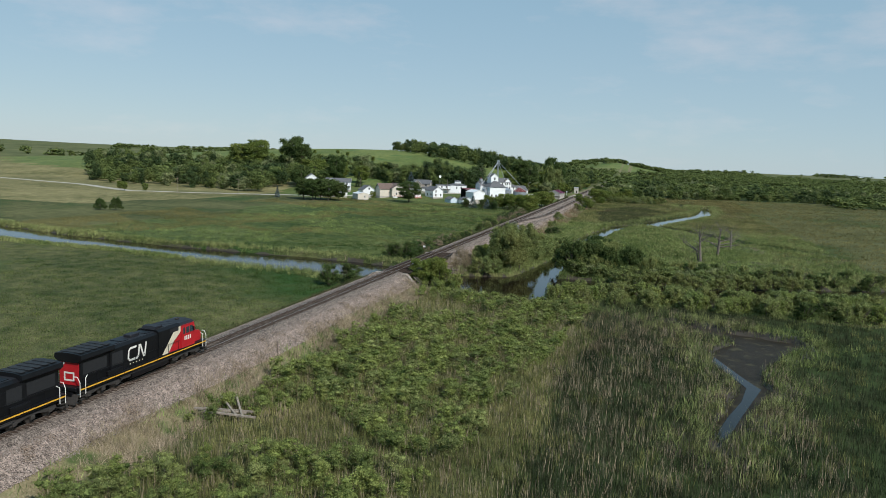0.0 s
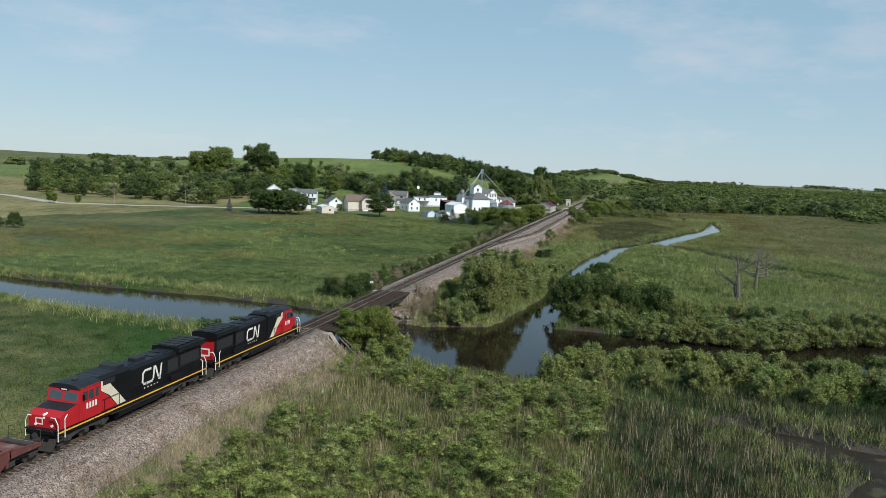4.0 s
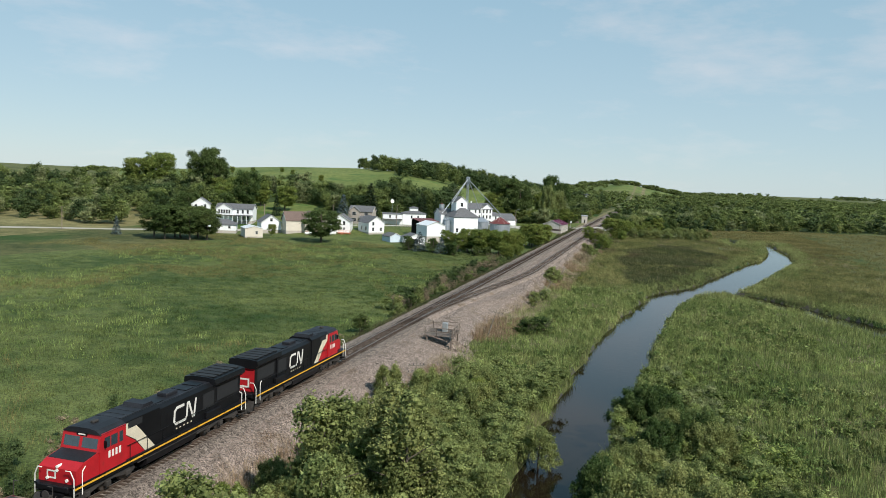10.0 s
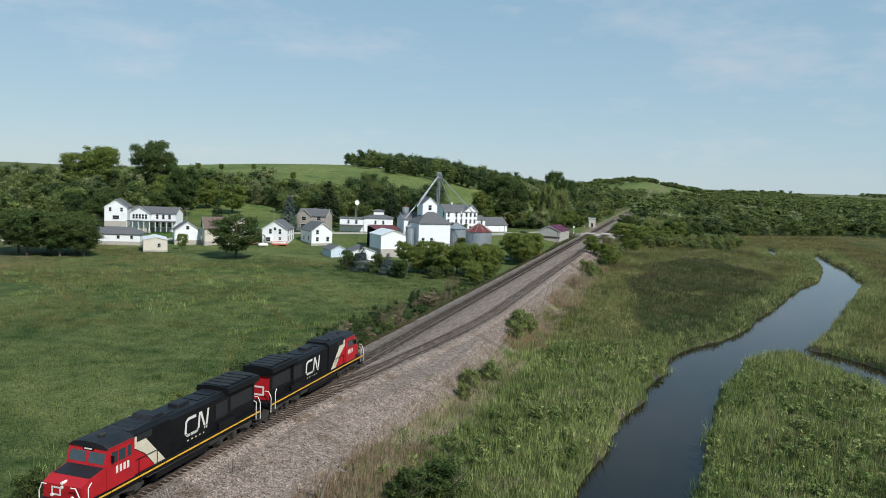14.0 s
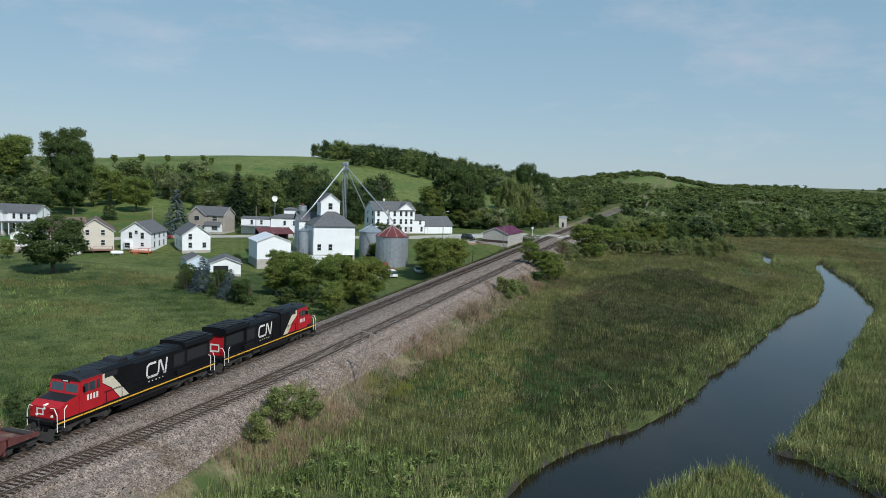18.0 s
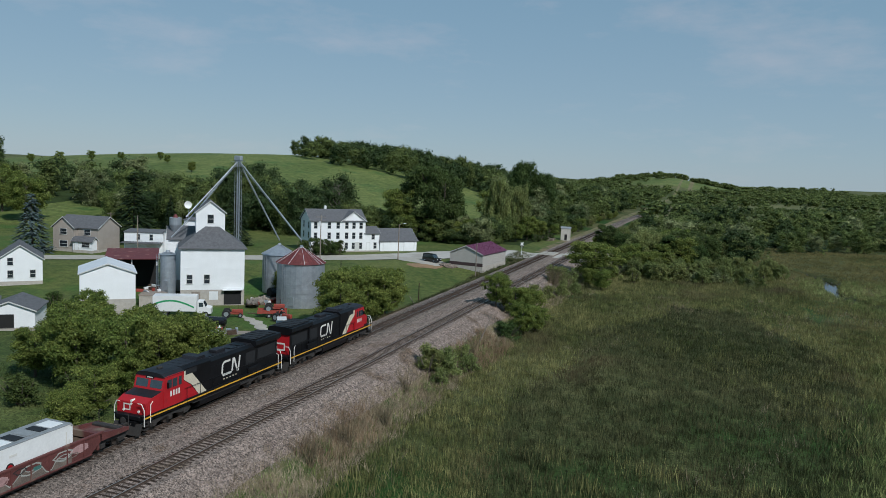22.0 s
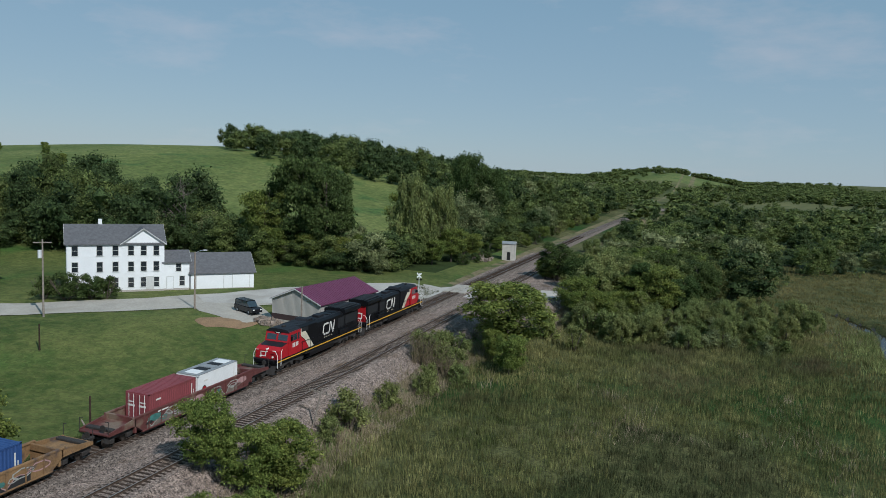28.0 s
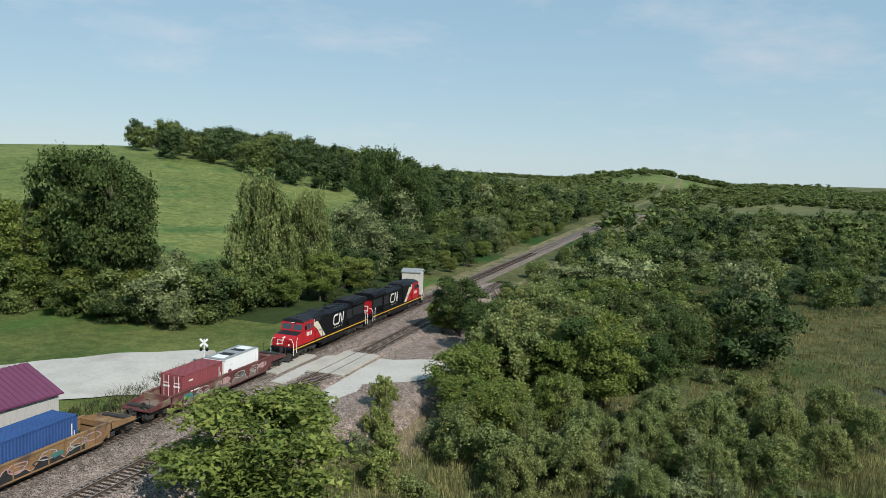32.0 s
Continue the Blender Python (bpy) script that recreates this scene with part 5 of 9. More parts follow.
door(inn, 1.1, 2.2, front(5.2, 0.4, -0.05), M_TRIM)
part("chimney", Geo().box(-2.6, -2.0, 4.4, 5.0, 10, 12.0, 0, 0.04), M_WHITE, inn, "white chimney")
wing = house("inn_wing", "white two-storey wing with a grey roof beside the inn", -92.6, 531.6, 47, -0.5)
gable_block(wing, 4.2, 6.0, 5.0, 6.6, "x", M_WHITE, M_ROOF, 0, 0)
window(wing, 0.8, 1.3, front(0.3, 3.4))
window(wing, 0.8, 1.6, front(0.9, 0.9))
door(wing, 0.95, 2.1, front(-1.1, 0.35), M_WHITE)
garage = house("garage", "long white garage with a dark grey roof", -87.4, 537.2, 47, -0.5)
gable_block(garage, 11.0, 9.0, 3.0, 5.9, "x", M_WHITE, M_ROOF, 0.2, 0, found=0.15)
for xx in (-2.0, 3.4):
    door(garage, 4.6 if xx < 0 else 3.0, 2.4, front(xx, 0.15), M_WHITE, "garage_door")

# purple-roofed shed beside the track
shed = house("storage_shed", "grey steel shed with a purple metal roof and dark base band", -62.3, 520.5, -6, -1.0)
gable_block(shed, 8.6, 15.5, 3.4, 5.2, "y", M_GREYSIDE, M_PURPLE, 0, 0, found=0.6, over=0.3, siding=False)
g = Geo()
for k in range(44):
    xx = -4.25 + k * 0.2
    g.box(xx, xx + 0.05, -0.03, 0.0, 0.62, 3.4 + (1 - abs(xx) / 4.3) * 1.6)
for k in range(76):
    g.box(4.3, 4.33, 0.1 + k * 0.2, 0.15 + k * 0.2, 0.62, 3.3)
part("rib", g, M_GREYSIDE, shed)
part("base_band", Geo().box(-4.36, 4.36, -0.045, 0.2, 0.45, 1.25), M_DARKBAND, shed, "dark brown base band")
g = Geo()
for k in range(30):
    yy = -0.2 + k * 0.53
    for s in (-1, 1):
        g.add([(0, yy, 5.36), (s * 4.6, yy, 3.41), (s * 4.6, yy + 0.05, 3.41), (0, yy + 0.05, 5.36), (0, yy, 5.41), (s * 4.6, yy, 3.46), (s * 4.6, yy + 0.05, 3.46), (0, yy + 0.05, 5.41)], [(0, 1, 5, 4), (3, 7, 6, 2), (4, 5, 6, 7)])
part("roof_seam", g, M_PURPLE, shed)

# mill
mill = house("feed_mill", "tall white feed mill with dark hip roof and cupola", -89.5, 458.7, 39, -0.8)
gable_block(mill, 10.8, 10.0, 7.5, 11.6, "x", M_WHITE, M_ROOF, 0, 0, base=-2.7, hip=True, found=2.8, over=0.45)
gable_block(mill, 5.0, 5.0, 13.6, 15.6, "y", M_WHITE, M_ROOF, -0.3, 4.2, base=7.6, found=0.0, over=0.3)
for xx in (-3.9, -1.0):
    window(mill, 0.9, 1.5, front(xx, 1.25))
window(mill, 1.0, 1.5, front(-0.3, 11.6, 4.2))
# flat panel on the foundation, its colour standing for the bay's inner shade
part("loading_door", Geo().box(1.9, 4.9, -0.04, 0.02, -2.6, -0.15), M_INTERIOR_SHADE, mill, "flat panel painted with the shade of a loading bay")
part("awning", Geo().box(1.6, 5.1, -0.9, 0.0, 0.05, 0.17, 0, 0.02), M_TIN, mill)
gable_block(mill, 6.0, 7.0, 8.2, 10.2, "x", M_WHITE, M_ROOF, -4.5, 9.0, found=0.5)

# white warehouse beside the mill
ware = house("warehouse", "white steel warehouse with a low white roof", -97.4, 442.4, 45, -2.0)
gable_block(ware, 8.2, 9.0, 5.4, 6.9, "y", M_WHITE, M_TIN, 0, 0, over=0.25, found=1.2, siding=False)
dock = house("loading_dock", "weathered concrete loading dock beside the mill", -95.5, 451.5, 32, -1.15, "dock")
part("slab", Geo().box(-3.0, 1.3, 0, 11.0, -0.25, 0.0, 0, 0.03), M_CONCRETE, dock)
part("retaining_wall", Geo().box(-2.9, 1.2, 0.1, 10.9, -3.2, -0.25), M_STONEBASE, dock)
lean = house("lean_to", "open lean-to with a rusty red metal roof", -104.0, 455.0, 40, -1.0)
part("roof", Geo().prism([(-4.5, 5.0), (4.5, 5.0), (4.5, 5.12), (-4.5, 5.12)], "y", 0, 9, pose_m=pose(0, 0, 0, 6, 0, 0)), M_REDROOF, lean)
for xx in (-4.2, 0, 4.2):
    part("post", Geo().box(xx - 0.1, xx + 0.1, 0.1, 0.3, -2.8, 5.0), M_TRIM, lean)
# back wall coloured near black for the shade under the roof
part("wall", Geo().box(-4.4, 4.4, 8.6, 8.8, -2.8, 5.6), M_INTERIOR_SHADE, lean)

# houses on the slope
c = house("house", "white gabled house on a raised stone basement", -125.5, 450.7, 49, -2.3)
gable_block(c, 7.2, 9.5, 5.0, 7.5, "y", M_WHITE, M_ROOF, 0, 0, found=0.9)
window(c, 0.85, 1.3, front(-1.6, 3.9))
for xx in (-1.6, 2.0):
    window(c, 0.85, 1.3, front(xx, 1.6))
for yy in (2.5, 6.5):
    window(c, 0.85, 1.4, side(-3.6, yy, 1.8, -1))
b2 = house("house", "white gabled house with a bay window and a red cedar deck", -138.8, 443.6, 16, -2.6)
gable_block(b2, 8.0, 10.0, 5.6, 8.2, "y", M_WHITE, M_ROOF, 0, 0, found=0.9)
for xx, zz, w_, h_ in ((-1.4, 4.0, 0.8, 1.5), (0.1, 5.2, 0.7, 0.8), (1.7, 4.0, 0.8, 1.5), (1.7, 2.1, 0.7, 0.8)):
    window(b2, w_, h_, front(xx, zz))
bay = part("bay_window", Geo().prism([(-3.1, 0), (-2.7, -0.8), (-1.1, -0.8), (-0.7, 0)], "z", 1.2, 3.2), M_WHITE, b2)
window(bay, 1.3, 1.2, front(-1.9, 1.6, -0.8))
for yy in (2.0, 5.0, 8.0):
    for zz in (1.8, 4.1):
        window(b2, 0.7, 1.4, side(4.0, yy, zz, 1))
b1 = house("house", "cream gabled house with a brown roof and a long deck", -146.8, 438.0, 42, -2.4)
gable_block(b1, 9.0, 11.0, 5.6, 8.6, "y", M_CREAM, M_BROWNROOF, 0, 0, found=0.9)
gable_block(b1, 9.0, 7.0, 5.2, 8.4, "x", M_CREAM, M_BROWNROOF, -7.0, 3.0, found=0.9)
for xx in (-1.7, 1.9):
    window(b1, 0.85, 1.2, front(xx, 4.6))
    window(b1, 0.85, 1.2, front(xx, 2.0))
for ob, x0, x1, mm in ((b2, -0.4, 4.6, M_REDDECK), (b1, -4.5, 4.2, M_BROWNDECK)):
    dk = Geo().box(x0, x1, -3.0, -0.02, 0.75, 0.9)
    deck = part("deck", dk, mm, ob, "reddish timber deck")
    for xx in (x0 + 0.1, (x0 + x1) / 2, x1 - 0.1):
        part("deck_post", Geo().box(xx - 0.07, xx + 0.07, -2.95, -2.8, -1.4, 1.85), mm, deck)
    part("deck_rail", Geo().box(x0, x1, -2.95, -2.87, 1.75, 1.85).box(x0, x1, -2.94, -2.88, 1.3, 1.36).box(x1 - 0.1, x1, -2.9, 0, 1.75, 1.85), mm, deck)
for k in range(9):
    part("stair_tread", Geo().box(0.6, 1.9, -3.3 - k * 0.28, -3.0 - k * 0.28, 0.66 - k * 0.2, 0.72 - k * 0.2), M_REDDECK, b2)
tan = house("house", "tan two-storey house with a grey shingle roof and porch", -146.5, 484.5, 8, -0.3)
gable_block(tan, 11.0, 8.0, 5.6, 8.0, "x", M_TAN, M_ROOF, 0, 0, found=0.5)
gable_block(tan, 5.6, 3.0, 5.6, 7.9, "y", M_TAN, M_ROOF, -2.7, -1.2, found=0.5)
gable_block(tan, 5.0, 1.8, 2.7, 3.5, "x", M_WHITE, M_ROOF, 2.7, -1.8, found=0.5)
window(tan, 1.7, 1.3, front(-2.7, 3.9, -1.2))
window(tan, 2.0, 1.4, front(-2.7, 1.0, -1.2))
window(tan, 1.6, 1.3, front(2.7, 3.9))
window(tan, 1.9, 1.1, front(3.6, 1.2, -1.8))
door(tan, 0.9, 2.0, front(1.2, 0.5, -1.8), M_WHITE)
store = house("feed_store", "low white flat-roofed store with a grey upper roof", -133.0, 491.0, 22, -0.5)
gable_block(store, 9.0, 9.0, 5.0, 5.4, "x", M_WHITE, M_ROOF, 0, 0, found=0.3, over=0.2)
gable_block(store, 11.0, 10.0, 5.6, 7.2, "x", M_WHITE, M_ROOF, 10.2, 0.5, hip=True, found=0.3)
gable_block(store, 4.0, 3.0, 8.2, 8.8, "x", M_WHITE, M_ROOF, 10.2, 4.0, base=6.6, found=0.0, hip=True)
part("canopy", Geo().box(-4.5, 4.5, -2.6, 0.0, 2.6, 2.85, 0, 0.04), M_ROOF, store)
for xx in (-1.2, 1.8, 9.0, 12.0):
    window(store, 0.7, 1.3, front(xx, 3.3, 0.5 if xx > 5 else 0.0))
fh = house("house", "white two-storey house with a grey roof up the slope", -216.0, 461.5, 30, 0.0)
gable_block(fh, 8.0, 10.5, 5.8, 8.6, "y", M_WHITE, M_ROOF, 0, 0, found=0.5)
for xx in (-2.0, 2.0):
    window(fh, 0.85, 1.4, front(xx, 4.2))
window(fh, 2.2, 1.3, front(0, 1.3))
eh = house("house", "white house with two-storey porches and a grey roof", -195.0, 456.0, 18, -1.2)
gable_block(eh, 16.0, 8.0, 6.0, 8.0, "x", M_WHITE, M_ROOF, 0, 0, found=0.8)
gable_block(eh, 7.0, 4.0, 6.0, 8.2, "y", M_WHITE, M_ROOF, -4.0, -2.2, found=0.8)
for xx in (-6.2, -5.1, -4.0, -2.9, -1.8):
    window(eh, 0.7, 1.5, front(xx, 4.0, -2.2))
for xx in (1.4, 3.6, 5.8):
    window(eh, 0.8, 1.5, front(xx, 4.0))
    window(eh, 0.8, 1.8, front(xx, 1.1))
porch = part("porch_roof", Geo().box(-8.0, 8.2, -4.4, -0.1, 3.1, 3.3, 0, 0.03), M_ROOF, eh)
for k in range(9):
    part("porch_post", Geo().box(-7.9 + k * 2.0, -7.7 + k * 2.0, -4.3, -4.1, -0.3, 3.1), M_WHITE, eh)
low = house("garage", "long low white garage with a grey hip roof", -183.0, 421.0, 26, -2.4)
gable_block(low, 17.0, 7.0, 2.6, 4.6, "x", M_WHITE, M_ROOF, 0, 0, hip=True, found=0.2)
for xx in (-4.5, 2.0, 6.0):
    window(low, 0.8, 1.0, front(xx, 1.1))
gg = house("house", "white gabled house with a grey roof", -165.0, 434.5, 40, -2.2)
gable_block(gg, 8.0, 9.0, 3.6, 6.4, "y", M_WHITE, M_ROOF, 0, 0, found=0.5)
window(gg, 0.9, 1.1, front(0, 4.0))
ga = house("garage", "cream steel garage with a curved pale roof", -160.5, 413.0, 40, -3.2)
gable_block(ga, 6.6, 10.0, 3.3, 4.1, "y", M_CREAM, M_TIN, 0, 0, found=0.3, over=0.15, siding=False)
window(ga, 0.8, 1.0, front(1.0, 1.3))
bs = house("shed", "small pale blue shed with a grey roof", -109.5, 429.5, 48, -3.2)
gable_block(bs, 5.0, 6.5, 2.4, 3.6, "y", M_PALEBLUE, M_ROOF, 0, 0, found=0.15, over=0.25)
ss = house("garage", "small white garage with a doorway painted dark as shade", -100.5, 427.0, 36, -3.1)
gable_block(ss, 6.6, 7.5, 2.6, 3.9, "y", M_WHITE, M_ROOF, 0, 0, found=0.15, over=0.3)
# no hole in the wall: a thin panel painted as dark as the opening
part("doorway", Geo().box(-2.6, 0.6, -0.03, 0.02, 0.0, 2.1), M_INTERIOR_SHADE, ss, "flat panel painted with the shade of an open doorway")
M_PALECONC = mat("pale_concrete", (0.45, 0.42, 0.37), 0.9, vary=0.15, scale=1.2, bump=0.2)
hut = house("concrete_hut", "small square weathered concrete hut beside the track", -55.5, 615.6, 10, -0.9, "hut")
gable_block(hut, 3.4, 3.6, 4.3, 4.75, "x", M_PALECONC, M_GREYVENT, 0, 0, found=0.1, over=0.15, siding=False)
# thin panel again, painted with the doorway's shade
part("doorway", Geo().box(-0.4, 0.5, -0.03, 0.02, 0.1, 2.2), M_INTERIOR_SHADE, hut)

# ---- plants ----
M_LEAF_OAK = mat("leaf_dark", (0.042, 0.078, 0.022), 0.6, vary=0.3, scale=0.3, color2=(0.108, 0.146, 0.044), island=0.45, obj=0.5, spec=0.12, translucent=0.35)
# woods leaf green lightened and blued, with distance haze put into the colour
M_WOODS_HAZED = mat("leaf_woods_hazed", (0.072, 0.112, 0.032), 0.6, vary=0.38, scale=0.11, color2=(0.186, 0.221, 0.070), island=0.45, spec=0.12, translucent=0.38)
M_WOODS_DARK = mat("leaf_woods_dark", (0.034, 0.066, 0.022), 0.6, vary=0.38, scale=0.11, color2=(0.092, 0.128, 0.046), island=0.45, spec=0.12, translucent=0.3)
M_WOODS_PALE = mat("leaf_woods_pale", (0.102, 0.154, 0.040), 0.6, vary=0.38, scale=0.11, color2=(0.228, 0.270, 0.088), island=0.45, spec=0.12, translucent=0.42)
M_WOODS_GREY = mat("leaf_woods_grey", (0.147, 0.186, 0.079), 0.6, vary=0.38, scale=0.11, color2=(0.307, 0.330, 0.152), island=0.45, spec=0.12, translucent=0.4)
MIXED_WOODS = [M_WOODS_HAZED, M_WOODS_DARK, M_WOODS_HAZED, M_WOODS_PALE, M_WOODS_DARK, M_WOODS_GREY]
DARK_WOODS = [M_WOODS_DARK, M_WOODS_HAZED, M_WOODS_DARK]
M_LEAF_WILLOW = mat("leaf_willow", (0.162, 0.206, 0.066), 0.6, vary=0.3, scale=0.3, color2=(0.331, 0.356, 0.132), island=0.45, obj=0.5, spec=0.12, translucent=0.48)
M_LEAF_LIGHT = mat("leaf_light", (0.160, 0.215, 0.052), 0.6, vary=0.3, scale=0.4, color2=(0.320, 0.355, 0.112), island=0.45, obj=0.5, spec=0.12, translucent=0.45)
M_NEEDLE_BLUE = mat("needle_blue", (0.055, 0.085, 0.085), 0.7, vary=0.3, scale=0.6, color2=(0.12, 0.16, 0.16), island=0.35, spec=0.2)
M_NEEDLE = mat("needle_dark", (0.014, 0.028, 0.010), 0.7, vary=0.3, scale=0.6, color2=(0.03, 0.05, 0.018), island=0.35, spec=0.2)
M_BRUSH = mat("brown_brush", (0.14, 0.11, 0.06), 0.8, vary=0.3, scale=0.5, color2=(0.22, 0.17, 0.10), island=0.4)
M_DEADWOOD = mat("dead_wood", (0.125, 0.105, 0.088), 0.95, vary=0.25, scale=2, bump=0.4)
M_REED = mat("reed", (0.043, 0.062, 0.022), 0.7, vary=0.3, scale=0.035, color2=(0.116, 0.116, 0.054), island=0.5, spec=0.12, translucent=0.22, stain=((0.105, 0.082, 0.046), 0.03, 0.57), speckle=(1.4, 0.4))
M_REED_DARK = mat("reed_dark", (0.026, 0.042, 0.019), 0.7, vary=0.3, scale=0.05, color2=(0.078, 0.086, 0.044), island=0.5, spec=0.1, translucent=0.1, stain=((0.110, 0.085, 0.055), 0.06, 0.60), speckle=(1.4, 0.4))
M_REED_MID = mat("reed_mid", (0.103, 0.132, 0.042), 0.7, vary=0.3, scale=0.05, color2=(0.258, 0.240, 0.098), island=0.5, spec=0.1, translucent=0.26, stain=((0.130, 0.110, 0.058), 0.04, 0.58), speckle=(1.4, 0.4))
M_REED_LUSH = mat("reed_lush", (0.101, 0.168, 0.044), 0.65, vary=0.34, scale=0.10, color2=(0.254, 0.299, 0.101), island=0.55, spec=0.15, translucent=0.2, speckle=(1.2, 0.45))
M_REED_GREEN = mat("reed_green", (0.147, 0.206, 0.061), 0.65, vary=0.3, scale=0.06, color2=(0.290, 0.302, 0.118), island=0.5, spec=0.15, translucent=0.25, speckle=(1.2, 0.4))
M_TAN = mat("tan_marsh_grass", (0.110, 0.110, 0.034), 0.75, vary=0.3, scale=0.05, color2=(0.215, 0.180, 0.075), island=0.45, spec=0.15)
M_STRAW = mat("straw", (0.22, 0.165, 0.105), 0.8, vary=0.3, scale=0.2, color2=(0.38, 0.31, 0.22), island=0.5, spec=0.2)
M_FIELD = mat("field_blades", (0.048, 0.090, 0.025), 0.7, vary=0.3, scale=0.03, color2=(0.150, 0.172, 0.060), island=0.5, spec=0.1, translucent=0.28, stain=((0.028, 0.060, 0.012), 0.018, 0.54), speckle=(1.6, 0.4))
M_RUSTWEED = mat("rust_weed", (0.21, 0.135, 0.080), 0.8, vary=0.3, scale=0.2, color2=(0.33, 0.235, 0.15), island=0.45, spec=0.2)
M_YELLOW = mat("yellow_bloom", (0.27, 0.245, 0.025), 0.8, vary=0.3, scale=0.3, color2=(0.15, 0.18, 0.03), island=0.4)

ICO = None


def ico():
    global ICO
    if ICO is None:
        bm = bmesh.new()
        bmesh.ops.create_icosphere(bm, subdivisions=1, radius=1.0)
        bm.verts.index_update()
        ICO = (np.array([v.co[:] for v in bm.verts]), np.array([[v.index for v in f.verts] for f in bm.faces]))
        bm.free()
    return ICO


CORE = [(0, 0, 1), (0.94, 0, 0.2), (0, 0.94, 0.2), (-0.94, 0, 0.2), (0, -0.94, 0.2), (0, 0, -0.8)]
CORE_FACES = [(0, 1, 2), (0, 2, 3), (0, 3, 4), (0, 4, 1), (5, 2, 1), (5, 3, 2), (5, 4, 3), (5, 1, 4)]


def leaf_cloud(rng, centres, radii, per, size, squash=0.85, core=0.6, droop=0.0):
    """Many small single leaves over lumpy clumps, with a small rough core in each clump."""
    V, F, n = [], [], 0
    iv, if_ = np.array(CORE), np.array(CORE_FACES)
    for c, r in zip(centres, radii):
        m = max(6, int(per * (r / np.mean(radii)) ** 2))
        d = rng.normal(size=(m, 3))
        d /= np.linalg.norm(d, axis=1)[:, None]
        d[:, 2] = np.where(d[:, 2] < -0.5, -d[:, 2] * 0.6, d[:, 2])
        rad = r * (1.25 - 0.7 * rng.uniform(0, 1, m) ** 1.5) * (1 + 0.22 * np.sin(d[:, 0] * 5 + c[0]) * np.cos(d[:, 1] * 6 + c[1]))
        p = c + d * rad[:, None] * np.array([1, 1, squash])
        nor = d + rng.normal(scale=0.8, size=(m, 3)) + np.array([0, 0, 0.3])
        nor /= np.linalg.norm(nor, axis=1)[:, None]
        a = np.cross(nor, rng.normal(size=(m, 3)))
        a /= np.linalg.norm(a, axis=1)[:, None]
        a[:, 2] -= droop
        b = np.cross(nor, a)
        s = size * rng.uniform(0.5, 1.4, m)[:, None]
        V.append(np.stack([p - b * s * 0.55 - a * s * 0.4, p + b * s * 0.55 - a * s * 0.4, p + a * s], 1).reshape(-1, 3))
        F.append(n + np.arange(m * 3).reshape(-1, 3))
        n += 3 * m
        if core > 0:
            V.append(c + iv * (r * core * rng.uniform(0.8, 1.2, len(iv)))[:, None] * np.array([1, 1, squash]))
            F.append(if_ + n)
            n += len(iv)
    return np.concatenate(V), np.concatenate(F)


def crown_shape(rng, kind, h):
    """Clump centres and radii of a crown for a plant of height h."""
    C, R = [], []
    if kind == "oak":
        for _ in range(84):
            t = rng.uniform(0.20, 0.90)
            w = 0.38 * h * math.sin(math.pi * min(1, (t - 0.12) / 0.95)) ** 0.7
            a, q = rng.uniform(0, 6.283), rng.uniform(0.25, 1.0) ** 0.6
            C.append((w * q * math.cos(a), w * q * math.sin(a), t * h))
            R.append(h * rng.uniform(0.062, 0.11))
    elif kind == "poplar":
        for _ in range(56):
            t = rng.uniform(0.15, 0.94)
            w = 0.20 * h * math.sin(math.pi * min(1, t * 0.95)) ** 0.6
            a, q = rng.uniform(0, 6.283), rng.uniform(0.2, 1.0)
            C.append((w * q * math.cos(a), w * q * math.sin(a), t * h))
            R.append(h * rng.uniform(0.045, 0.08))
    elif kind == "willow":
        for _ in range(84):
            t = rng.uniform(0.10, 0.9) ** 0.9
            w = 0.62 * h * (1 - 0.75 * t ** 2)
            a, q = rng.uniform(0, 6.283), rng.uniform(0.2, 1.0) ** 0.6
            C.append((w * q * math.cos(a), w * q * math.sin(a), t * h))
            R.append(h * rng.uniform(0.058, 0.105))
    else:
        for _ in range(34):
            t = rng.uniform(0.12, 0.82)
            w = 0.55 * h * (1 - 0.6 * t)
            a, q = rng.uniform(0, 6.283), rng.uniform(0.15, 1.0)
            C.append((w * q * math.cos(a), w * q * math.sin(a), t * h))
            R.append(h * rng.uniform(0.075, 0.135))
    return np.array(C), np.array(R)


def limbs(g, rng, h, spread, r0, n=7, levels=2, lean=0.0, start=0.25):
    """A tapered trunk with limbs that fork."""
    top = Vector((lean * h, 0, h))
    g.tube((0, 0, -0.6), top * 0.5, r0, r0 * 0.62, 8)
    g.tube(top * 0.5, top * 0.92, r0 * 0.62, r0 * 0.18, 7)
    for _ in range(n):
        t = rng.uniform(start, 0.85)
        a = rng.uniform(0, 6.283)
        p = top * t
        q = p + Vector((math.cos(a) * spread * (1.1 - t), math.sin(a) * spread * (1.1 - t), h * rng.uniform(0.10, 0.26)))
        r = r0 * 0.5 * (1.1 - t)
        g.tube(p, q, r, r * 0.45, 6)
        if levels > 1:
            for _ in range(3):
                e = q + Vector((rng.uniform(-1, 1), rng.uniform(-1, 1), rng.uniform(0.1, 1))) * spread * 0.35
                g.tube(q.lerp(p, rng.uniform(0, 0.4)), e, r * 0.42, r * 0.12, 5)
                if levels > 2:
                    for _ in range(3):
                        f = e + Vector((rng.uniform(-1, 1), rng.uniform(-1, 1), rng.uniform(-0.2, 0.8))) * spread * 0.2
                        g.tube(e, f, r * 0.13, r * 0.05, 4)


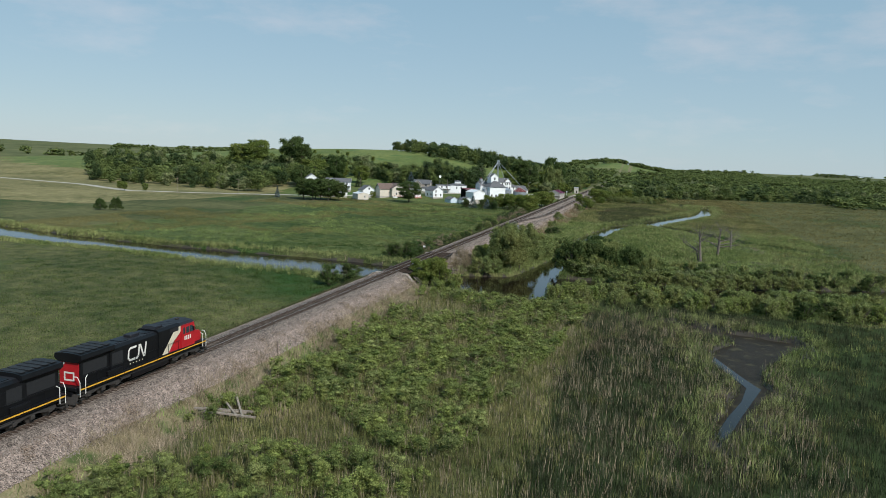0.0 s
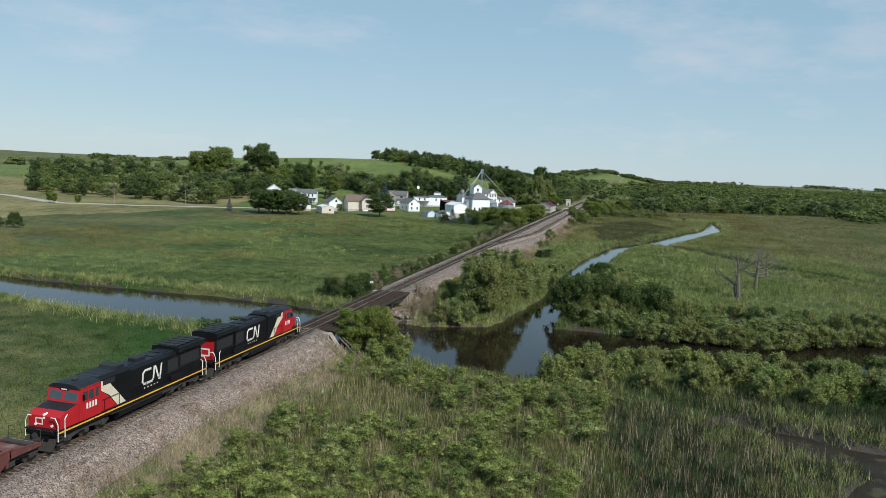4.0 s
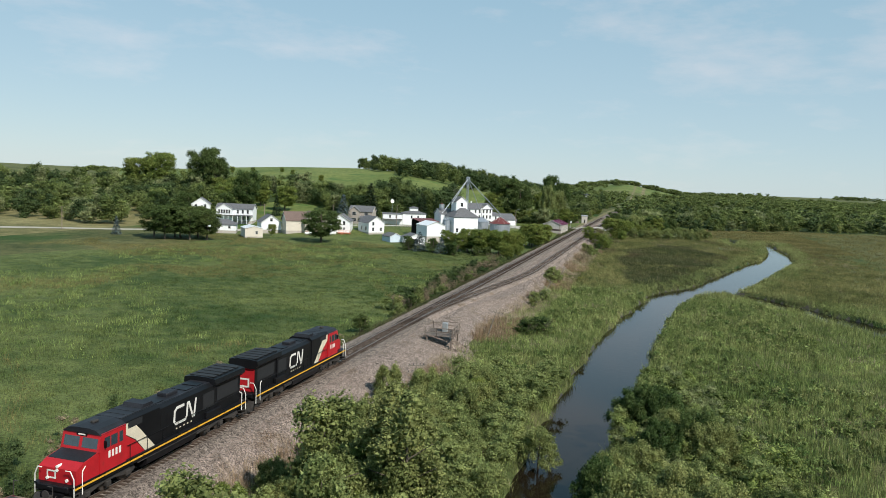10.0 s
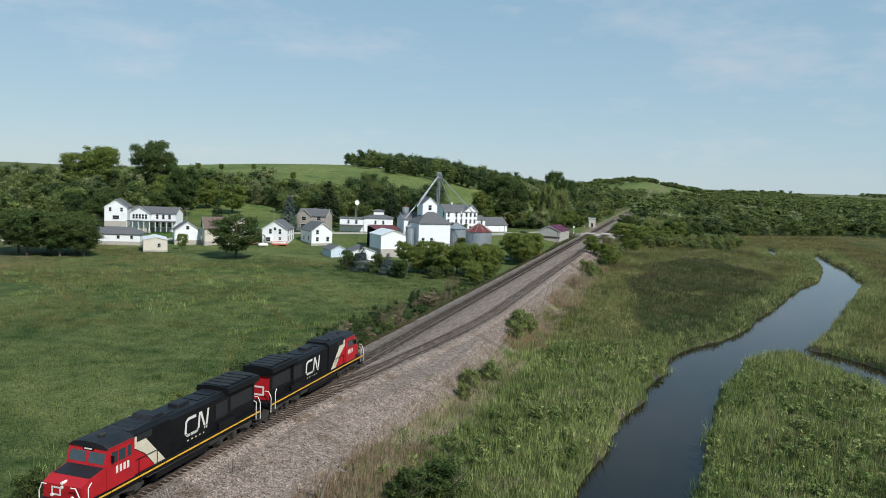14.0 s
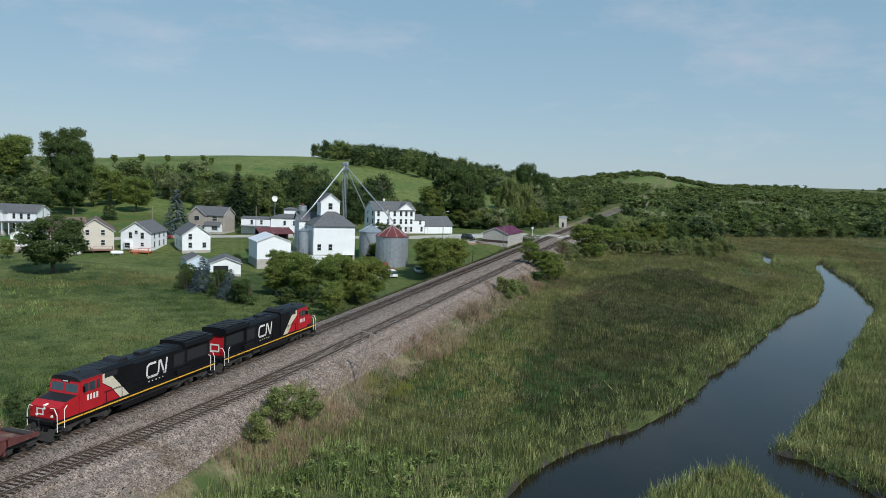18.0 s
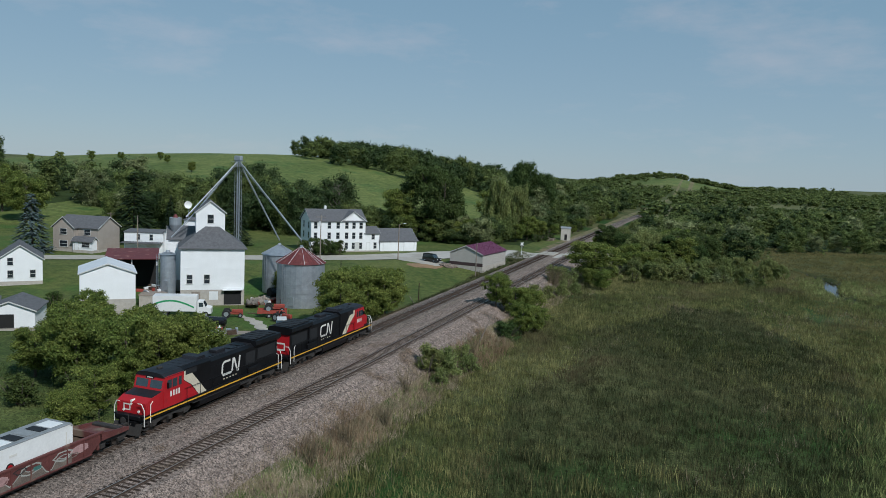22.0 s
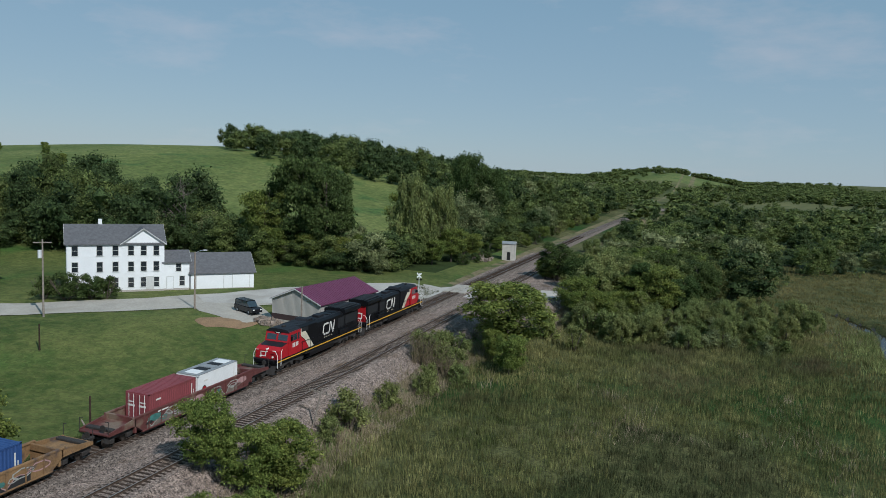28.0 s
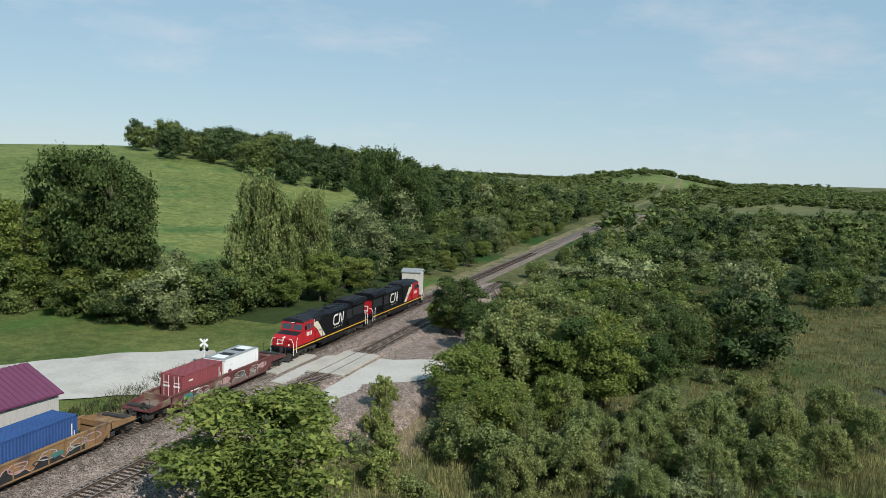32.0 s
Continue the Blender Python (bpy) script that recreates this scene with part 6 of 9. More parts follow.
KINDS = {
    # kind: clumps, height, leaves a clump, leaf size, material, trunk radius, squash
    "oak": ("oak", 12.0, 210, 0.21, M_LEAF_OAK, 0.30, 0.85),
    "maple": ("oak", 8.0, 190, 0.145, M_LEAF, 0.22, 0.85),
    "poplar": ("poplar", 9.0, 170, 0.15, M_LEAF_WILLOW, 0.16, 1.5),
    "willow": ("willow", 7.0, 180, 0.14, M_LEAF_WILLOW, 0.22, 1.5),
    "darkwillow": ("willow", 7.0, 180, 0.14, M_LEAF_OAK, 0.22, 1.4),
    "shrub": ("shrub", 2.6, 95, 0.10, M_LEAF_LIGHT, 0.05, 1.3),
    "darkshrub": ("shrub", 3.2, 120, 0.10, M_LEAF_OAK, 0.06, 0.95),
    "greyshrub": ("shrub", 3.0, 110, 0.095, M_LEAF_WILLOW, 0.06, 1.4),
}
PLANTS = {}


def make_plant(kind, variant):
    shape, h, per, size, leafm, r0, squash = KINDS[kind]
    rng = np.random.default_rng(sum(map(ord, kind)) + variant * 77)
    C, R = crown_shape(rng, shape, h)
    v, f = leaf_cloud(rng, C, R, per, size, squash, 0.62, 0.25 if "willow" in kind else 0.0)
    crown = raw_mesh("crown", v, f, leafm)
    g = Geo()
    if shape == "shrub":
        for _ in range(7):
            a, t = rng.uniform(0, 6.283), rng.uniform(0.2, 0.5)
            g.tube((0, 0, -0.4), (math.cos(a) * h * t, math.sin(a) * h * t, h * 0.75), r0, r0 * 0.3, 5)
    else:
        limbs(g, rng, h * 0.9, h * 0.32, r0, 6, 1)
    return crown, g.mesh("trunk", [M_BARK])


NAMES = {
    "oak": ("tree", "tall dark green broadleaf tree with a rounded crown", "tree"),
    "maple": ("tree", "full leafy green broadleaf tree", "tree"),
    "poplar": ("tree", "slender grey-green willow tree on the bank", "tree"),
    "willow": ("willow_tree", "wide grey-green willow tree with low branches", "tree"),
    "darkwillow": ("willow_tree", "wide dark green bushy tree over the water", "tree"),
    "shrub": ("shrub", "light yellow-green leafy marsh shrub", "shrub"),
    "darkshrub": ("shrub", "dark green rounded leafy shrub", "shrub"),
    "greyshrub": ("shrub", "grey-green willow shrub beside the marsh", "shrub"),
}
prnd = random.Random(11)
wr0 = random.Random(5)


def plant(kind, x, y, h, wide=1.0, label="", group="", z=None):
    variant = prnd.randrange(3)
    key = (kind, variant)
    if key not in PLANTS:
        PLANTS[key] = make_plant(kind, variant)
    crown, trunk = PLANTS[key]
    s = h / KINDS[kind][1]
    name, text, cat = NAMES[kind]
    ob = thing(name, label or text, cat, None, group)
    ob.matrix_basis = pose(x, y, max(ground_at(x, y), WATER) if z is None else z, 0, 0, prnd.uniform(0, 360)) @ Matrix.Diagonal((s * wide, s * wide, s, 1))
    part("trunk", trunk, M_BARK, ob)
    part("crown", crown, KINDS[kind][4], ob)
    return ob


def scatter(rng, n, x0, x1, y0, y1, test, gap):
    out = []
    tries = 0
    while len(out) < n and tries < n * 30:
        tries += 1
        x, y = rng.uniform(x0, x1), rng.uniform(y0, y1)
        if test(x, y) and all((x - a) ** 2 + (y - b) ** 2 > gap * gap for a, b in out[-250:]):
            out.append((x, y))
    return out


def row_of(kind, pts, h, jitter=0.25, wide=1.0, label="", group=""):
    for x, y in pts:
        plant(kind, x, y, h * prnd.uniform(1 - jitter, 1 + jitter), wide * prnd.uniform(0.85, 1.15), label, group)


def spruce(x, y, h, blue, z=None, wide=1.0):
    key = ("spruce", blue)
    if key not in PLANTS:
        rng = np.random.default_rng(5 + blue)
        V, F, n = [], [], 0
        for t in np.linspace(0.04, 0.97, 26):
            w = 0.24 * (1 - t) + 0.012
            for _ in range(int(10 + 60 * (1 - t))):
                a = rng.uniform(0, 6.283)
                q = w * rng.uniform(0.45, 1.1)
                c = np.array([q * math.cos(a), q * math.sin(a), t + rng.uniform(-0.02, 0.02) - 0.12 * q])
                out = np.array([math.cos(a), math.sin(a), -0.35])
                sd = np.array([-math.sin(a), math.cos(a), 0]) * 0.018
                L = 0.055 * rng.uniform(0.6, 1.3)
                V += [c - out * L * 0.5, c + sd + (0, 0, 0.006), c + out * L, c - sd + (0, 0, 0.006)]
                F += [(n, n + 1, n + 2), (n, n + 2, n + 3)]
                n += 4
        PLANTS[key] = (raw_mesh("crown", np.array(V), np.array(F), M_NEEDLE_BLUE if blue else M_NEEDLE), Geo().tube((0, 0, -0.05), (0, 0, 0.97), 0.018, 0.003, 6).mesh("trunk", [M_BARK]))
    crown, trunk = PLANTS[key]
    ob = thing("spruce", "blue-grey conical spruce tree" if blue else "dark green conical spruce tree", "tree")
    ob.matrix_basis = pose(x, y, ground_at(x, y) if z is None else z, 0, 0, prnd.uniform(0, 360)) @ Matrix.Diagonal((h * wide, h * wide, h, 1))
    part("trunk", trunk, M_BARK, ob)
    part("crown", crown, M_NEEDLE, ob)


def dead_tree(x, y, h, lean, seed, spread=0.4):
    rng = np.random.default_rng(seed)
    g = Geo()
    limbs(g, rng, h, h * spread * 1.5, h * 0.048, 13, 3, lean)
    tagged(part("dead_tree", g, M_DEADWOOD), "bare grey dead tree in the marsh", "dead tree").matrix_basis = pose(x, y, ground_at(x, y), 0, 0, rng.uniform(0, 360))


# round the pool and the bridge
row_of("poplar", [(-35, 184), (-31.5, 183.5), (-33, 189), (-30.5, 192), (-36.5, 191), (-29.8, 186.5), (-33, 199), (-36, 206), (-31, 209), (-34, 214)], 9.6, 0.12, 1.15)
row_of("greyshrub", [(-38.5, 176.6), (-36.2, 176.8), (-34, 178.8), (-37, 179.5), (-41, 186.5), (-39, 183.8), (-42, 192), (-40, 200), (-35, 180.8), (-33, 220), (-38, 222), (-29, 222), (-36, 230)], 3.0)
row_of("darkwillow", [(-17, 188.5), (-12.5, 191), (-8, 190), (-19, 195), (-12, 198), (-3, 191)], 7.4, 0.12, 0.95)
row_of("willow", [(-1, 192), (4, 190), (-18, 204), (-14, 210), (-24, 226.5), (-15, 222), (-11, 205)], 4.6, 0.2, 1.0)
row_of("maple", [(-43.5, 155.5), (-45.5, 152.5), (-41.5, 153)], 6.6, 0.1, 0.95, "leafy young tree beside the bridge abutment")
row_of("shrub", [(-38, 149.2), (-36.6, 147.5)], 4.4, 0.1, 0.8)
row_of("shrub", [(-43, 147), (-41, 149), (-39, 144), (-36, 144.5), (-42, 142)], 2.4)
row_of("darkshrub", [(-58.5, 188), (-61, 191), (-63.5, 188), (-66, 192), (-60, 196), (-57.5, 143), (-59.5, 146.5), (-62, 142)], 4.2, 0.15, 1.1)
for k in range(104):
    x = -16 + k * 0.75 + prnd.uniform(-1, 1)
    yy = 149 + 0.16 * (x + 16) + prnd.uniform(-5.0, 7.5)
    plant("greyshrub" if k % 3 else "shrub", x, yy, prnd.uniform(3.0, 4.2), 1.1, group="shrubs between pool and pond")
for k in range(30):
    x = 2 + k * 2.1 + prnd.uniform(-1, 1)
    plant("greyshrub" if k % 2 else "darkshrub", x, 191 + 0.22 * x + prnd.uniform(-2, 6), prnd.uniform(2.8, 4.2), 1.1, group="shrubs on the far river bank")
pts = scatter(wr0, 640, -43, -7, 42, 142, lambda x, y: wobble(x, y, 6, 3) > -0.55 and x < -8 - 0.10 * (140 - y) and x > -44 + 0.02 * y, 1.0)
THICKET = pts
for k in range(22):
    x = -5 + k * 2.1
    t = (x + 14) / 28 if x < 14 else (x - 14) / 31
    yy = (167 + 5 * t + 13 - 4 * t) if x < 14 else (172 + 18 * t + 9)
    plant("greyshrub", x, yy + prnd.uniform(0.5, 2.5), prnd.uniform(2.8, 4.2), 1.2, group="shrubs on the far river bank")
row_of("darkshrub", [(30, 152), (36, 156), (44, 160), (60, 165)], 4.0, 0.2, 1.2)
# beside the track, field side
row_of("greyshrub", [(-57.5, 228), (-58.5, 236), (-59, 243), (-57.8, 251), (-58.5, 286), (-60, 291), (-58, 297), (-59.5, 303)], 3.4, 0.25, 1.0)
row_of("darkshrub", [(-58, 240), (-58, 293), (-59, 270), (-60, 330)], 3.6, 0.2, 1.0)
row_of("maple", [(-60, 398), (-62.5, 404), (-59, 410), (-64, 411)], 5.0, 0.15, 1.0)
# beside the track, marsh side
row_of("greyshrub", [(-37.5, 308), (-38, 312), (-37, 318), (-38.5, 340), (-36.5, 431), (-37.5, 435), (-35, 438), (-37, 441), (-36, 505), (-37.5, 498), (-34, 512), (-38, 486)], 2.6, 0.25, 1.1)
row_of("maple", [(-34.5, 464), (-33, 467), (-38, 473), (-41, 471.5), (-36.5, 476)], 5.6, 0.15, 1.0, "leafy green bush beside the siding")
row_of("maple", [(-33, 524), (-29.5, 519)], 4.6, 0.2, 1.0)
row_of("greyshrub", [(-39, 345), (-38, 348.5), (-37, 434), (-38.5, 432), (-36, 506), (-38, 490)], 3.6, 0.15, 1.1)
row_of("darkshrub", [(-34.5, 281), (-32.5, 283.5), (-36, 461)], 2.8, 0.1, 1.7)
# village trees
row_of("maple", [(-72, 411), (-66, 412), (-78, 416), (-70, 418), (-64.5, 418), (-62.5, 413), (-60.5, 417)], 8.4, 0.1, 1.0, "full leafy green tree in the hedge before the mill")
row_of("maple", [(-58.5, 447.5), (-61, 453), (-57.5, 455), (-63, 459), (-59.5, 466), (-66, 467), (-57, 460)], 9.4, 0.1, 1.0, "leafy tree beside the grain bins")
row_of("darkshrub", [(-79, 401), (-98.6, 411.5), (-97, 409), (-81, 402.5), (-88, 407)], 5.2, 0.1, 1.0)
row_of("darkshrub", [(-72, 404), (-69, 408), (-88, 441), (-106, 440)], 3.4, 0.12, 1.1)
plant("oak", -131, 409, 12.5, 1.4, "broad dark round tree at the field's edge")
row_of("oak", [(-172, 389), (-167, 392), (-178, 392), (-174, 397), (-183, 396), (-188, 391), (-180, 386)], 11.5, 0.12, 1.1, "broad dark round tree at the field's edge")
plant("maple", -158, 422, 5.0, 0.9)
row_of("darkshrub", [(-103.5, 514), (-100.5, 515.5), (-98, 518), (-96.5, 519.5)], 4.6, 0.1, 1.15, "dense dark shrub before the inn")
row_of("maple", [(-82, 424), (-86, 428), (-90, 432), (-77, 418), (-79, 412)], 6.2, 0.1, 1.05, "full leafy green tree in the hedge before the mill")
row_of("maple", [(-84, 473), (-86, 482)], 5.5, 0.1, 0.9)
spruce(-93.5, 409.1, 6.8, 1, wide=1.7)
spruce(-84.5, 404.9, 5.6, 1, wide=1.8)
spruce(-152, 477, 13.5, 1, wide=1.35)
spruce(-151, 508, 19.0, 0, wide=1.35)
spruce(-128, 520, 15.0, 0, wide=1.3)
spruce(-159, 532, 11.0, 0)
spruce(-205, 392, 7.0, 1)
spruce(-198, 500, 11.0, 0)
def bare_shrub(x, y, h, seed):
    rng = np.random.default_rng(seed)
    g = Geo()
    for _ in range(26):
        a, t = rng.uniform(0, 6.283), rng.uniform(0.1, 0.55)
        p = Vector((math.cos(a) * h * t * 0.5, math.sin(a) * h * t * 0.5, h * 0.45))
        q = p + Vector((math.cos(a) * h * t * 0.6 + rng.normal() * 0.2, math.sin(a) * h * t * 0.6 + rng.normal() * 0.2, h * rng.uniform(0.25, 0.55)))
        g.tube((rng.normal() * 0.15, rng.normal() * 0.15, -0.3), p, 0.03, 0.02, 4)
        g.tube(p, q, 0.02, 0.006, 4)
        for _ in range(5):
            u = p.lerp(q, rng.uniform(0, 0.9))
            g.tube(u, u + Vector((rng.normal(), rng.normal(), abs(rng.normal()) + 0.3)) * 0.28 * h / 3, 0.012, 0.005, 3)
    tagged(part("bare_shrub", g, M_BRUSH), "bare brown twiggy shrub on the river bank", "shrub").matrix_basis = pose(x, y, max(ground_at(x, y), WATER))


for k, (x, y) in enumerate(((-45.5, 187.5), (-44.2, 185.8), (-43.0, 187.0), (-44.6, 189.5), (-42.4, 185.2), (-46.5, 189.0), (-37.5, 402), (-37, 408), (-36.5, 415), (-38, 424), (-37, 446), (-39, 512))):
    bare_shrub(x, y, 3.2, 300 + k)
for k, (x, y) in enumerate(((-43.5, 176.5), (-41.8, 177.2), (-44.8, 179.0), (-42.6, 179.8), (-40.6, 176.4), (-43.2, 182.0), (-45.4, 183.0))):
    bare_shrub(x, y, 3.0, 340 + k)
for k in range(16):
    bare_shrub(prnd.uniform(-63, -57.5), 300 + k * 6 + prnd.uniform(-2, 2), prnd.uniform(2.2, 3.6), 500 + k)
dead_tree(16.5, 231, 10.5, 0.12, 21, 0.45)
dead_tree(23, 252, 10.0, -0.06, 22, 0.45)
dead_tree(29, 274, 8.0, 0.05, 23, 0.4)
dead_tree(16, 232, 5.0, 0.3, 24, 0.35)
dead_tree(-124, 573, 15.0, 0.05, 25, 0.25)
row_of("darkwillow", [(-215, 259), (-209, 261)], 5.0, 0.1, 0.9, "round dark bush in the open field")
row_of("maple", [(-292, 372), (-300, 378), (-282, 377)], 5.5, 0.15, 1.0)
# willow thicket on both sides of the stream mouth
for k in range(58):
    plant("willow" if k % 4 else "maple", prnd.uniform(-42.5, -31.0), 190 + k * 0.85, prnd.uniform(3.2, 4.8), 0.85, group="willow thicket at the stream mouth")
for k in range(58):
    x = prnd.uniform(-19.0, 3)
    plant(("willow", "willow", "darkwillow")[k % 3], x, prnd.uniform(187, 197 + 40 * (x < -8)), prnd.uniform(3.6, 5.8), 0.85, group="willow thicket at the stream mouth")
# trees beside the line past the crossing
row_of("maple", [(-22, 553), (-26, 556), (-28, 562), (-18, 560)], 7.2, 0.15, 1.15)
row_of("oak", [(-37, 588), (-31, 580), (-24, 572), (-30, 596), (-16, 572), (-20, 590), (-8, 585), (-12, 600)], 9.0, 0.15, 1.15)
row_of("willow", [(-14, 548), (-8, 546), (-3, 551), (2, 556), (-11, 555), (-18, 544), (7, 561), (-5, 560), (4, 568), (12, 570)], 4.2, 0.15, 1.05)
row_of("shrub", [(-30.5, 545.5), (-32.5, 549), (-29, 541.5), (-33.5, 553)], 3.6, 0.15, 1.1)
row_of("greyshrub", [(-20.5, 547), (-17, 549.5), (-24, 549), (-14, 552)], 4.4, 0.1, 1.15)
row_of("maple", [(-32.8, 530.4)], 10.4, 0.0, 1.5, "large bright green leafy tree beside the line")
row_of("willow", [(-25, 551), (-20, 553), (-14, 555), (-9, 557), (-3, 561), (3, 566), (9, 573), (-17, 560), (-8, 564), (1, 573)], 5.4, 0.12, 0.9)
row_of("greyshrub", [(-36.5, 514.5), (-39.2, 517.5), (-37.2, 518.5), (-39.5, 513.5), (-24, 536)], 4.4, 0.15, 1.15)
for k in range(5):
    bare_shrub(-39.8 + 0.9 * k, 511.5 + 1.1 * (k % 3), 4.6 - 0.3 * k, 620 + k)
for k in range(34):
    x = prnd.uniform(-33, -4)
    if x < -29:
        x += 6
    plant(("maple", "willow", "maple", "oak")[k % 4], x, prnd.uniform(568, 616) + 0.6 * max(0, x), prnd.uniform(6.5, 10.5), 1.1, group="trees beside the line")
plant("oak", -283.6, 565.6, 29.0, 0.95, "towering dark oak standing over the woods")
plant("oak", -272, 560, 24.0, 0.85, "towering dark oak standing over the woods")
plant("maple", -314.4, 564, 26.0, 1.1, "tall rounded green tree standing over the woods")
plant("maple", -330, 566, 22.0, 1.1, "tall rounded green tree standing over the woods")
plant("oak", -216, 502, 22.5, 0.75, "tall dark tree with a narrow rounded crown")
row_of("maple", [(-236, 545), (-250, 550), (-224, 530), (-262, 552), (-205, 522), (-241, 520)], 14.0, 0.15, 1.1)
plant("oak", -95.2, 578, 25.0, 0.78, "large dark tree at the foot of the pasture")
plant("oak", -88, 576, 22.5, 0.75, "large dark tree at the foot of the pasture")
plant("maple", -102.5, 574, 17.0, 0.9, "tall leafy green tree at the foot of the pasture")
plant("willow", -75, 596, 21.0, 0.5, "tall grey-green tree beside the pasture")
plant("willow", -70.0, 603, 18.5, 0.48, "tall grey-green tree beside the pasture")
plant("maple", -80.5, 606, 18.0, 0.72, "leafy green tree beside the pasture")
plant("oak", -83.3, 663.4, 28.0, 0.56, "tall dark oak rising from the woods")
plant("oak", -76, 668, 24.0, 0.56, "tall dark oak rising from the woods")
row_of("oak", [(-232, 480), (-240, 486), (-228, 470), (-222, 492), (-252, 478)], 12.0, 0.15, 1.0)
row_of("maple", [(-73, 585), (-79, 580), (-68, 592), (-85, 576), (-66, 600), (-74, 596), (-91, 574), (-82, 590), (-99, 572), (-64, 611)], 7.5, 0.2, 1.2)


# small trees along the crest of the pasture
CREST = [(-244.5, 650.6), (-331, 676), (-318, 684), (-345, 668), (-296, 690), (-357, 660), (-280, 676)]


# brush close to both sides of the line beyond the hut
for k in range(44):
    plant(("darkshrub", "maple", "greyshrub", "maple")[k % 4], prnd.uniform(-65, -58.5), 627 + k * 4.2, prnd.uniform(2.6, 5.0), 1.2, group="brush along the line")
for k in range(44):
    plant(("maple", "greyshrub", "willow", "darkshrub")[k % 4], prnd.uniform(-40, -34), 588 + k * 4.6, prnd.uniform(3.0, 6.0), 1.2, group="brush along the line")
row_of("darkshrub", [(-60, 603), (-62, 607), (-59.5, 610), (-63, 613), (-64, 600), (-66, 606), (-61, 596)], 2.6, 0.2, 1.3)


# ---- woods, joined ----
def wood(name, label, pts, heights, leafm, seed, per=44, clumps=19, size=0.8, category="woods"):
    """Many trees in one mesh: crowns of distinct clumps set with leaves, round, tall or spreading."""
    rng = np.random.default_rng(seed)
    kinds = leafm if isinstance(leafm, list) else [leafm]
    protos = []
    for k in range(8):
        C, R = crown_shape(rng, "poplar" if k % 4 == 3 else "oak", 1.0)
        C, R = C[:clumps], R[:clumps] * (1.95 if k % 4 == 3 else 1.7)
        C[:, 2] += 0.05 * rng.normal(size=len(C))
        protos.append(leaf_cloud(rng, C, R, per, 0.062 * size, 0.95, 0.72))
    V, F, K, n = [], [], [], 0
    for (x, y), h in zip(pts, heights):
        v, f = protos[rng.integers(8)]
        a = rng.uniform(0, 6.283)
        c, s = math.cos(a), math.sin(a)
        w = h ** 0.75 * 1.85 * rng.uniform(0.8, 1.2) if h > 6 else h * rng.uniform(0.85, 1.3)
        q = np.stack([(v[:, 0] * c - v[:, 1] * s) * w, (v[:, 0] * s + v[:, 1] * c) * w, v[:, 2] * h], 1)
        V.append(q + np.array([x, y, ground_at(x, y) - 0.12 * h]))
        F.append(f + n)
        K.append(np.full(len(f), rng.integers(len(kinds)), np.int32))
        n += len(v)
    me = raw_mesh(name, np.concatenate(V), np.concatenate(F), kinds[0])
    for m in kinds[1:]:
        me.materials.append(m)
    me.polygons.foreach_set("material_index", np.concatenate(K))
    return tagged(new(name, me), label, category, kind="stuff")


def mixed(n, lo, hi):
    """Heights: most middling, some standing well above the rest."""
    return [lo + (hi - lo) * wr.random() ** 1.6 for _ in range(n)]


wr = random.Random(77)
pts = scatter(wr, 60, -64.5, -57.3, 194, 262, lambda x, y: y < 245 or x > -61, 1.6)
pts += scatter(wr, 90, -64.5, -57.3, 292, 402, lambda x, y: wobble(x, y, 8, 2) > -0.4, 1.5)
wood("scrub", "tangled grey-green scrub along the field side of the line", pts, [wr.uniform(1.4, 3.4) for _ in pts], [M_WOODS_DARK, M_WOODS_HAZED, M_WOODS_DARK, M_BRUSH], 61, 120, 16, 0.5, "shrubs")
pts = scatter(wr, 70, -38, 6, 545, 592, lambda x, y: y > 545 + 0.3 * max(0, x) and (x > -29 or y < 552), 2.2)
wood("brush", "grey-green willow brush beside the line", pts, [wr.uniform(2.2, 3.8) for _ in pts], [M_WOODS_GREY, M_WOODS_HAZED, M_WOODS_GREY], 62, 150, 18, 0.42, "shrubs")
pts = []
for k in range(90):
    x = -17 + 62 * k / 90
    y = 168.0
    while float(shore(x, y)) < 0.5:
        y += 0.4
    pts.append((x + wr.uniform(-0.5, 0.5), y + wr.uniform(-0.1, 2.2)))
wood("river_brush", "grey-green willow brush hanging over the river bank", pts, [wr.uniform(2.4, 4.2) for _ in pts], [M_WOODS_GREY, M_WOODS_HAZED, M_LEAF_WILLOW], 63, 150, 18, 0.42, "shrubs")
pts = scatter(wr, 170, -42, -24, 203, 249, lambda x, y: shore(x, y) > 0.6 and x < -24 and x > float(bank_right(np.array(y))) + 7.2 + 0.06 * (y - 203), 1.5)
herbs = scatter(wr, 1500, -39, 12, 196, 345, lambda x, y: shore(x, y) > 0.4 and x > float(bank_right(np.array(y))) + 8.5 and wobble(x, y, 7, 5) > -0.35, 0.9)
wood("marsh_herbs", "low leafy green herbs in hummocks among the reeds", herbs, [wr.uniform(0.7, 1.5) for _ in herbs], [M_REED_LUSH, M_REED_GREEN, M_WOODS_PALE, M_REED_LUSH], 64, 34, 7, 1.5, "herbs")
wood("willow_thicket", "dense grey-green willow thicket between the bank and the stream", pts, [wr.uniform(2.4, 4.0) for _ in pts], M_LEAF_WILLOW, 51, 80, 18, 0.55, "shrubs")
pts = scatter(wr, 190, -21, 4, 200, 256, lambda x, y: shore(x, y) > 0.6 and x > -21 and x < 2 - 0.24 * (y - 200) + 2 * wr.random(), 1.6)
wood("willow_thicket", "dense green willow thicket along the stream", pts, [wr.uniform(1.8, 3.8) for _ in pts], [M_WOODS_GREY, M_LEAF_LIGHT, M_WOODS_HAZED, M_LEAF_WILLOW], 52, 110, 18, 0.45, "shrubs")
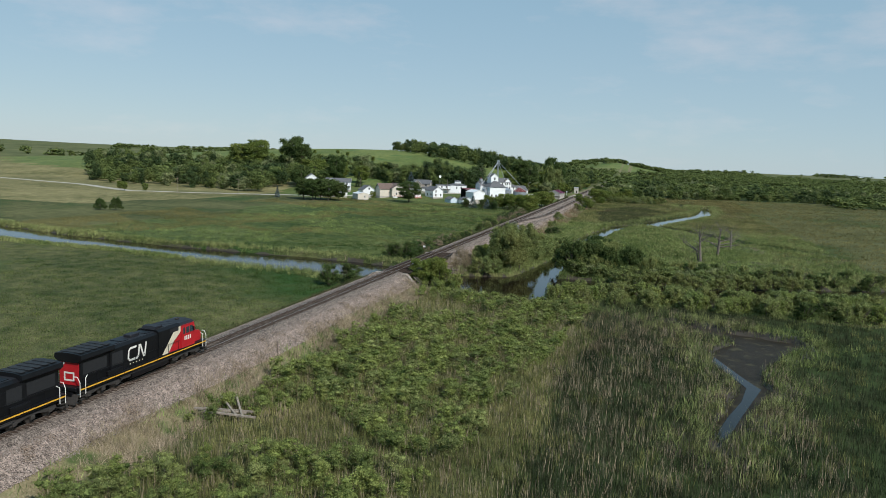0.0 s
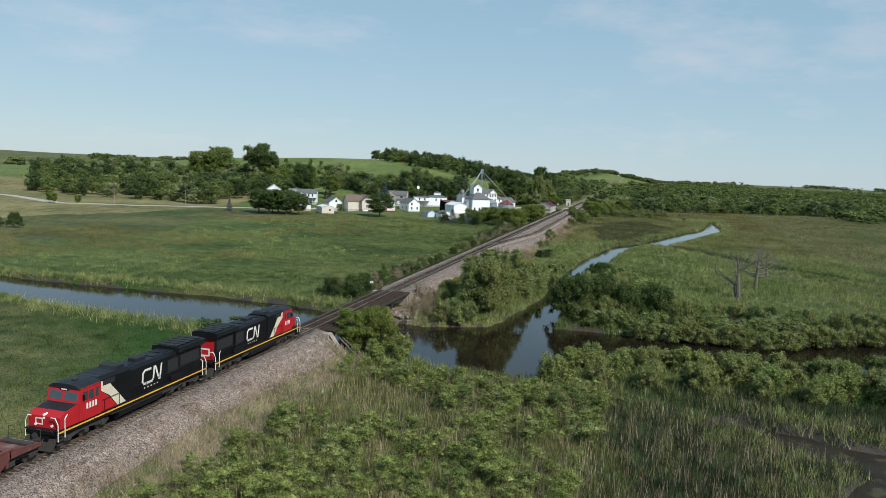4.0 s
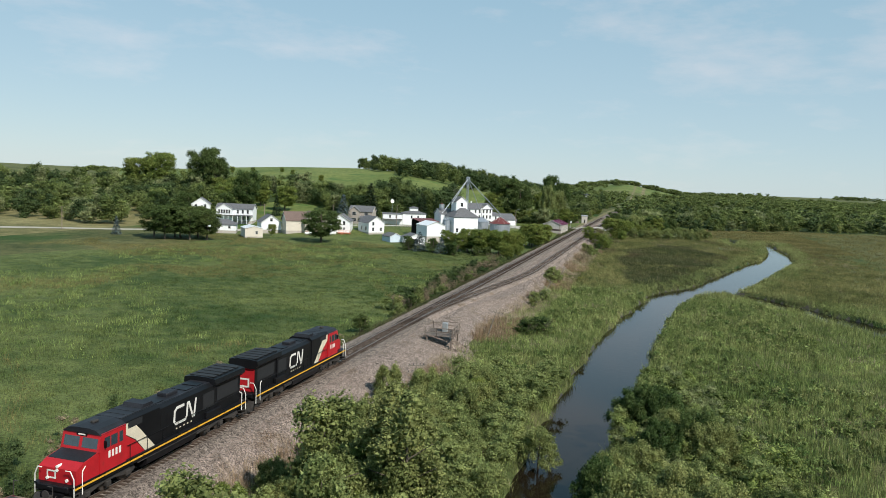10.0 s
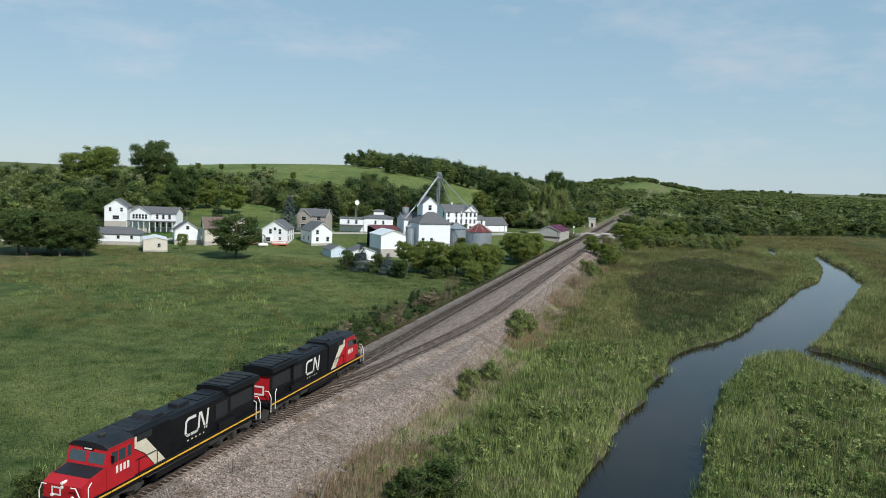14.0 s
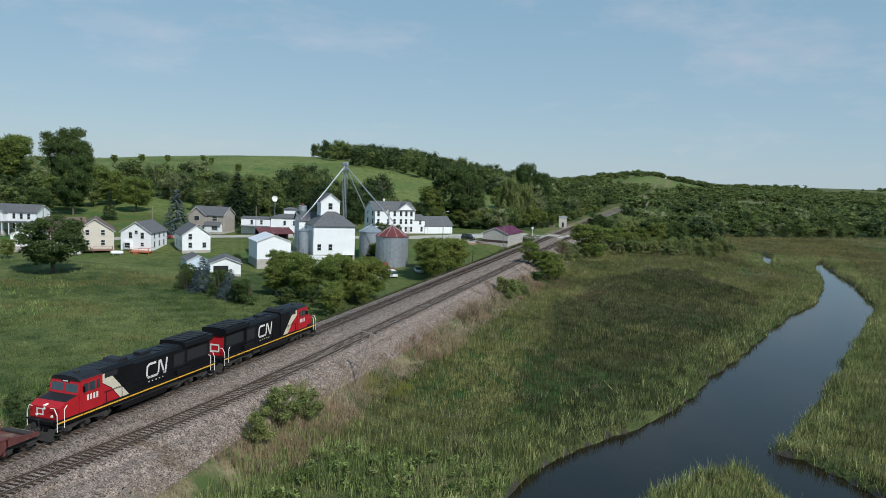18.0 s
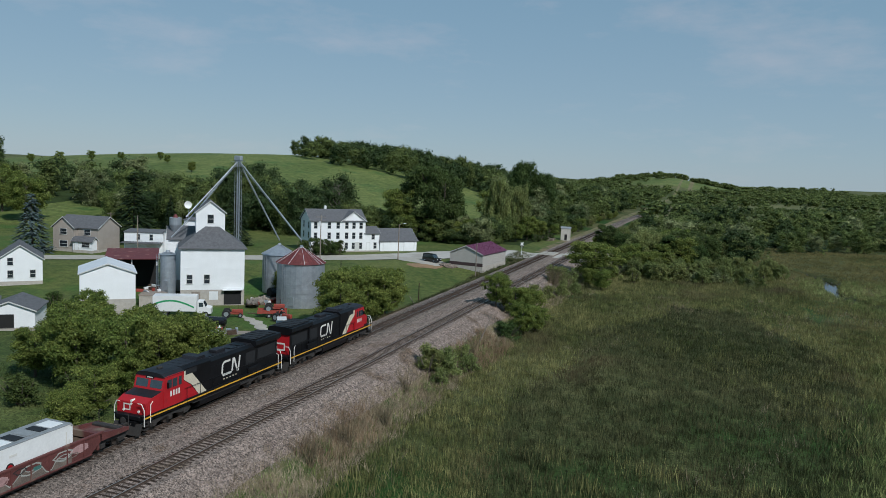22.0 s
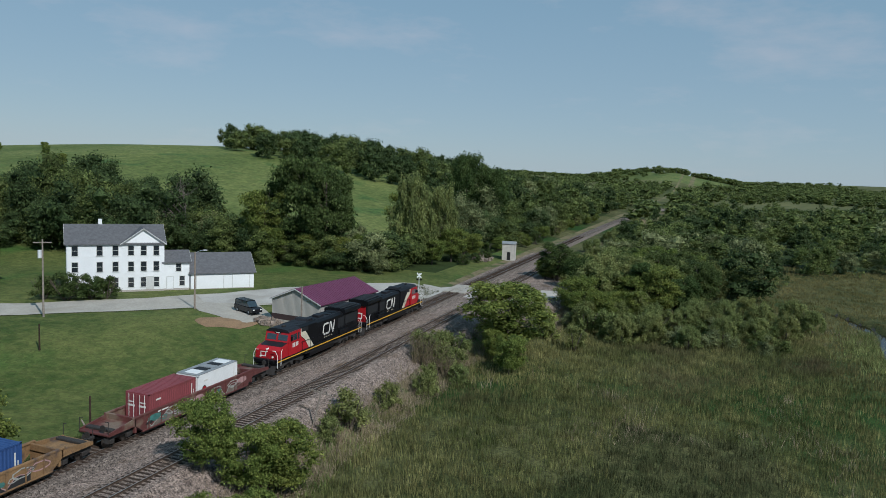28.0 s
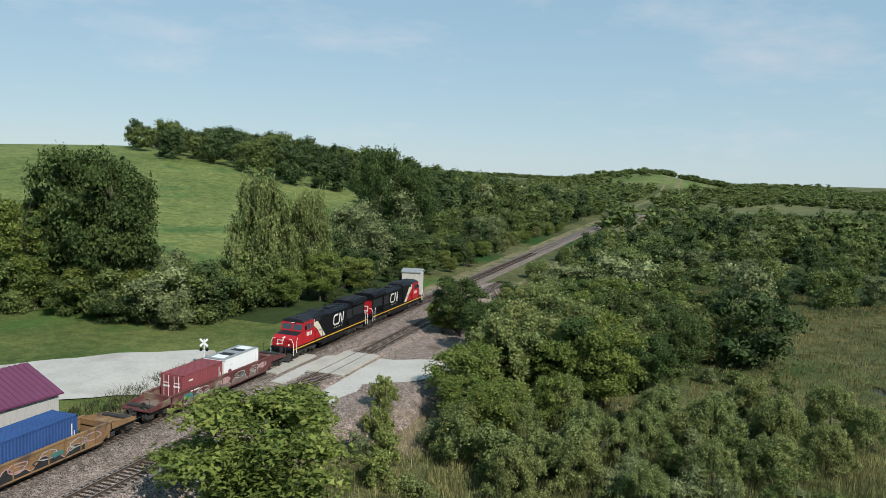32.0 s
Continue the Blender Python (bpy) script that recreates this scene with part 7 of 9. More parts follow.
wood("shrub_thicket", "dense light green marsh shrubs below the railway bank", THICKET, [wr.uniform(1.4, 3.0) for _ in THICKET], [M_LEAF_LIGHT, M_LEAF_LIGHT, M_WOODS_PALE, M_LEAF_LIGHT, M_LEAF_WILLOW], 9, 120, 13, 0.44, "shrubs")
pts = scatter(wr, 270, -125, -60, 600, 1000, lambda x, y: x < -63 and (x > -92 or y > 730) and (y > 640 or x > -80), 4.8)
near = [p for p in pts if p[1] < 730]
rest = [p for p in pts if p[1] >= 730]
wood("woods_slope", "dense mixed green broadleaf woods on the slope beside the line", near, mixed(len(near), 7, 17), MIXED_WOODS, 1, 200, 24, 0.36)
wood("woods_slope", "dense dark green broadleaf woods farther up the line", rest, mixed(len(rest), 7, 17), MIXED_WOODS, 11, 70, 20, 0.62)
pts = scatter(wr, 150, -330, -105, 735, 920, lambda x, y: (x + 188) ** 2 / 92 ** 2 + (y - 815) ** 2 / 75 ** 2 < 1, 7)
wood("woods_hilltop", "dark oak woods on the hilltop", pts, [wr.uniform(11, 16) * (0.72 if p[0] < -255 else 1.0) for p in pts], DARK_WOODS, 2, 70, 20, 0.6)
pts = scatter(wr, 60, -222, -124, 528, 585, lambda x, y: y > 535 + 0.18 * max(0, x + 150) and wobble(x, y, 13, 4) > -0.2, 5.2)
wood("woods_village", "leafy green trees behind the village", pts, mixed(len(pts), 8, 16), MIXED_WOODS, 3, 200, 24, 0.36)
pts = scatter(wr, 34, -172, -126, 552, 592, lambda x, y: True, 5.0)
wood("woods_village", "tall dark trees behind the inn", pts, mixed(len(pts), 12, 20), DARK_WOODS, 13, 200, 24, 0.36)
pts = scatter(wr, 64, -128, -70, 568, 594, lambda x, y: True, 3.2)
wood("woods_village", "low leafy trees at the foot of the pasture", pts, [wr.uniform(5, 11) for _ in pts], MIXED_WOODS, 14, 200, 20, 0.45)
pts = scatter(wr, 300, -520, -222, 405, 600, lambda x, y: y > 425 + 0.10 * (-x - 225) and x > -0.85 * y and not (-240 < x and y < 470), 5.6)
wood("woods_west", "mixed dark green woods west of the village", pts, mixed(len(pts), 7, 15), MIXED_WOODS, 4, 80, 20, 0.6)
pts = scatter(wr, 640, -34, 330, 590, 960, lambda x, y: y > float(wood_edge(x)), 5.6)
near = [p for p in pts if p[1] < 720]
rest = [p for p in pts if p[1] >= 720]
wood("woods_bottomland", "dense green bottomland woods along the stream", near, mixed(len(near), 6, 14), MIXED_WOODS, 5, 150, 20, 0.42)
wood("woods_bottomland", "dense green bottomland woods farther along the stream", rest, mixed(len(rest), 6, 14), MIXED_WOODS, 15, 50, 18, 0.72)
pts = scatter(wr, 90, -34, 330, 590, 960, lambda x, y: y > float(wood_edge(x)) - 6, 7.0)
wood("woods_bottomland", "paler grey-green willow woods along the stream", pts, [wr.uniform(5, 9) for _ in pts], M_LEAF_WILLOW, 6)
def far_wood(name, label, pts, heights, leafm, seed):
    """Far trees: a few lumps with ragged tufts each."""
    rng = np.random.default_rng(seed)
    protos = []
    for k in range(6):
        C, R = crown_shape(rng, "oak", 1.0)
        C, R = C[:7] * np.array([1.1, 1.1, 1.0]), R[:7] * 2.7
        protos.append(leaf_cloud(rng, C, R, 19, 0.11, 0.8, 0.8))
    V, F, n = [], [], 0
    z = sheet_z(np.array([p[0] for p in pts]), np.array([p[1] for p in pts]))
    for (x, y), h, zz in zip(pts, heights, z):
        v, f = protos[rng.integers(6)]
        a = rng.uniform(0, 6.283)
        c, s = math.cos(a), math.sin(a)
        w = h * rng.uniform(1.0, 1.6)
        V.append(np.stack([(v[:, 0] * c - v[:, 1] * s) * w + x, (v[:, 0] * s + v[:, 1] * c) * w + y, v[:, 2] * h + zz - 0.2 * h], 1))
        F.append(f + n)
        n += len(v)
    return tagged(new(name, raw_mesh(name, np.concatenate(V), np.concatenate(F), leafm)), label, "woods", kind="stuff")


nr = np.random.default_rng(31)
x, y = nr.uniform(-45, 1100, 9000), nr.uniform(800, 2300, 9000)
keep = (wobble(x, y, 110, 3) + 0.6 * wobble(x, y, 45, 5) > -0.35) & (x < 0.55 * y) & ~(((x + 85) / 130) ** 2 + ((y - 1650) / 110) ** 2 < 1)
x, y = x[keep][:2400], y[keep][:2400]
# far trees take the leaf colour that has the haze in it
far_wood("woods_far", "distant dark woods across the river bottom", list(zip(x, y)), nr.uniform(8, 14, len(x)), M_WOODS_HAZED, 41)
x, y = nr.uniform(-2600, 2600, 9000), nr.uniform(1000, 4200, 9000)
keep = (wobble(x, y, 170, 4) + wobble(x, y, 70, 9) > 0.35) & ((y > 2200) | (x < -330)) & (np.abs(x) < 0.8 * y)
x, y = x[keep][:1500], y[keep][:1500]
far_wood("woods_far", "distant woods and hedgerows on the horizon", list(zip(x, y)), nr.uniform(11, 20, len(x)), M_WOODS_HAZED, 42)
x = nr.uniform(-190, 40, 90)
far_wood("woods_far", "line of trees along a distant ridge", list(zip(x, 1745 + nr.uniform(-25, 25, 90))), nr.uniform(7, 12, 90), M_WOODS_HAZED, 43)
x, y = nr.uniform(-1200, -330, 700), nr.uniform(430, 900, 700)
keep = (y > 455 + 0.12 * (-x - 330)) & (hill(x, y) < 2) & ((x > -0.85 * y) | (y > 860))
far_wood("woods_far", "dark woods across the fields", list(zip(x[keep], y[keep])), nr.uniform(9, 15, int(keep.sum())), M_WOODS_HAZED, 44)
x, y = nr.uniform(150, 900, 900), nr.uniform(560, 900, 900)
keep = y > 640 + 0.1 * x
far_wood("woods_far", "dark woods across the marsh", list(zip(x[keep], y[keep])), nr.uniform(7, 12, int(keep.sum())), M_WOODS_HAZED, 45)
pts = scatter(wr, 260, -34, 200, 572, 900, lambda x, y: y > float(wood_edge(x)) - 8, 3.6)
wood("brush", "tangled green underbrush among the trees", pts, [wr.uniform(2.2, 4.5) for _ in pts], M_LEAF_WILLOW, 8, 40, 7, 1.1, "brush")
x, y = nr.uniform(-420, -62, 700), nr.uniform(930, 1700, 700)
keep = wobble(x, y, 90, 2) > -0.5
far_wood("woods_far", "dark woods beyond the hill", list(zip(x[keep], y[keep])), nr.uniform(9, 14, int(keep.sum())), M_WOODS_HAZED, 46)
pts = CREST
for x, y in pts:
    plant("maple", x, y, wr.uniform(4.0, 6.0))


# ---- grasses ----
def tufts(name, label, xy, h, leafm, seed, blades=7, width=0.07, spread=0.28, category="grass", flare=0.35):
    rng = np.random.default_rng(seed)
    n = len(xy)
    x = np.repeat(xy[:, 0], blades) + rng.normal(scale=spread, size=n * blades)
    y = np.repeat(xy[:, 1], blades) + rng.normal(scale=spread, size=n * blades)
    z = land(x, y)
    hh = np.repeat(h * rng.uniform(0.6, 1.25, n), blades) * rng.uniform(0.7, 1.15, n * blades)
    a = rng.uniform(0, 6.283, n * blades)
    w = width * rng.uniform(0.6, 1.5, n * blades)
    lx, ly = rng.normal(scale=flare, size=n * blades) * hh, rng.normal(scale=flare, size=n * blades) * hh
    base = np.stack([x, y, z - 0.05], 1)
    off = np.stack([np.cos(a) * w, np.sin(a) * w, 0 * a], 1)
    tip = base + np.stack([lx, ly, hh], 1)
    v = np.stack([base - off, base + off, tip], 1).reshape(-1, 3)
    f = np.arange(n * blades * 3).reshape(-1, 3)
    me = raw_mesh(name, v, f, leafm)
    return tagged(new(name, me), label, category, kind="stuff")


def spots(seed, n, x0, x1, y0, y1, test):
    rng = np.random.default_rng(seed)
    x, y = rng.uniform(x0, x1, n), rng.uniform(y0, y1, n)
    keep = (shore(x, y) > -0.1) & test(x, y, rng)
    return np.stack([x[keep], y[keep]], 1)


def foot(y):
    """Foot of the stone bank, where the weeds begin."""
    return bank_right(y) + 3.2 * smooth(205, 240, y) * (1 - smooth(284, 312, y))


def off_bank(x, y):
    return (x > foot(y) + 4.6 + 0.7 * wobble(x, y, 3, 3)) | (x < -58)


xy = spots(1, 52000, -42, 62, 40, 345, lambda x, y, r: off_bank(x, y) & (x > -40) & (r.uniform(size=len(x)) < np.clip(1.3 - np.abs(x + 16) / 50, 0.22, 1)))
near = xy[xy[:, 1] < 150]
east = near[:, 0] > -9 + 3 * wobble(near[:, 0], near[:, 1], 8, 2)
tufts("reeds", "dark green marsh reeds with brown patches", near[east], 1.1, M_REED_DARK, 2, 22, 0.024, 0.5, flare=0.16)
tufts("reeds", "green marsh reeds with dead stalks", near[~east], 1.1, M_REED_MID, 2, 18, 0.026, 0.5, flare=0.18)
tufts("reeds", "lush bright green reeds and sedge beside the stream", xy[xy[:, 1] >= 150], 0.9, M_REED_LUSH, 2, 17, 0.026, 0.45, flare=0.2)
xy = spots(3, 40000, -40, 62, 345, 575, lambda x, y, r: off_bank(x, y) & (r.uniform(size=len(x)) < np.clip(1.25 - np.abs(x + 10) / 70, 0.2, 1)))
marsh = xy[xy[:, 1] < 505]
heart = ((marsh[:, 0] + 5) / 20) ** 2 + ((marsh[:, 1] - 428) / 75) ** 2 + 0.35 * wobble(marsh[:, 0], marsh[:, 1], 9, 4) < 1
tufts("marsh_grass", "dark green marsh grass in the heart of the marsh", marsh[heart], 0.85, M_REED, 4, 17, 0.028, 0.5, flare=0.2)
tufts("marsh_grass", "olive green marsh grass with pale tips", marsh[~heart], 0.8, M_REED_MID, 4, 17, 0.028, 0.5, flare=0.2)
tufts("marsh_grass", "lighter green marsh grass before the woods", xy[(xy[:, 1] >= 505) & (xy[:, 0] < 12)], 0.9, M_REED_MID, 5, 15, 0.03, 0.5, flare=0.2)
xy = spots(21, 26000, 40, 230, 150, 720, lambda x, y, r: r.uniform(size=len(x)) < np.clip(1.2 - (x - 62) / 150, 0.25, 1))
tufts("marsh_grass", "tan and olive marsh grass across the stream", xy, 0.8, M_TAN, 22, 8, 0.06, 0.7)
xy = spots(25, 16000, -5, 70, 455, 680, lambda x, y, r: (shore(x, y) < 14) | (y > 560) | (x > 14) & (y > 515))
tufts("marsh_grass", "tan and olive marsh grass along the stream", xy, 0.6, M_TAN, 26, 10, 0.04, 0.5, flare=0.2)
xy = spots(5, 40000, -175, -58, 60, 415, lambda x, y, r: off_bank(x, y) & (r.uniform(size=len(x)) < np.clip(1.3 - (-58 - x) / 80, 0.2, 1)))
tufts("field_grass", "tall dark green field grass beside the line", xy, 0.45, M_FIELD, 6, 17, 0.026, 0.55, flare=0.2)
# a brighter fringe along the water
xy = spots(7, 90000, -120, 62, 60, 575, lambda x, y, r: (shore(x, y) < 3.5 + 5 * r.uniform(size=len(x)) ** 2) & off_bank(x, y))
tufts("bank_reeds", "bright green reeds fringing the water", xy, 1.3, M_REED_GREEN, 8, 14, 0.035, 0.35)
xy = spots(71, 90000, -330, -110, 150, 235, lambda x, y, r: shore(x, y) < 2.0 + 4 * r.uniform(size=len(x)) ** 2)
tufts("bank_reeds", "green reeds and pale stalks fringing the river", xy, 0.85, M_REED_GREEN, 72, 9, 0.05, 0.4)
xy = spots(73, 9000, -330, -60, 150, 235, lambda x, y, r: (shore(x, y) < 1.6) & (wobble(x, y, 6, 3) > -0.2))
tufts("dead_stalks", "pale dead stalks at the water's edge", xy, 0.95, M_STRAW, 74, 6, 0.03, 0.3, flare=0.15)
xy = spots(23, 6500, -44, 20, 40, 142, lambda x, y, r: off_bank(x, y))
tufts("dead_stalks", "pale dead stalks among the shrubs", xy, 1.7, M_STRAW, 24, 4, 0.02, 0.3, flare=0.15)
# straw and rusty weeds at the foot of the stone bank
xy = spots(9, 60000, -48, -28, 40, 575, lambda x, y, r: (x > foot(y) + 1.0 + 1.6 * r.uniform(size=len(x)) ** 2) & (x < foot(y) + 6.4) & (wobble(x, y, 4, 2) + wobble(x, y, 11, 4) > -0.5))
tufts("dry_grass", "dry straw-coloured grass along the railway bank", xy, 0.8, M_STRAW, 10, 10, 0.022, 0.35, flare=0.5)
xy = spots(27, 14000, -48, -28, 40, 575, lambda x, y, r: (x > foot(y) + 2.5) & (x < foot(y) + 7) & (wobble(x, y, 5, 6) > 0.1))
tufts("weeds", "green weeds among the dry grass", xy, 0.8, M_REED_LUSH, 28, 12, 0.03, 0.4)
xy = spots(11, 18000, -47, -30, 200, 480, lambda x, y, r: (x > foot(y) + 1.8) & (x < foot(y) + 7.5) & (wobble(x, y, 6, 9) > 0.2))
tufts("rusty_weeds", "pinkish-brown dead weeds along the railway bank", xy, 1.2, M_RUSTWEED, 12, 10, 0.02, 0.35, flare=0.15)
xy = spots(13, 20000, -62, -52, -20, 560, lambda x, y, r: (x < -54.3) & (x > -59) & (wobble(x, y, 7, 2) > -0.5))
tufts("bank_grass", "rough green and straw grass on the field side of the bank", xy, 0.7, M_REED, 14, 10, 0.035, 0.3)
xy = spots(15, 6000, -45, -33, 350, 380, lambda x, y, r: (wobble(x, y, 3, 1) > 0.62))
tufts("yellow_weeds", "yellow flowering weeds beside the siding", xy[xy[:, 0] > -41], 0.5, M_YELLOW, 16, 10, 0.025, 0.35)
# tussocks and drifts that break up the marsh and the field
xy = spots(31, 2600, -40, 62, 150, 350, lambda x, y, r: off_bank(x, y) & (wobble(x, y, 9, 4) > -0.3))
tufts("tussocks", "tall bright tussocks standing over the reeds", xy, 1.5, M_REED_GREEN, 32, 46, 0.03, 0.7, flare=0.16)
xy = spots(33, 500, -40, 62, 40, 150, lambda x, y, r: off_bank(x, y) & (x > -14))
tufts("tussocks", "tall green tussocks standing over the marsh", xy, 1.4, M_REED_MID, 34, 46, 0.03, 0.62, flare=0.16)
xy = spots(35, 2200, -38, 40, 350, 575, lambda x, y, r: off_bank(x, y) & (wobble(x, y, 12, 7) > -0.2))
tufts("tussocks", "tall green tussocks standing over the marsh", xy, 1.2, M_REED_MID, 36, 40, 0.03, 0.8, flare=0.16)
xy = spots(37, 14000, -38, 55, 60, 575, lambda x, y, r: off_bank(x, y) & (np.abs(wobble(x, y, 17, 3) + 0.4 * wobble(x, y, 5, 8)) < 0.10))
tufts("dry_drifts", "pale dead stalks in drifts across the marsh", xy, 1.05, M_STRAW, 38, 9, 0.022, 0.45)
xy = spots(39, 26000, -200, -66, 192, 420, lambda x, y, r: np.abs(wobble(x, y, 23, 5) + 0.4 * wobble(x, y, 7, 2)) < 0.05 + 0.25 * smooth(-80, -150, x))
tufts("seed_heads", "pale seed heads in drifts across the field", xy, 0.75, M_TAN, 40, 9, 0.025, 0.6)
xy = spots(41, 1300, -165, -60, 190, 420, lambda x, y, r: wobble(x, y, 15, 6) > 0)
tufts("tussocks", "tall dark green tussocks in the field", xy, 1.0, M_REED_LUSH, 42, 40, 0.032, 0.8, flare=0.3)

# ---- grain bins, leg and spouts ----
def grain_bin(label, x, y, z, r, eave, peak, roofm):
    ob = thing("grain_bin", label, "grain bin", pose(x, y, z))
    n = 28
    k = 0
    zz = -0.6
    while zz < eave - 0.05:
        top = min(zz + 0.8, eave)
        part("ring", Geo().tube((0, 0, zz), (0, 0, top - 0.03), r, r, n, caps=False).tube((0, 0, top - 0.05), (0, 0, top), r + 0.03, r + 0.03, n), M_GALV, ob)
        zz += 0.8
    roof_ob = part("roof", Geo().tube((0, 0, eave), (0, 0, peak), r + 0.25, 0.35, n), roofm, ob)
    for q in range(n):
        a = 2 * math.pi * q / n
        part("roof_rib", Geo().tube(((r + 0.25) * math.cos(a), (r + 0.25) * math.sin(a), eave + 0.04), (0.35 * math.cos(a), 0.35 * math.sin(a), peak + 0.04), 0.035, 0.03, 4), M_TIN if roofm is M_REDROOF and q % 3 == 0 else roofm, roof_ob)
    part("cap", Geo().tube((0, 0, peak - 0.05), (0, 0, peak + 0.35), 0.4, 0.3, 12), M_GALV, roof_ob)
    part("bin_door", Geo().box(0.2, 1.1, -r - 0.04, -r + 0.2, 0.3, 2.0, 0, 0.02), M_GALV, ob)
    lad = Geo()
    for q in range(int(eave / 0.35)):
        lad.box(-1.3, -0.85, -r * 0.97 - 0.12, -r * 0.97 - 0.09, q * 0.35, q * 0.35 + 0.03)
    lad.box(-1.33, -1.28, -r * 0.97 - 0.13, -r * 0.97 - 0.08, -0.3, eave).box(-0.87, -0.82, -r * 0.97 - 0.13, -r * 0.97 - 0.08, -0.3, eave)
    part("ladder", lad, M_GALV, ob)
    return ob


grain_bin("galvanised round grain bin with a rusty red conical roof", -77.2, 468.0, -3.5, 4.3, 7.8, 10.5, M_REDROOF)
grain_bin("smaller galvanised round grain bin with a grey cone roof", -87.1, 476.5, -2.6, 3.2, 6.9, 8.7, M_GALV)
grain_bin("tall narrow galvanised feed bin beside the mill", -97.0, 456.0, -1.2, 1.35, 6.5, 6.9, M_GALV)

leg = thing("grain_elevator", "tall galvanised bucket elevator leg with sloping spouts", "grain elevator", pose(-92.2, 469.8, -0.8))
H_LEG = 23.2
for dx in (-0.22, 0.22):
    part("trunk", Geo().box(dx - 0.1, dx + 0.1, -0.12, 0.12, 0, H_LEG, 0, 0.02), M_GALV, leg)
for k in range(24):
    part("brace", Geo().path([(-0.5, -0.4, k * 0.95), (0.5, -0.4, k * 0.95 + 0.8), (0.5, 0.4, k * 0.95), (-0.5, 0.4, k * 0.95 + 0.8)], 0.02, 4), M_GALV, leg)
for dx in (-0.5, 0.5):
    for dy in (-0.4, 0.4):
        part("post", Geo().tube((dx, dy, 0), (dx, dy, H_LEG - 0.4), 0.035, 0.035, 6), M_GALV, leg)
head = part("head", Geo().box(-0.8, 0.8, -0.4, 0.4, H_LEG - 0.2, H_LEG + 0.8, 0, 0.15), M_GALV, leg)
part("platform", Geo().box(-1.1, 1.1, -0.8, 0.8, H_LEG - 1.3, H_LEG - 1.22), M_GALV, leg)
part("platform_rail", Geo().path([(-1.1, -0.8, H_LEG - 0.3), (1.1, -0.8, H_LEG - 0.3), (1.1, 0.8, H_LEG - 0.3), (-1.1, 0.8, H_LEG - 0.3), (-1.1, -0.8, H_LEG - 0.3)], 0.03, 5), M_GALV, leg)


def spout(a, b, r=0.11):
    part("spout", Geo().tube(a, b, r, r, 8), M_GALV, leg)
    a, b = Vector(a), Vector(b)
    part("spout_truss", Geo().path([a + Vector((0, 0, -0.45)), b + Vector((0, 0, -0.25))], 0.03, 4), M_GALV, leg)


spout((0.2, 0, H_LEG - 0.2), (15.0, -1.8, 9.1))
spout((0.1, 0, H_LEG - 0.2), (5.1, 6.7, 7.9))
spout((-0.2, 0, H_LEG - 0.2), (-5.6, -5.0, 13.4))
spout((-5.6, -5.0, 13.4), (-8.5, -8.5, 8.4))
spout((-0.1, 0, H_LEG - 0.2), (-4.0, -10.0, 12.6), 0.1)
cyc = thing("cyclone", "galvanised cone-shaped dust cyclone above the mill roof", "dust cyclone", pose(-101.5, 463.5, 7.6))
part("drum", Geo().tube((0, 0, 2.2), (0, 0, 3.6), 1.1, 1.1, 16), M_GALV, cyc)
part("cone", Geo().tube((0, 0, 0), (0, 0, 2.2), 0.3, 1.1, 16), M_GALV, cyc)
part("cap", Geo().tube((0, 0, 3.6), (0, 0, 4.2), 0.5, 0.2, 12), M_REDROOF, cyc)
part("stand", Geo().tube((0, 0, -4.0), (0, 0, 0.1), 0.25, 0.3, 8), M_GALV, cyc)

dish = thing("satellite_dish", "large pale round satellite dish on a steel post", "satellite dish", pose(-144.3, 521.2, 0.6))
g = Geo()
n, prev = 28, None
for q in range(7):
    r = 1.05 * q / 6
    pts = [(r * math.cos(2 * math.pi * i / n), 0.35 * (r / 1.05) ** 2 * -0.9, r * math.sin(2 * math.pi * i / n)) for i in range(n)]
    s0 = len(g.v)
    g.v += pts
    if prev is not None:
        for i in range(n):
            g.f.append((prev + i, prev + (i + 1) % n, s0 + (i + 1) % n, s0 + i))
            g.m.append(0)
    prev = s0
part("reflector", g, M_BOX_WHITE, dish, m=pose(0, 0, 9.0, -8, 0, 52))
part("post", Geo().tube((0, 0.4, -4), (0, 0.4, 9.0), 0.14, 0.11, 8), M_GALV, dish)


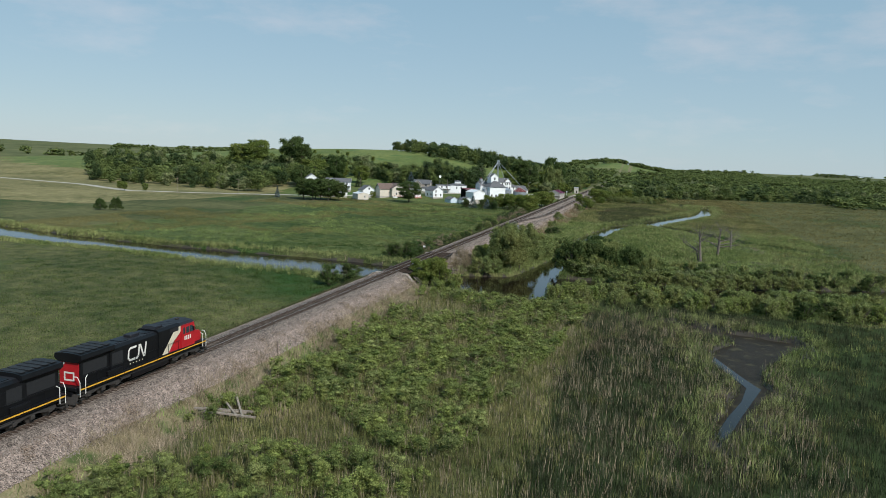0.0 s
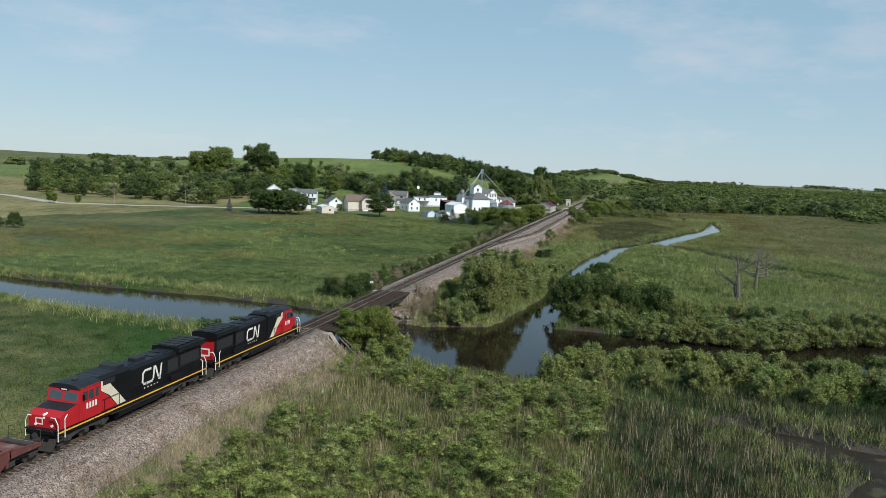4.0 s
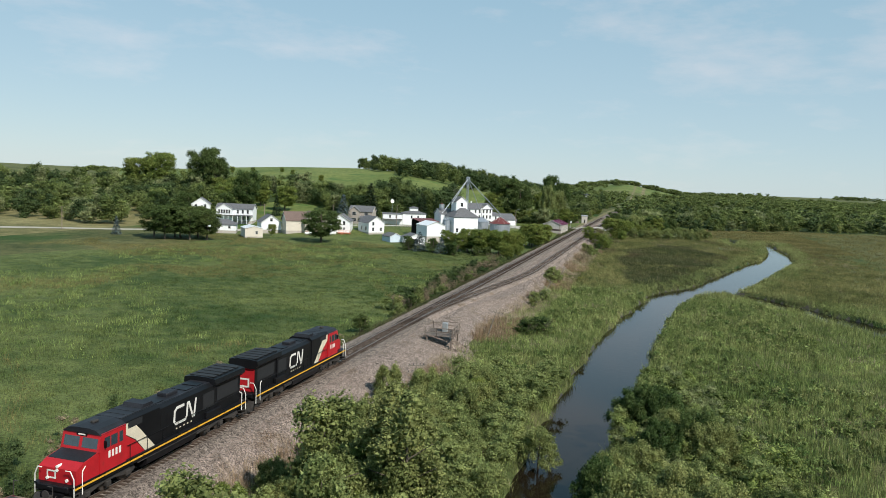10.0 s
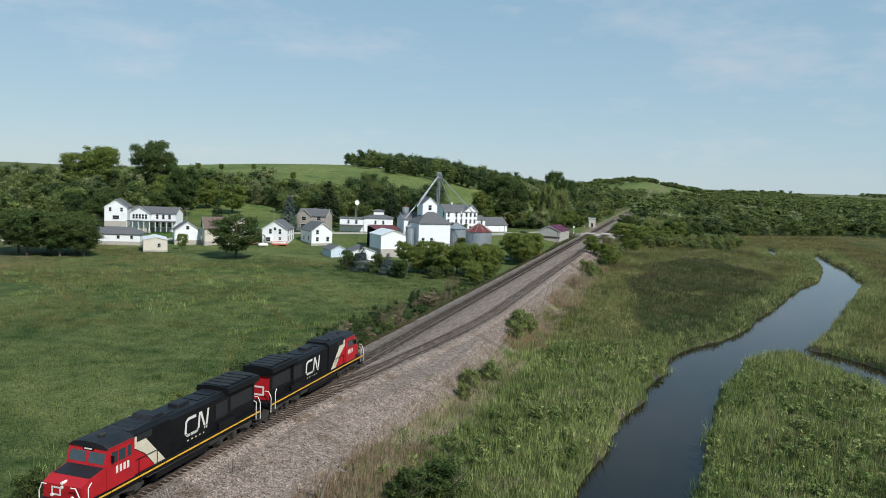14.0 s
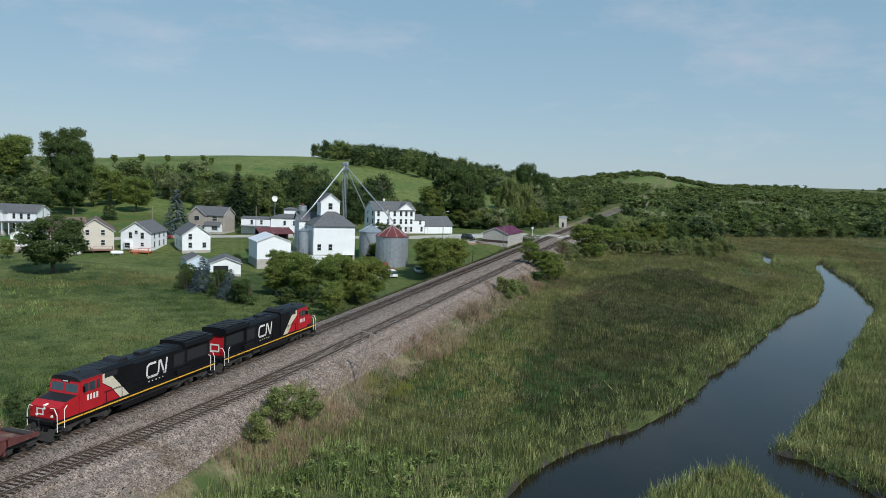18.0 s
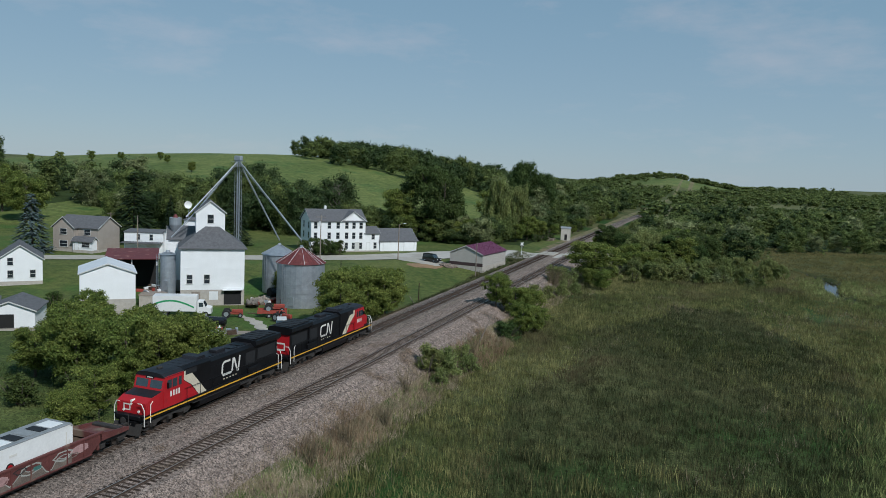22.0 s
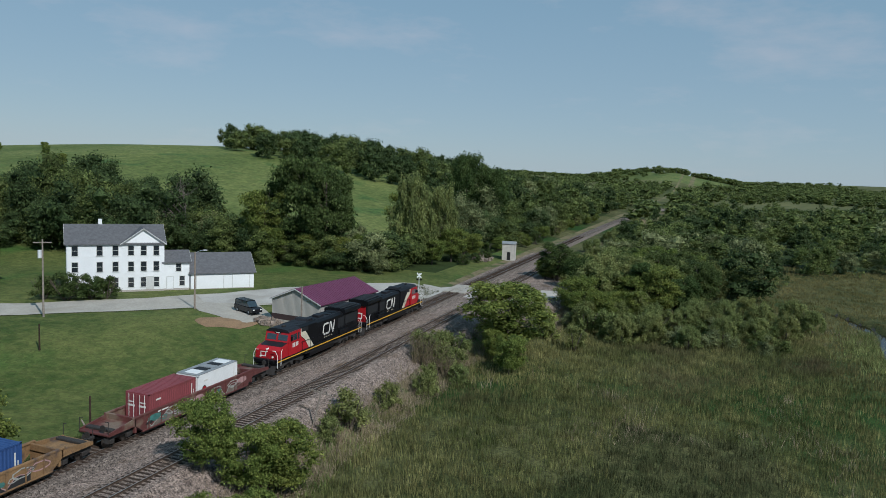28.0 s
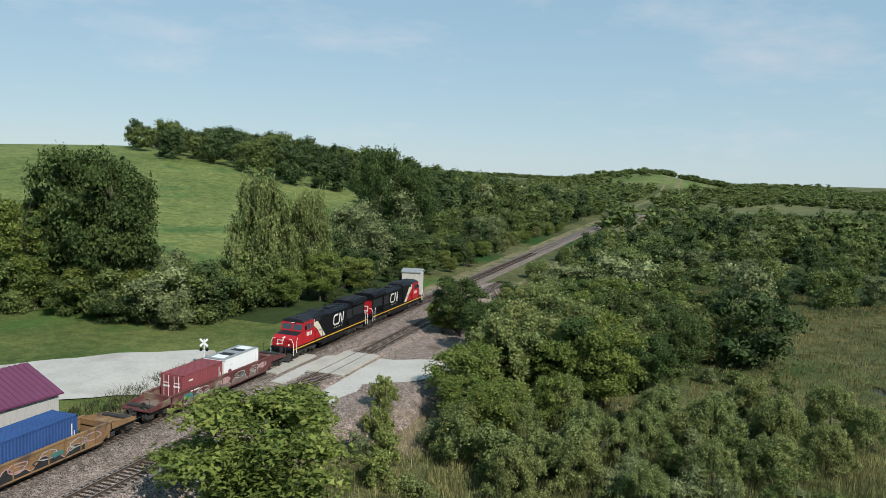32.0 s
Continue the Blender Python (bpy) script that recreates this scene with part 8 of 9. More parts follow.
# ---- poles ----
def pole(name, label, x, y, h, z=None, r=0.15, lean=(0, 0), arms=0, lamp=0, transformer=False, material=None, yaw=0, category="utility pole"):
    ob = thing(name, label, category, pose(x, y, ground_at(x, y) if z is None else z, lean[0], lean[1], yaw))
    material = material or M_POLE
    part("shaft", Geo().tube((0, 0, -0.8), (0, 0, h), r, r * 0.65, 8), material, ob)
    for k in range(arms):
        a = part("crossarm", Geo().box(-1.2, 1.2, -0.05, 0.05, h - 0.5 - k * 0.8, h - 0.38 - k * 0.8), material, ob)
        for xx in (-1.05, -0.5, 0.5, 1.05):
            part("insulator", Geo().tube((xx, 0, h - 0.38 - k * 0.8), (xx, 0, h - 0.22 - k * 0.8), 0.05, 0.04, 6), M_GLASS, a)
    if lamp:
        arm = part("lamp_arm", Geo().path([(0, 0, h - 0.2), (lamp * 0.7, 0, h + 0.15), (lamp * 1.3, 0, h + 0.25)], 0.04, 6), M_GALV, ob)
        part("lamp_head", Geo().box(min(lamp * 1.2, lamp * 1.8), max(lamp * 1.2, lamp * 1.8), -0.12, 0.12, h + 0.18, h + 0.32, 0, 0.04), M_TIN, arm)
    if transformer:
        part("transformer", Geo().tube((-0.35, -0.1, h - 2.6), (-0.35, -0.1, h - 1.5), 0.26, 0.26, 10), M_TIN, ob, "grey transformer can")
    return ob


pole("utility_pole", "weathered wooden utility pole with a transformer and crossarm", -93.5, 504.8, 11.0, arms=1, transformer=True, material=M_OLDWOOD, yaw=40)
pole("street_lamp", "wooden street lamp pole with a curved arm", -80.2, 520.6, 8.9, lamp=1, yaw=40, category="street lamp")
pole("utility_pole", "plain grey wooden pole beside the steel shed", -58.0, 514.8, 8.2, material=M_OLDWOOD)
pole("utility_pole", "wooden pole behind the houses", -155.0, 504.0, 8.0, arms=1)
pole("utility_pole", "wooden pole beside the store", -128.5, 484.0, 9.5, material=M_OLDWOOD)
pole("utility_pole", "wooden pole beside the road", -152.0, 466.0, 9.0)
pole("utility_pole", "wooden pole beside the white house", -178.0, 452.0, 10.0, arms=1)
pole("utility_pole", "wooden pole beside the country road", -232.0, 395.0, 9.0, arms=1)
pole("utility_pole", "wooden pole beside the country road", -262.0, 379.0, 9.0, arms=1)
pole("post", "short dark wooden post in the grass", -57.4, 477.0, 4.2, r=0.12, material=M_TIE, category="post")
pole("post", "short leaning wooden stub in the grass", -58.4, 478.3, 2.2, r=0.12, lean=(0, -38), material=M_OLDWOOD, category="post")
pole("post", "short dark wooden post in the grass", -82.5, 494.2, 3.3, r=0.12, material=M_TIE, category="post")
pole("telegraph_pole", "leaning old telegraph pole with broken crossarms", -38.2, 361.0, 6.6, r=0.11, lean=(0, 14), arms=1, material=M_OLDWOOD, yaw=20, category="telegraph pole")
pole("telegraph_pole", "short leaning old telegraph pole beside the siding", -39.8, 486.2, 3.8, r=0.1, lean=(0, 12), arms=1, material=M_OLDWOOD, yaw=10, category="telegraph pole")
pole("telegraph_pole", "leaning old telegraph pole with a crossarm in weeds", -39.6, 275.5, 4.6, r=0.1, lean=(0, 16), arms=1, material=M_OLDWOOD, yaw=15, category="telegraph pole")
pole("telegraph_pole", "broken old telegraph pole with drooping crossarms", -39.8, 236.5, 4.8, r=0.1, lean=(4, 8), arms=2, material=M_OLDWOOD, yaw=60, category="telegraph pole")
pole("telegraph_pole", "fallen-over old telegraph pole beside the bank", -37.8, 321.0, 4.4, r=0.1, lean=(0, 34), arms=1, material=M_OLDWOOD, yaw=30, category="telegraph pole")
pole("telegraph_pole", "old telegraph pole leaning over dry weeds", -38.0, 452.0, 4.6, r=0.1, lean=(0, 22), arms=1, material=M_OLDWOOD, yaw=20, category="telegraph pole")
pole("marker_post", "thin rusty marker post on the gravel shoulder", -44.6, 86.0, 2.0, r=0.045, material=M_RAIL, category="post")
pole("mile_post", "thin track marker post with a small white plate", -55.2, 187.0, 2.6, r=0.05, material=M_RAIL, category="post")
part("plate", Geo().box(-0.3, 0.3, -0.02, 0.02, 2.2, 2.6), M_WHITE, bpy.data.objects["mile_post"], "white plate")
sig = thing("crossing_signal", "railway crossing signal post with white crossed boards", "crossing signal", pose(-57.2, 556.5, -0.7, 0, 0, 20))
part("shaft", Geo().tube((0, 0, -0.4), (0, 0, 3.4), 0.07, 0.06, 8), M_TIN, sig)
for a in (45, -45):
    part("crossbuck_board", Geo().box(-0.6, 0.6, -0.02, 0.02, -0.11, 0.11), M_WHITE, sig, m=pose(0, -0.09, 3.0, 0, a, 0))
part("lamp_pair", Geo().tube((-0.35, -0.1, 2.2), (-0.35, 0.05, 2.2), 0.17, 0.17, 12).tube((0.35, -0.1, 2.2), (0.35, 0.05, 2.2), 0.17, 0.17, 12).box(-0.4, 0.4, -0.03, 0.03, 2.17, 2.23), M_LOCO_BLACK, sig)

# ---- timber platform with a cabinet ----
M_PLATWOOD = mat("brown_timber", (0.125, 0.098, 0.080), 0.9, vary=0.35, scale=2.5, bump=0.4, bump_scale=16, obj=0.4)
plat = thing("timber_platform", "grey timber platform with railings beside the track", "platform", pose(-43.7, 262.8, -0.42, 0, 0, 4))
for k in range(18):
    if k in (8, 9):
        continue
    part("plank", Geo().box(-1.9 - 0.12 * (k % 3), 2.1 - 0.1 * (k % 2), -2.7 + k * 0.3, -2.44 + k * 0.3, -0.06, 0.0), M_PLATWOOD, plat, m=pose(0, 0, 0.012 * (k % 3)))
for xx in (-1.8, 2.0):
    part("beam", Geo().box(xx - 0.1, xx + 0.1, -2.8, 2.8, -0.3, -0.06), M_PLATWOOD, plat)
for xx in (-1.6, 1.9):
    for yy in (-2.5, 2.5):
        part("leg", Geo().box(xx - 0.1, xx + 0.1, yy - 0.1, yy + 0.1, -3.0, -0.3), M_PLATWOOD, plat)
for xx, yy in ((-1.85, 2.65), (-1.85, -2.65), (2.05, -2.65), (2.05, -0.9), (2.05, 0.9), (2.05, 2.65), (-0.2, 2.65), (-0.2, -2.65)):
    part("rail_post", Geo().box(xx - 0.06, xx + 0.06, yy - 0.06, yy + 0.06, 0, 1.1), M_PLATWOOD, plat)
for zz in (0.55, 1.05):
    part("rail", Geo().box(2.0, 2.1, -2.7, 2.7, zz - 0.05, zz + 0.05), M_PLATWOOD, plat)
    for yy in (-2.65, 2.65):
        part("rail", Geo().box(-0.25, 2.1, yy - 0.04, yy + 0.04, zz - 0.05, zz + 0.05), M_PLATWOOD, plat)
cabn = thing("signal_cabinet", "grey steel relay cabinet on the timber platform", "cabinet", pose(-43.4, 263.5, -0.42, 0, 0, 4))
part("body", Geo().box(-0.36, 0.36, -0.42, 0.42, 0, 1.2, 0, 0.03), M_GREYVENT, cabn)
part("lid", Geo().box(-0.42, 0.42, -0.48, 0.48, 1.2, 1.27, 0, 0.02), M_GREYVENT, cabn)
part("door", Geo().box(-0.3, 0.3, -0.44, -0.42, 0.1, 1.1, 0, 0.01), M_GREYVENT, cabn)
stones("rubble_pile", "pale broken rubble under the timber platform", 130, -42.8, -38.8, 259.5, 265.5, 0.45, 19, M_RIPRAP, 0.1)
pole("switch_stand", "rusty switch stand beside the turnout", -46.6, 276.0, 1.3, r=0.05, material=M_RAIL, category="switch stand")

# old timbers by the bank
for k, (dx, dy, a) in enumerate(((0, 0, 28), (0.8, 0.5, 33), (1.4, -0.6, 24), (0.2, 1.2, -40), (1.2, 1.6, -52))):
    zz = ground_at(-40.5 + dx, 66 + dy) + 0.9 + 0.16 * (k // 3)
    tagged(part("timber", Geo().box(-2.6, 2.6, -0.11, 0.11, -0.1, 0.1, 0, 0.02), M_OLDWOOD, m=pose(-40.5 + dx, 66 + dy, zz, 0, 8, a)), "pale discarded timber lying over the weeds", "timber", "discarded timbers")
for k in range(2):
    tagged(part("timber", Geo().box(-2.8, 2.8, -0.05, 0.05, -0.06, 0.06, 0, 0.01), M_OLDWOOD, m=pose(-43.5 + k * 0.5, 146.5 + k * 0.4, -2.3, 0, 24, -30 + k * 4)), "grey timber lying on the bank by the bridge", "timber", "discarded timbers")


# ---- vehicles and clutter ----
M_CARBLACK = mat("car_black", (0.012, 0.012, 0.014), 0.2, vary=0.1, scale=2, spec=0.7)
M_CARWHITE = mat("car_white", (0.66, 0.66, 0.65), 0.3, vary=0.05, scale=2, spec=0.6)
M_CARRED = mat("car_red", (0.22, 0.02, 0.025), 0.3, vary=0.1, scale=2, spec=0.6)
M_TYRE = mat("tyre", (0.015, 0.015, 0.015), 0.9, vary=0.2, scale=6)
M_TRACTOR = mat("tractor_red", (0.28, 0.045, 0.03), 0.7, vary=0.3, scale=3, stain=((0.16, 0.07, 0.04), 3, 0.55))
M_GREEN = mat("green_swoosh", (0.03, 0.27, 0.10), 0.5, vary=0.1, scale=2)
M_BLUE = mat("blue_drum", (0.02, 0.10, 0.25), 0.5, vary=0.1, scale=2)


def wheels(ob, spots_, r, w=0.22):
    for x, y in spots_:
        t = part("wheel", Geo().tube((x - w / 2, y, r), (x + w / 2, y, r), r, r, 16), M_TYRE, ob)
        part("rim", Geo().tube((x - w / 2 - 0.01, y, r), (x + w / 2 + 0.01, y, r), r * 0.55, r * 0.55, 12), M_GALV, t)


def car(name, label, x, y, yaw, length, height, paint, van=False, category="car"):
    """A vehicle along local y, with the front at -y."""
    ob = thing(name, label, category, pose(x, y, ground_at(x, y) + 0.1, 0, 0, yaw))
    L, H = length, height
    low = H * 0.55
    body = [(-L / 2, 0.3), (L / 2, 0.3), (L / 2, low), (-L / 2 + 0.15, low * 0.92), (-L / 2, low * 0.75)]
    part("body", Geo().prism(body, "x", -0.88, 0.88), paint, ob)
    if van:
        glass = [(-L * 0.30, low), (L / 2 - 0.05, low), (L / 2 - 0.12, H - 0.12), (-L * 0.16, H - 0.12)]
    else:
        glass = [(-L * 0.22, low), (L * 0.36, low), (L * 0.24, H - 0.1), (-L * 0.08, H - 0.1)]
    part("cabin", Geo().prism(glass, "x", -0.76, 0.76), M_CABGLASS, ob, "dark glazed cabin")
    part("roof", Geo().box(-0.74, 0.74, glass[3][0] + 0.05, glass[2][0] - 0.02, H - 0.13, H, 0, 0.05), paint, ob)
    for s in (-1, 1):
        part("headlight", Geo().box(s * 0.62 - 0.14, s * 0.62 + 0.14, -L / 2 - 0.02, -L / 2 + 0.05, low * 0.62, low * 0.78), M_LAMP, ob)
        part("pillar", Geo().prism([(glass[1][0] - 0.2, low), (glass[1][0], low), (glass[2][0], H - 0.12), (glass[2][0] - 0.2, H - 0.12)], "x", s * 0.765 - 0.01, s * 0.765 + 0.01), paint, ob)
    wheels(ob, [(s * 0.8, yy) for s in (-1, 1) for yy in (-L * 0.3, L * 0.31)], 0.33)
    return ob


car("van", "black passenger van parked on the gravel yard", -71.9, 522.6, 68, 4.9, 1.95, M_CARBLACK, True, "van")
car("car", "black sports car parked before the inn", -99.3, 518.6, 137, 4.6, 1.3, M_CARBLACK)
car("car", "white car with a red-stained roof parked on the grass", -69.0, 448.4, 32, 4.4, 1.5, M_CARWHITE, True)
car("pickup_truck", "red and white pickup truck parked on the road", -145.0, 462.0, 110, 5.2, 1.8, M_CARRED, False, "pickup truck")
car("car", "white car parked beside the grain bin", -66.0, 458.5, 30, 4.4, 1.5, M_CARWHITE)
tr = thing("box_truck", "white box truck with a green swoosh on its side", "box truck", pose(-87.0, 448.7, ground_at(-87.0, 448.7), 0, 0, 120))
part("box", Geo().box(-1.2, 1.2, -1.6, 5.2, 0.95, 3.5, 0, 0.03), M_CARWHITE, tr)
sw = [(-1.2 + k * 0.55, 1.5 + 1.1 * math.sin(k / 11 * 2.6)) for k in range(12)]
part("swoosh", Geo().add([(1.212, a, b) for a, b in sw] + [(1.212, a, b + 0.28) for a, b in sw[::-1]] + [(1.204, a, b) for a, b in sw] + [(1.204, a, b + 0.28) for a, b in sw[::-1]], [tuple((k, k + 1, 22 - k, 23 - k)) for k in range(11)]), M_GREEN, tr, "green curved swoosh")
part("swoosh", Geo().add([(-1.212, a, b) for a, b in sw] + [(-1.212, a, b + 0.28) for a, b in sw[::-1]], [tuple((k, k + 1, 22 - k, 23 - k)) for k in range(11)]), M_GREEN, tr, "green curved swoosh")
part("cab", Geo().prism([(-3.9, 0.6), (-1.7, 0.6), (-1.7, 2.6), (-2.6, 2.6), (-3.0, 1.7), (-3.9, 1.5)], "x", -1.1, 1.1), M_CARWHITE, tr)
part("windshield", Geo().prism([(-2.99, 1.75), (-2.62, 2.5), (-2.66, 2.52), (-3.04, 1.76)], "x", -0.95, 0.95), M_CABGLASS, tr)
part("side_window", Geo().box(-1.12, 1.12, -2.6, -1.95, 1.75, 2.4), M_CABGLASS, tr)
wheels(tr, [(s * 1.0, yy) for s in (-1, 1) for yy in (-3.0, 3.3)], 0.48, 0.3)


def tractor(x, y, yaw, label, up=0.0):
    ob = thing("tractor", label, "tractor", pose(x, y, ground_at(x, y) + up, 0, 0, yaw))
    part("bonnet", Geo().box(-0.3, 0.3, -2.0, -0.2, 0.8, 1.35, 0, 0.08), M_TRACTOR, ob)
    part("chassis", Geo().box(-0.25, 0.25, -2.0, 0.9, 0.5, 0.85, 0, 0.05), M_TRACTOR, ob)
    part("seat", Geo().box(-0.25, 0.25, 0.5, 0.95, 1.1, 1.2, 0, 0.03).box(-0.25, 0.25, 0.9, 0.97, 1.15, 1.55), M_TYRE, ob)
    part("steering_wheel", Geo().tube((0, 0.15, 1.55), (0, 0.2, 1.58), 0.2, 0.2, 12), M_TYRE, ob)
    part("exhaust_pipe", Geo().tube((0.1, -1.3, 1.3), (0.1, -1.3, 2.1), 0.04, 0.04, 6), M_RAIL, ob)
    wheels(ob, [(-0.85, 0.6), (0.85, 0.6)], 0.7, 0.35)
    wheels(ob, [(-0.4, -1.6), (0.4, -1.6)], 0.38, 0.2)


tractor(-80.7, 451.6, 120, "old rusty red tractor on the grass")
tractor(-75.2, 455.5, 120, "old red tractor standing on a flat trailer", 0.87)
tractor(-72.0, 453.3, 80, "faded red tractor in the mill yard")
for x, y, yaw, mm, lab in ((-75.2, 455.5, -60, M_TRACTOR, "rusty red flat trailer in the mill yard"), (-101, 458, 30, M_CARWHITE, "white trailer under the lean-to"), (-104.5, 447.5, 40, M_CARRED, "red farm wagon beside the mill")):
    ob = thing("trailer", lab, "trailer", pose(x, y, ground_at(x, y), 0, 0, yaw))
    part("bed", Geo().box(-1.0, 1.0, -2.4, 2.4, 0.7, 0.85, 0, 0.02), mm, ob)
    for s in (-1, 1):
        part("side_board", Geo().box(s * 1.0 - 0.03, s * 1.0 + 0.03, -2.4, 2.4, 0.85, 1.35), mm, ob)
    part("drawbar", Geo().box(-0.06, 0.06, -4.0, -2.4, 0.55, 0.7), M_RAIL, ob)
    wheels(ob, [(s * 0.95, yy) for s in (-1, 1) for yy in (-0.5, 0.5)], 0.36)
ob = thing("drum", "blue plastic drum behind the box truck", "drum", pose(-88.6, 454.6, ground_at(-88.6, 454.6)))
part("shell", Geo().tube((0, 0, 0), (0, 0, 0.95), 0.34, 0.34, 14), M_BLUE, ob)
part("lid", Geo().tube((0, 0, 0.95), (0, 0, 0.99), 0.35, 0.35, 14), M_BLUE, ob)
for x, y, yaw in ((-139.0, 437.0, 132), (-147.0, 431.5, 132), (-203.0, 447.0, 120)):
    ob = thing("propane_tank", "white propane tank on short feet", "propane tank", pose(x, y, ground_at(x, y) + 0.05, 0, 0, yaw))
    part("shell", Geo().tube((0, -1.2, 0.65), (0, 1.2, 0.65), 0.48, 0.48, 16).tube((0, -1.5, 0.65), (0, -1.2, 0.65), 0.25, 0.48, 16).tube((0, 1.2, 0.65), (0, 1.5, 0.65), 0.48, 0.25, 16), M_BOX_WHITE, ob)
    for yy in (-0.8, 0.8):
        part("foot", Geo().box(-0.3, 0.3, yy - 0.1, yy + 0.1, -0.1, 0.3), M_CONCRETE, ob)
strip("worn_path", "pale worn path across the mill yard", [(-80.4, 453.6, 0.4), (-77.5, 452, 0.8), (-75, 450.4, 1.0), (-72, 447.5, 0.9), (-70.2, 445.4, 1.0), (-71.5, 443, 0.5)], M_ROAD, 0.06, 0.7, "path")
strip("concrete_slab", "cracked pale concrete slab in the grass", [(-78, 441.0, 0.6), (-75.5, 442, 1.5), (-73, 443, 1.3), (-70.5, 444.5, 0.4)], M_CONCRETE, 0.05, 0.7, "slab")
tank = thing("tank_cart", "black cylindrical tank on a small cart", "tank", pose(-78.2, 444.2, ground_at(-78.2, 444.2), 0, 0, 110))
part("tank", Geo().tube((0, -1.5, 1.0), (0, 1.5, 1.0), 0.72, 0.72, 16).tube((0, 1.5, 1.0), (0, 1.7, 1.0), 0.72, 0.45, 16).tube((0, -1.7, 1.0), (0, -1.5, 1.0), 0.45, 0.72, 16), M_CARBLACK, tank)
part("frame", Geo().box(-0.5, 0.5, -1.6, 1.6, 0.25, 0.4), M_RAIL, tank)
wheels(tank, [(-0.7, 0.8), (0.7, 0.8)], 0.35)
car("pickup_truck", "white derelict pickup truck in the mill yard", -74.8, 437.6, 150, 4.8, 1.6, M_CARWHITE, False, "pickup truck")
jr = random.Random(41)
JUNK = [M_CARWHITE, M_OLDWOOD, M_GALV, M_RAIL, M_CARWHITE, M_TIN, M_TRACTOR, M_TYRE]
for x0, x1, y0, y1, n, lab in ((-77.5, -73, 440.5, 443.5, 12, "discarded metal panel lying in the mill yard"), (-101, -96.5, 451.8, 457, 16, "discarded pale crate or appliance beside the mill"), (-86.0, -82.2, 464, 470, 16, "scrap lumber and sheet metal beside the grain bin"), (-103, -100, 457, 460, 5, "pallet leaning under the lean-to roof")):
    for k in range(n):
        x, y = jr.uniform(x0, x1), jr.uniform(y0, y1)
        a, b, c = jr.uniform(0.4, 1.5), jr.uniform(0.3, 0.9), jr.uniform(0.06, 0.9)
        ob = part("scrap_piece", Geo().box(-a / 2, a / 2, -b / 2, b / 2, 0, c, 0, 0.02).box(-a / 2 + 0.05, a / 2 - 0.05, -b / 2 - 0.03, b / 2 + 0.03, c * 0.4, c * 0.6), JUNK[jr.randrange(len(JUNK))], m=pose(x, y, (-1.13 if x < -96 and y < 457.1 else ground_at(x, y) + 0.02), jr.uniform(-6, 6), jr.uniform(-12, 12), jr.uniform(0, 180)))
        tagged(ob, lab, "scrap", "scrap in the mill yard")
lt = thing("lumber_trailer", "old flat trailer loaded with planks beside the mill", "trailer", pose(-83.2, 461.6, ground_at(-83.2, 461.6), 0, 0, 35))
part("bed", Geo().box(-1.0, 1.0, -2.2, 2.2, 0.7, 0.85, 0, 0.02), M_RAIL, lt)
for k in range(9):
    part("plank", Geo().box(-0.12, 0.12, -2.4, 2.4, 0, 0.05), M_OLDWOOD, lt, m=pose(-0.8 + 0.2 * k, jr.uniform(-0.4, 0.4), 0.86 + 0.06 * (k % 4), 0, 0, jr.uniform(-6, 6)))
wheels(lt, [(s * 0.95, yy) for s in (-1, 1) for yy in (-0.5, 0.5)], 0.36)
roll = thing("hose_roll", "large dark ribbed roll lying beside the mill", "roll", pose(-84.5, 471.0, ground_at(-84.5, 471), 0, 0, 60))
part("drum", Geo().tube((-1.2, 0, 1.1), (1.2, 0, 1.1), 1.0, 1.0, 20), M_TYRE, roll)
for k in range(7):
    part("rib", Geo().tube((-1.1 + k * 0.36, 0, 1.1), (-1.0 + k * 0.36, 0, 1.1), 1.08, 1.08, 20), M_CARBLACK, roll)
for k, xx in enumerate((-3.6, -0.6)):
    part("board_panel", Geo().box(xx, xx + 1.5, -0.05, 0.02, -1.7, -0.2, 0, 0.01), M_TIN if k else M_OLDWOOD, mill, "grey board over the foundation window")
car("van", "white van parked behind the warehouse", -112.5, 463.5, 40, 5.0, 2.0, M_CARWHITE, True, "van")
stones("rubble_pile", "pile of broken pale rocks beside the steel shed", 60, -68.5, -64.5, 518.5, 521, 0.7, 9, M_RIPRAP, 0.15)
stones("scrap_pile", "jumble of rusty scrap and lumber beside the mill", 50, -85.5, -82.5, 464, 469, 0.8, 12, M_OLDWOOD, 0.4)
stones("rubble_pile", "heap of pale broken stone beside the hut", 70, -62.5, -58.6, 606, 614, 0.9, 13, M_RIPRAP, 0.3)
ties(main_x, 186, 700, main_line, 300, 460)
ties(side_x, 296, 640, siding, 330, 480)
long_ties = Geo()
for k in range(56):
    yy = 266.5 + k * 0.53
    long_ties.box(-52.0, side_x(yy) + 1.35, yy - 0.12, yy + 0.12, RAIL - 0.33, RAIL - 0.155)
tagged(part("turnout_ties", long_ties, M_TIE), "long dark timber ties under the turnout", "railway ties", kind="stuff")
ties(main_x, -60, 148, main_line, 400, 401)

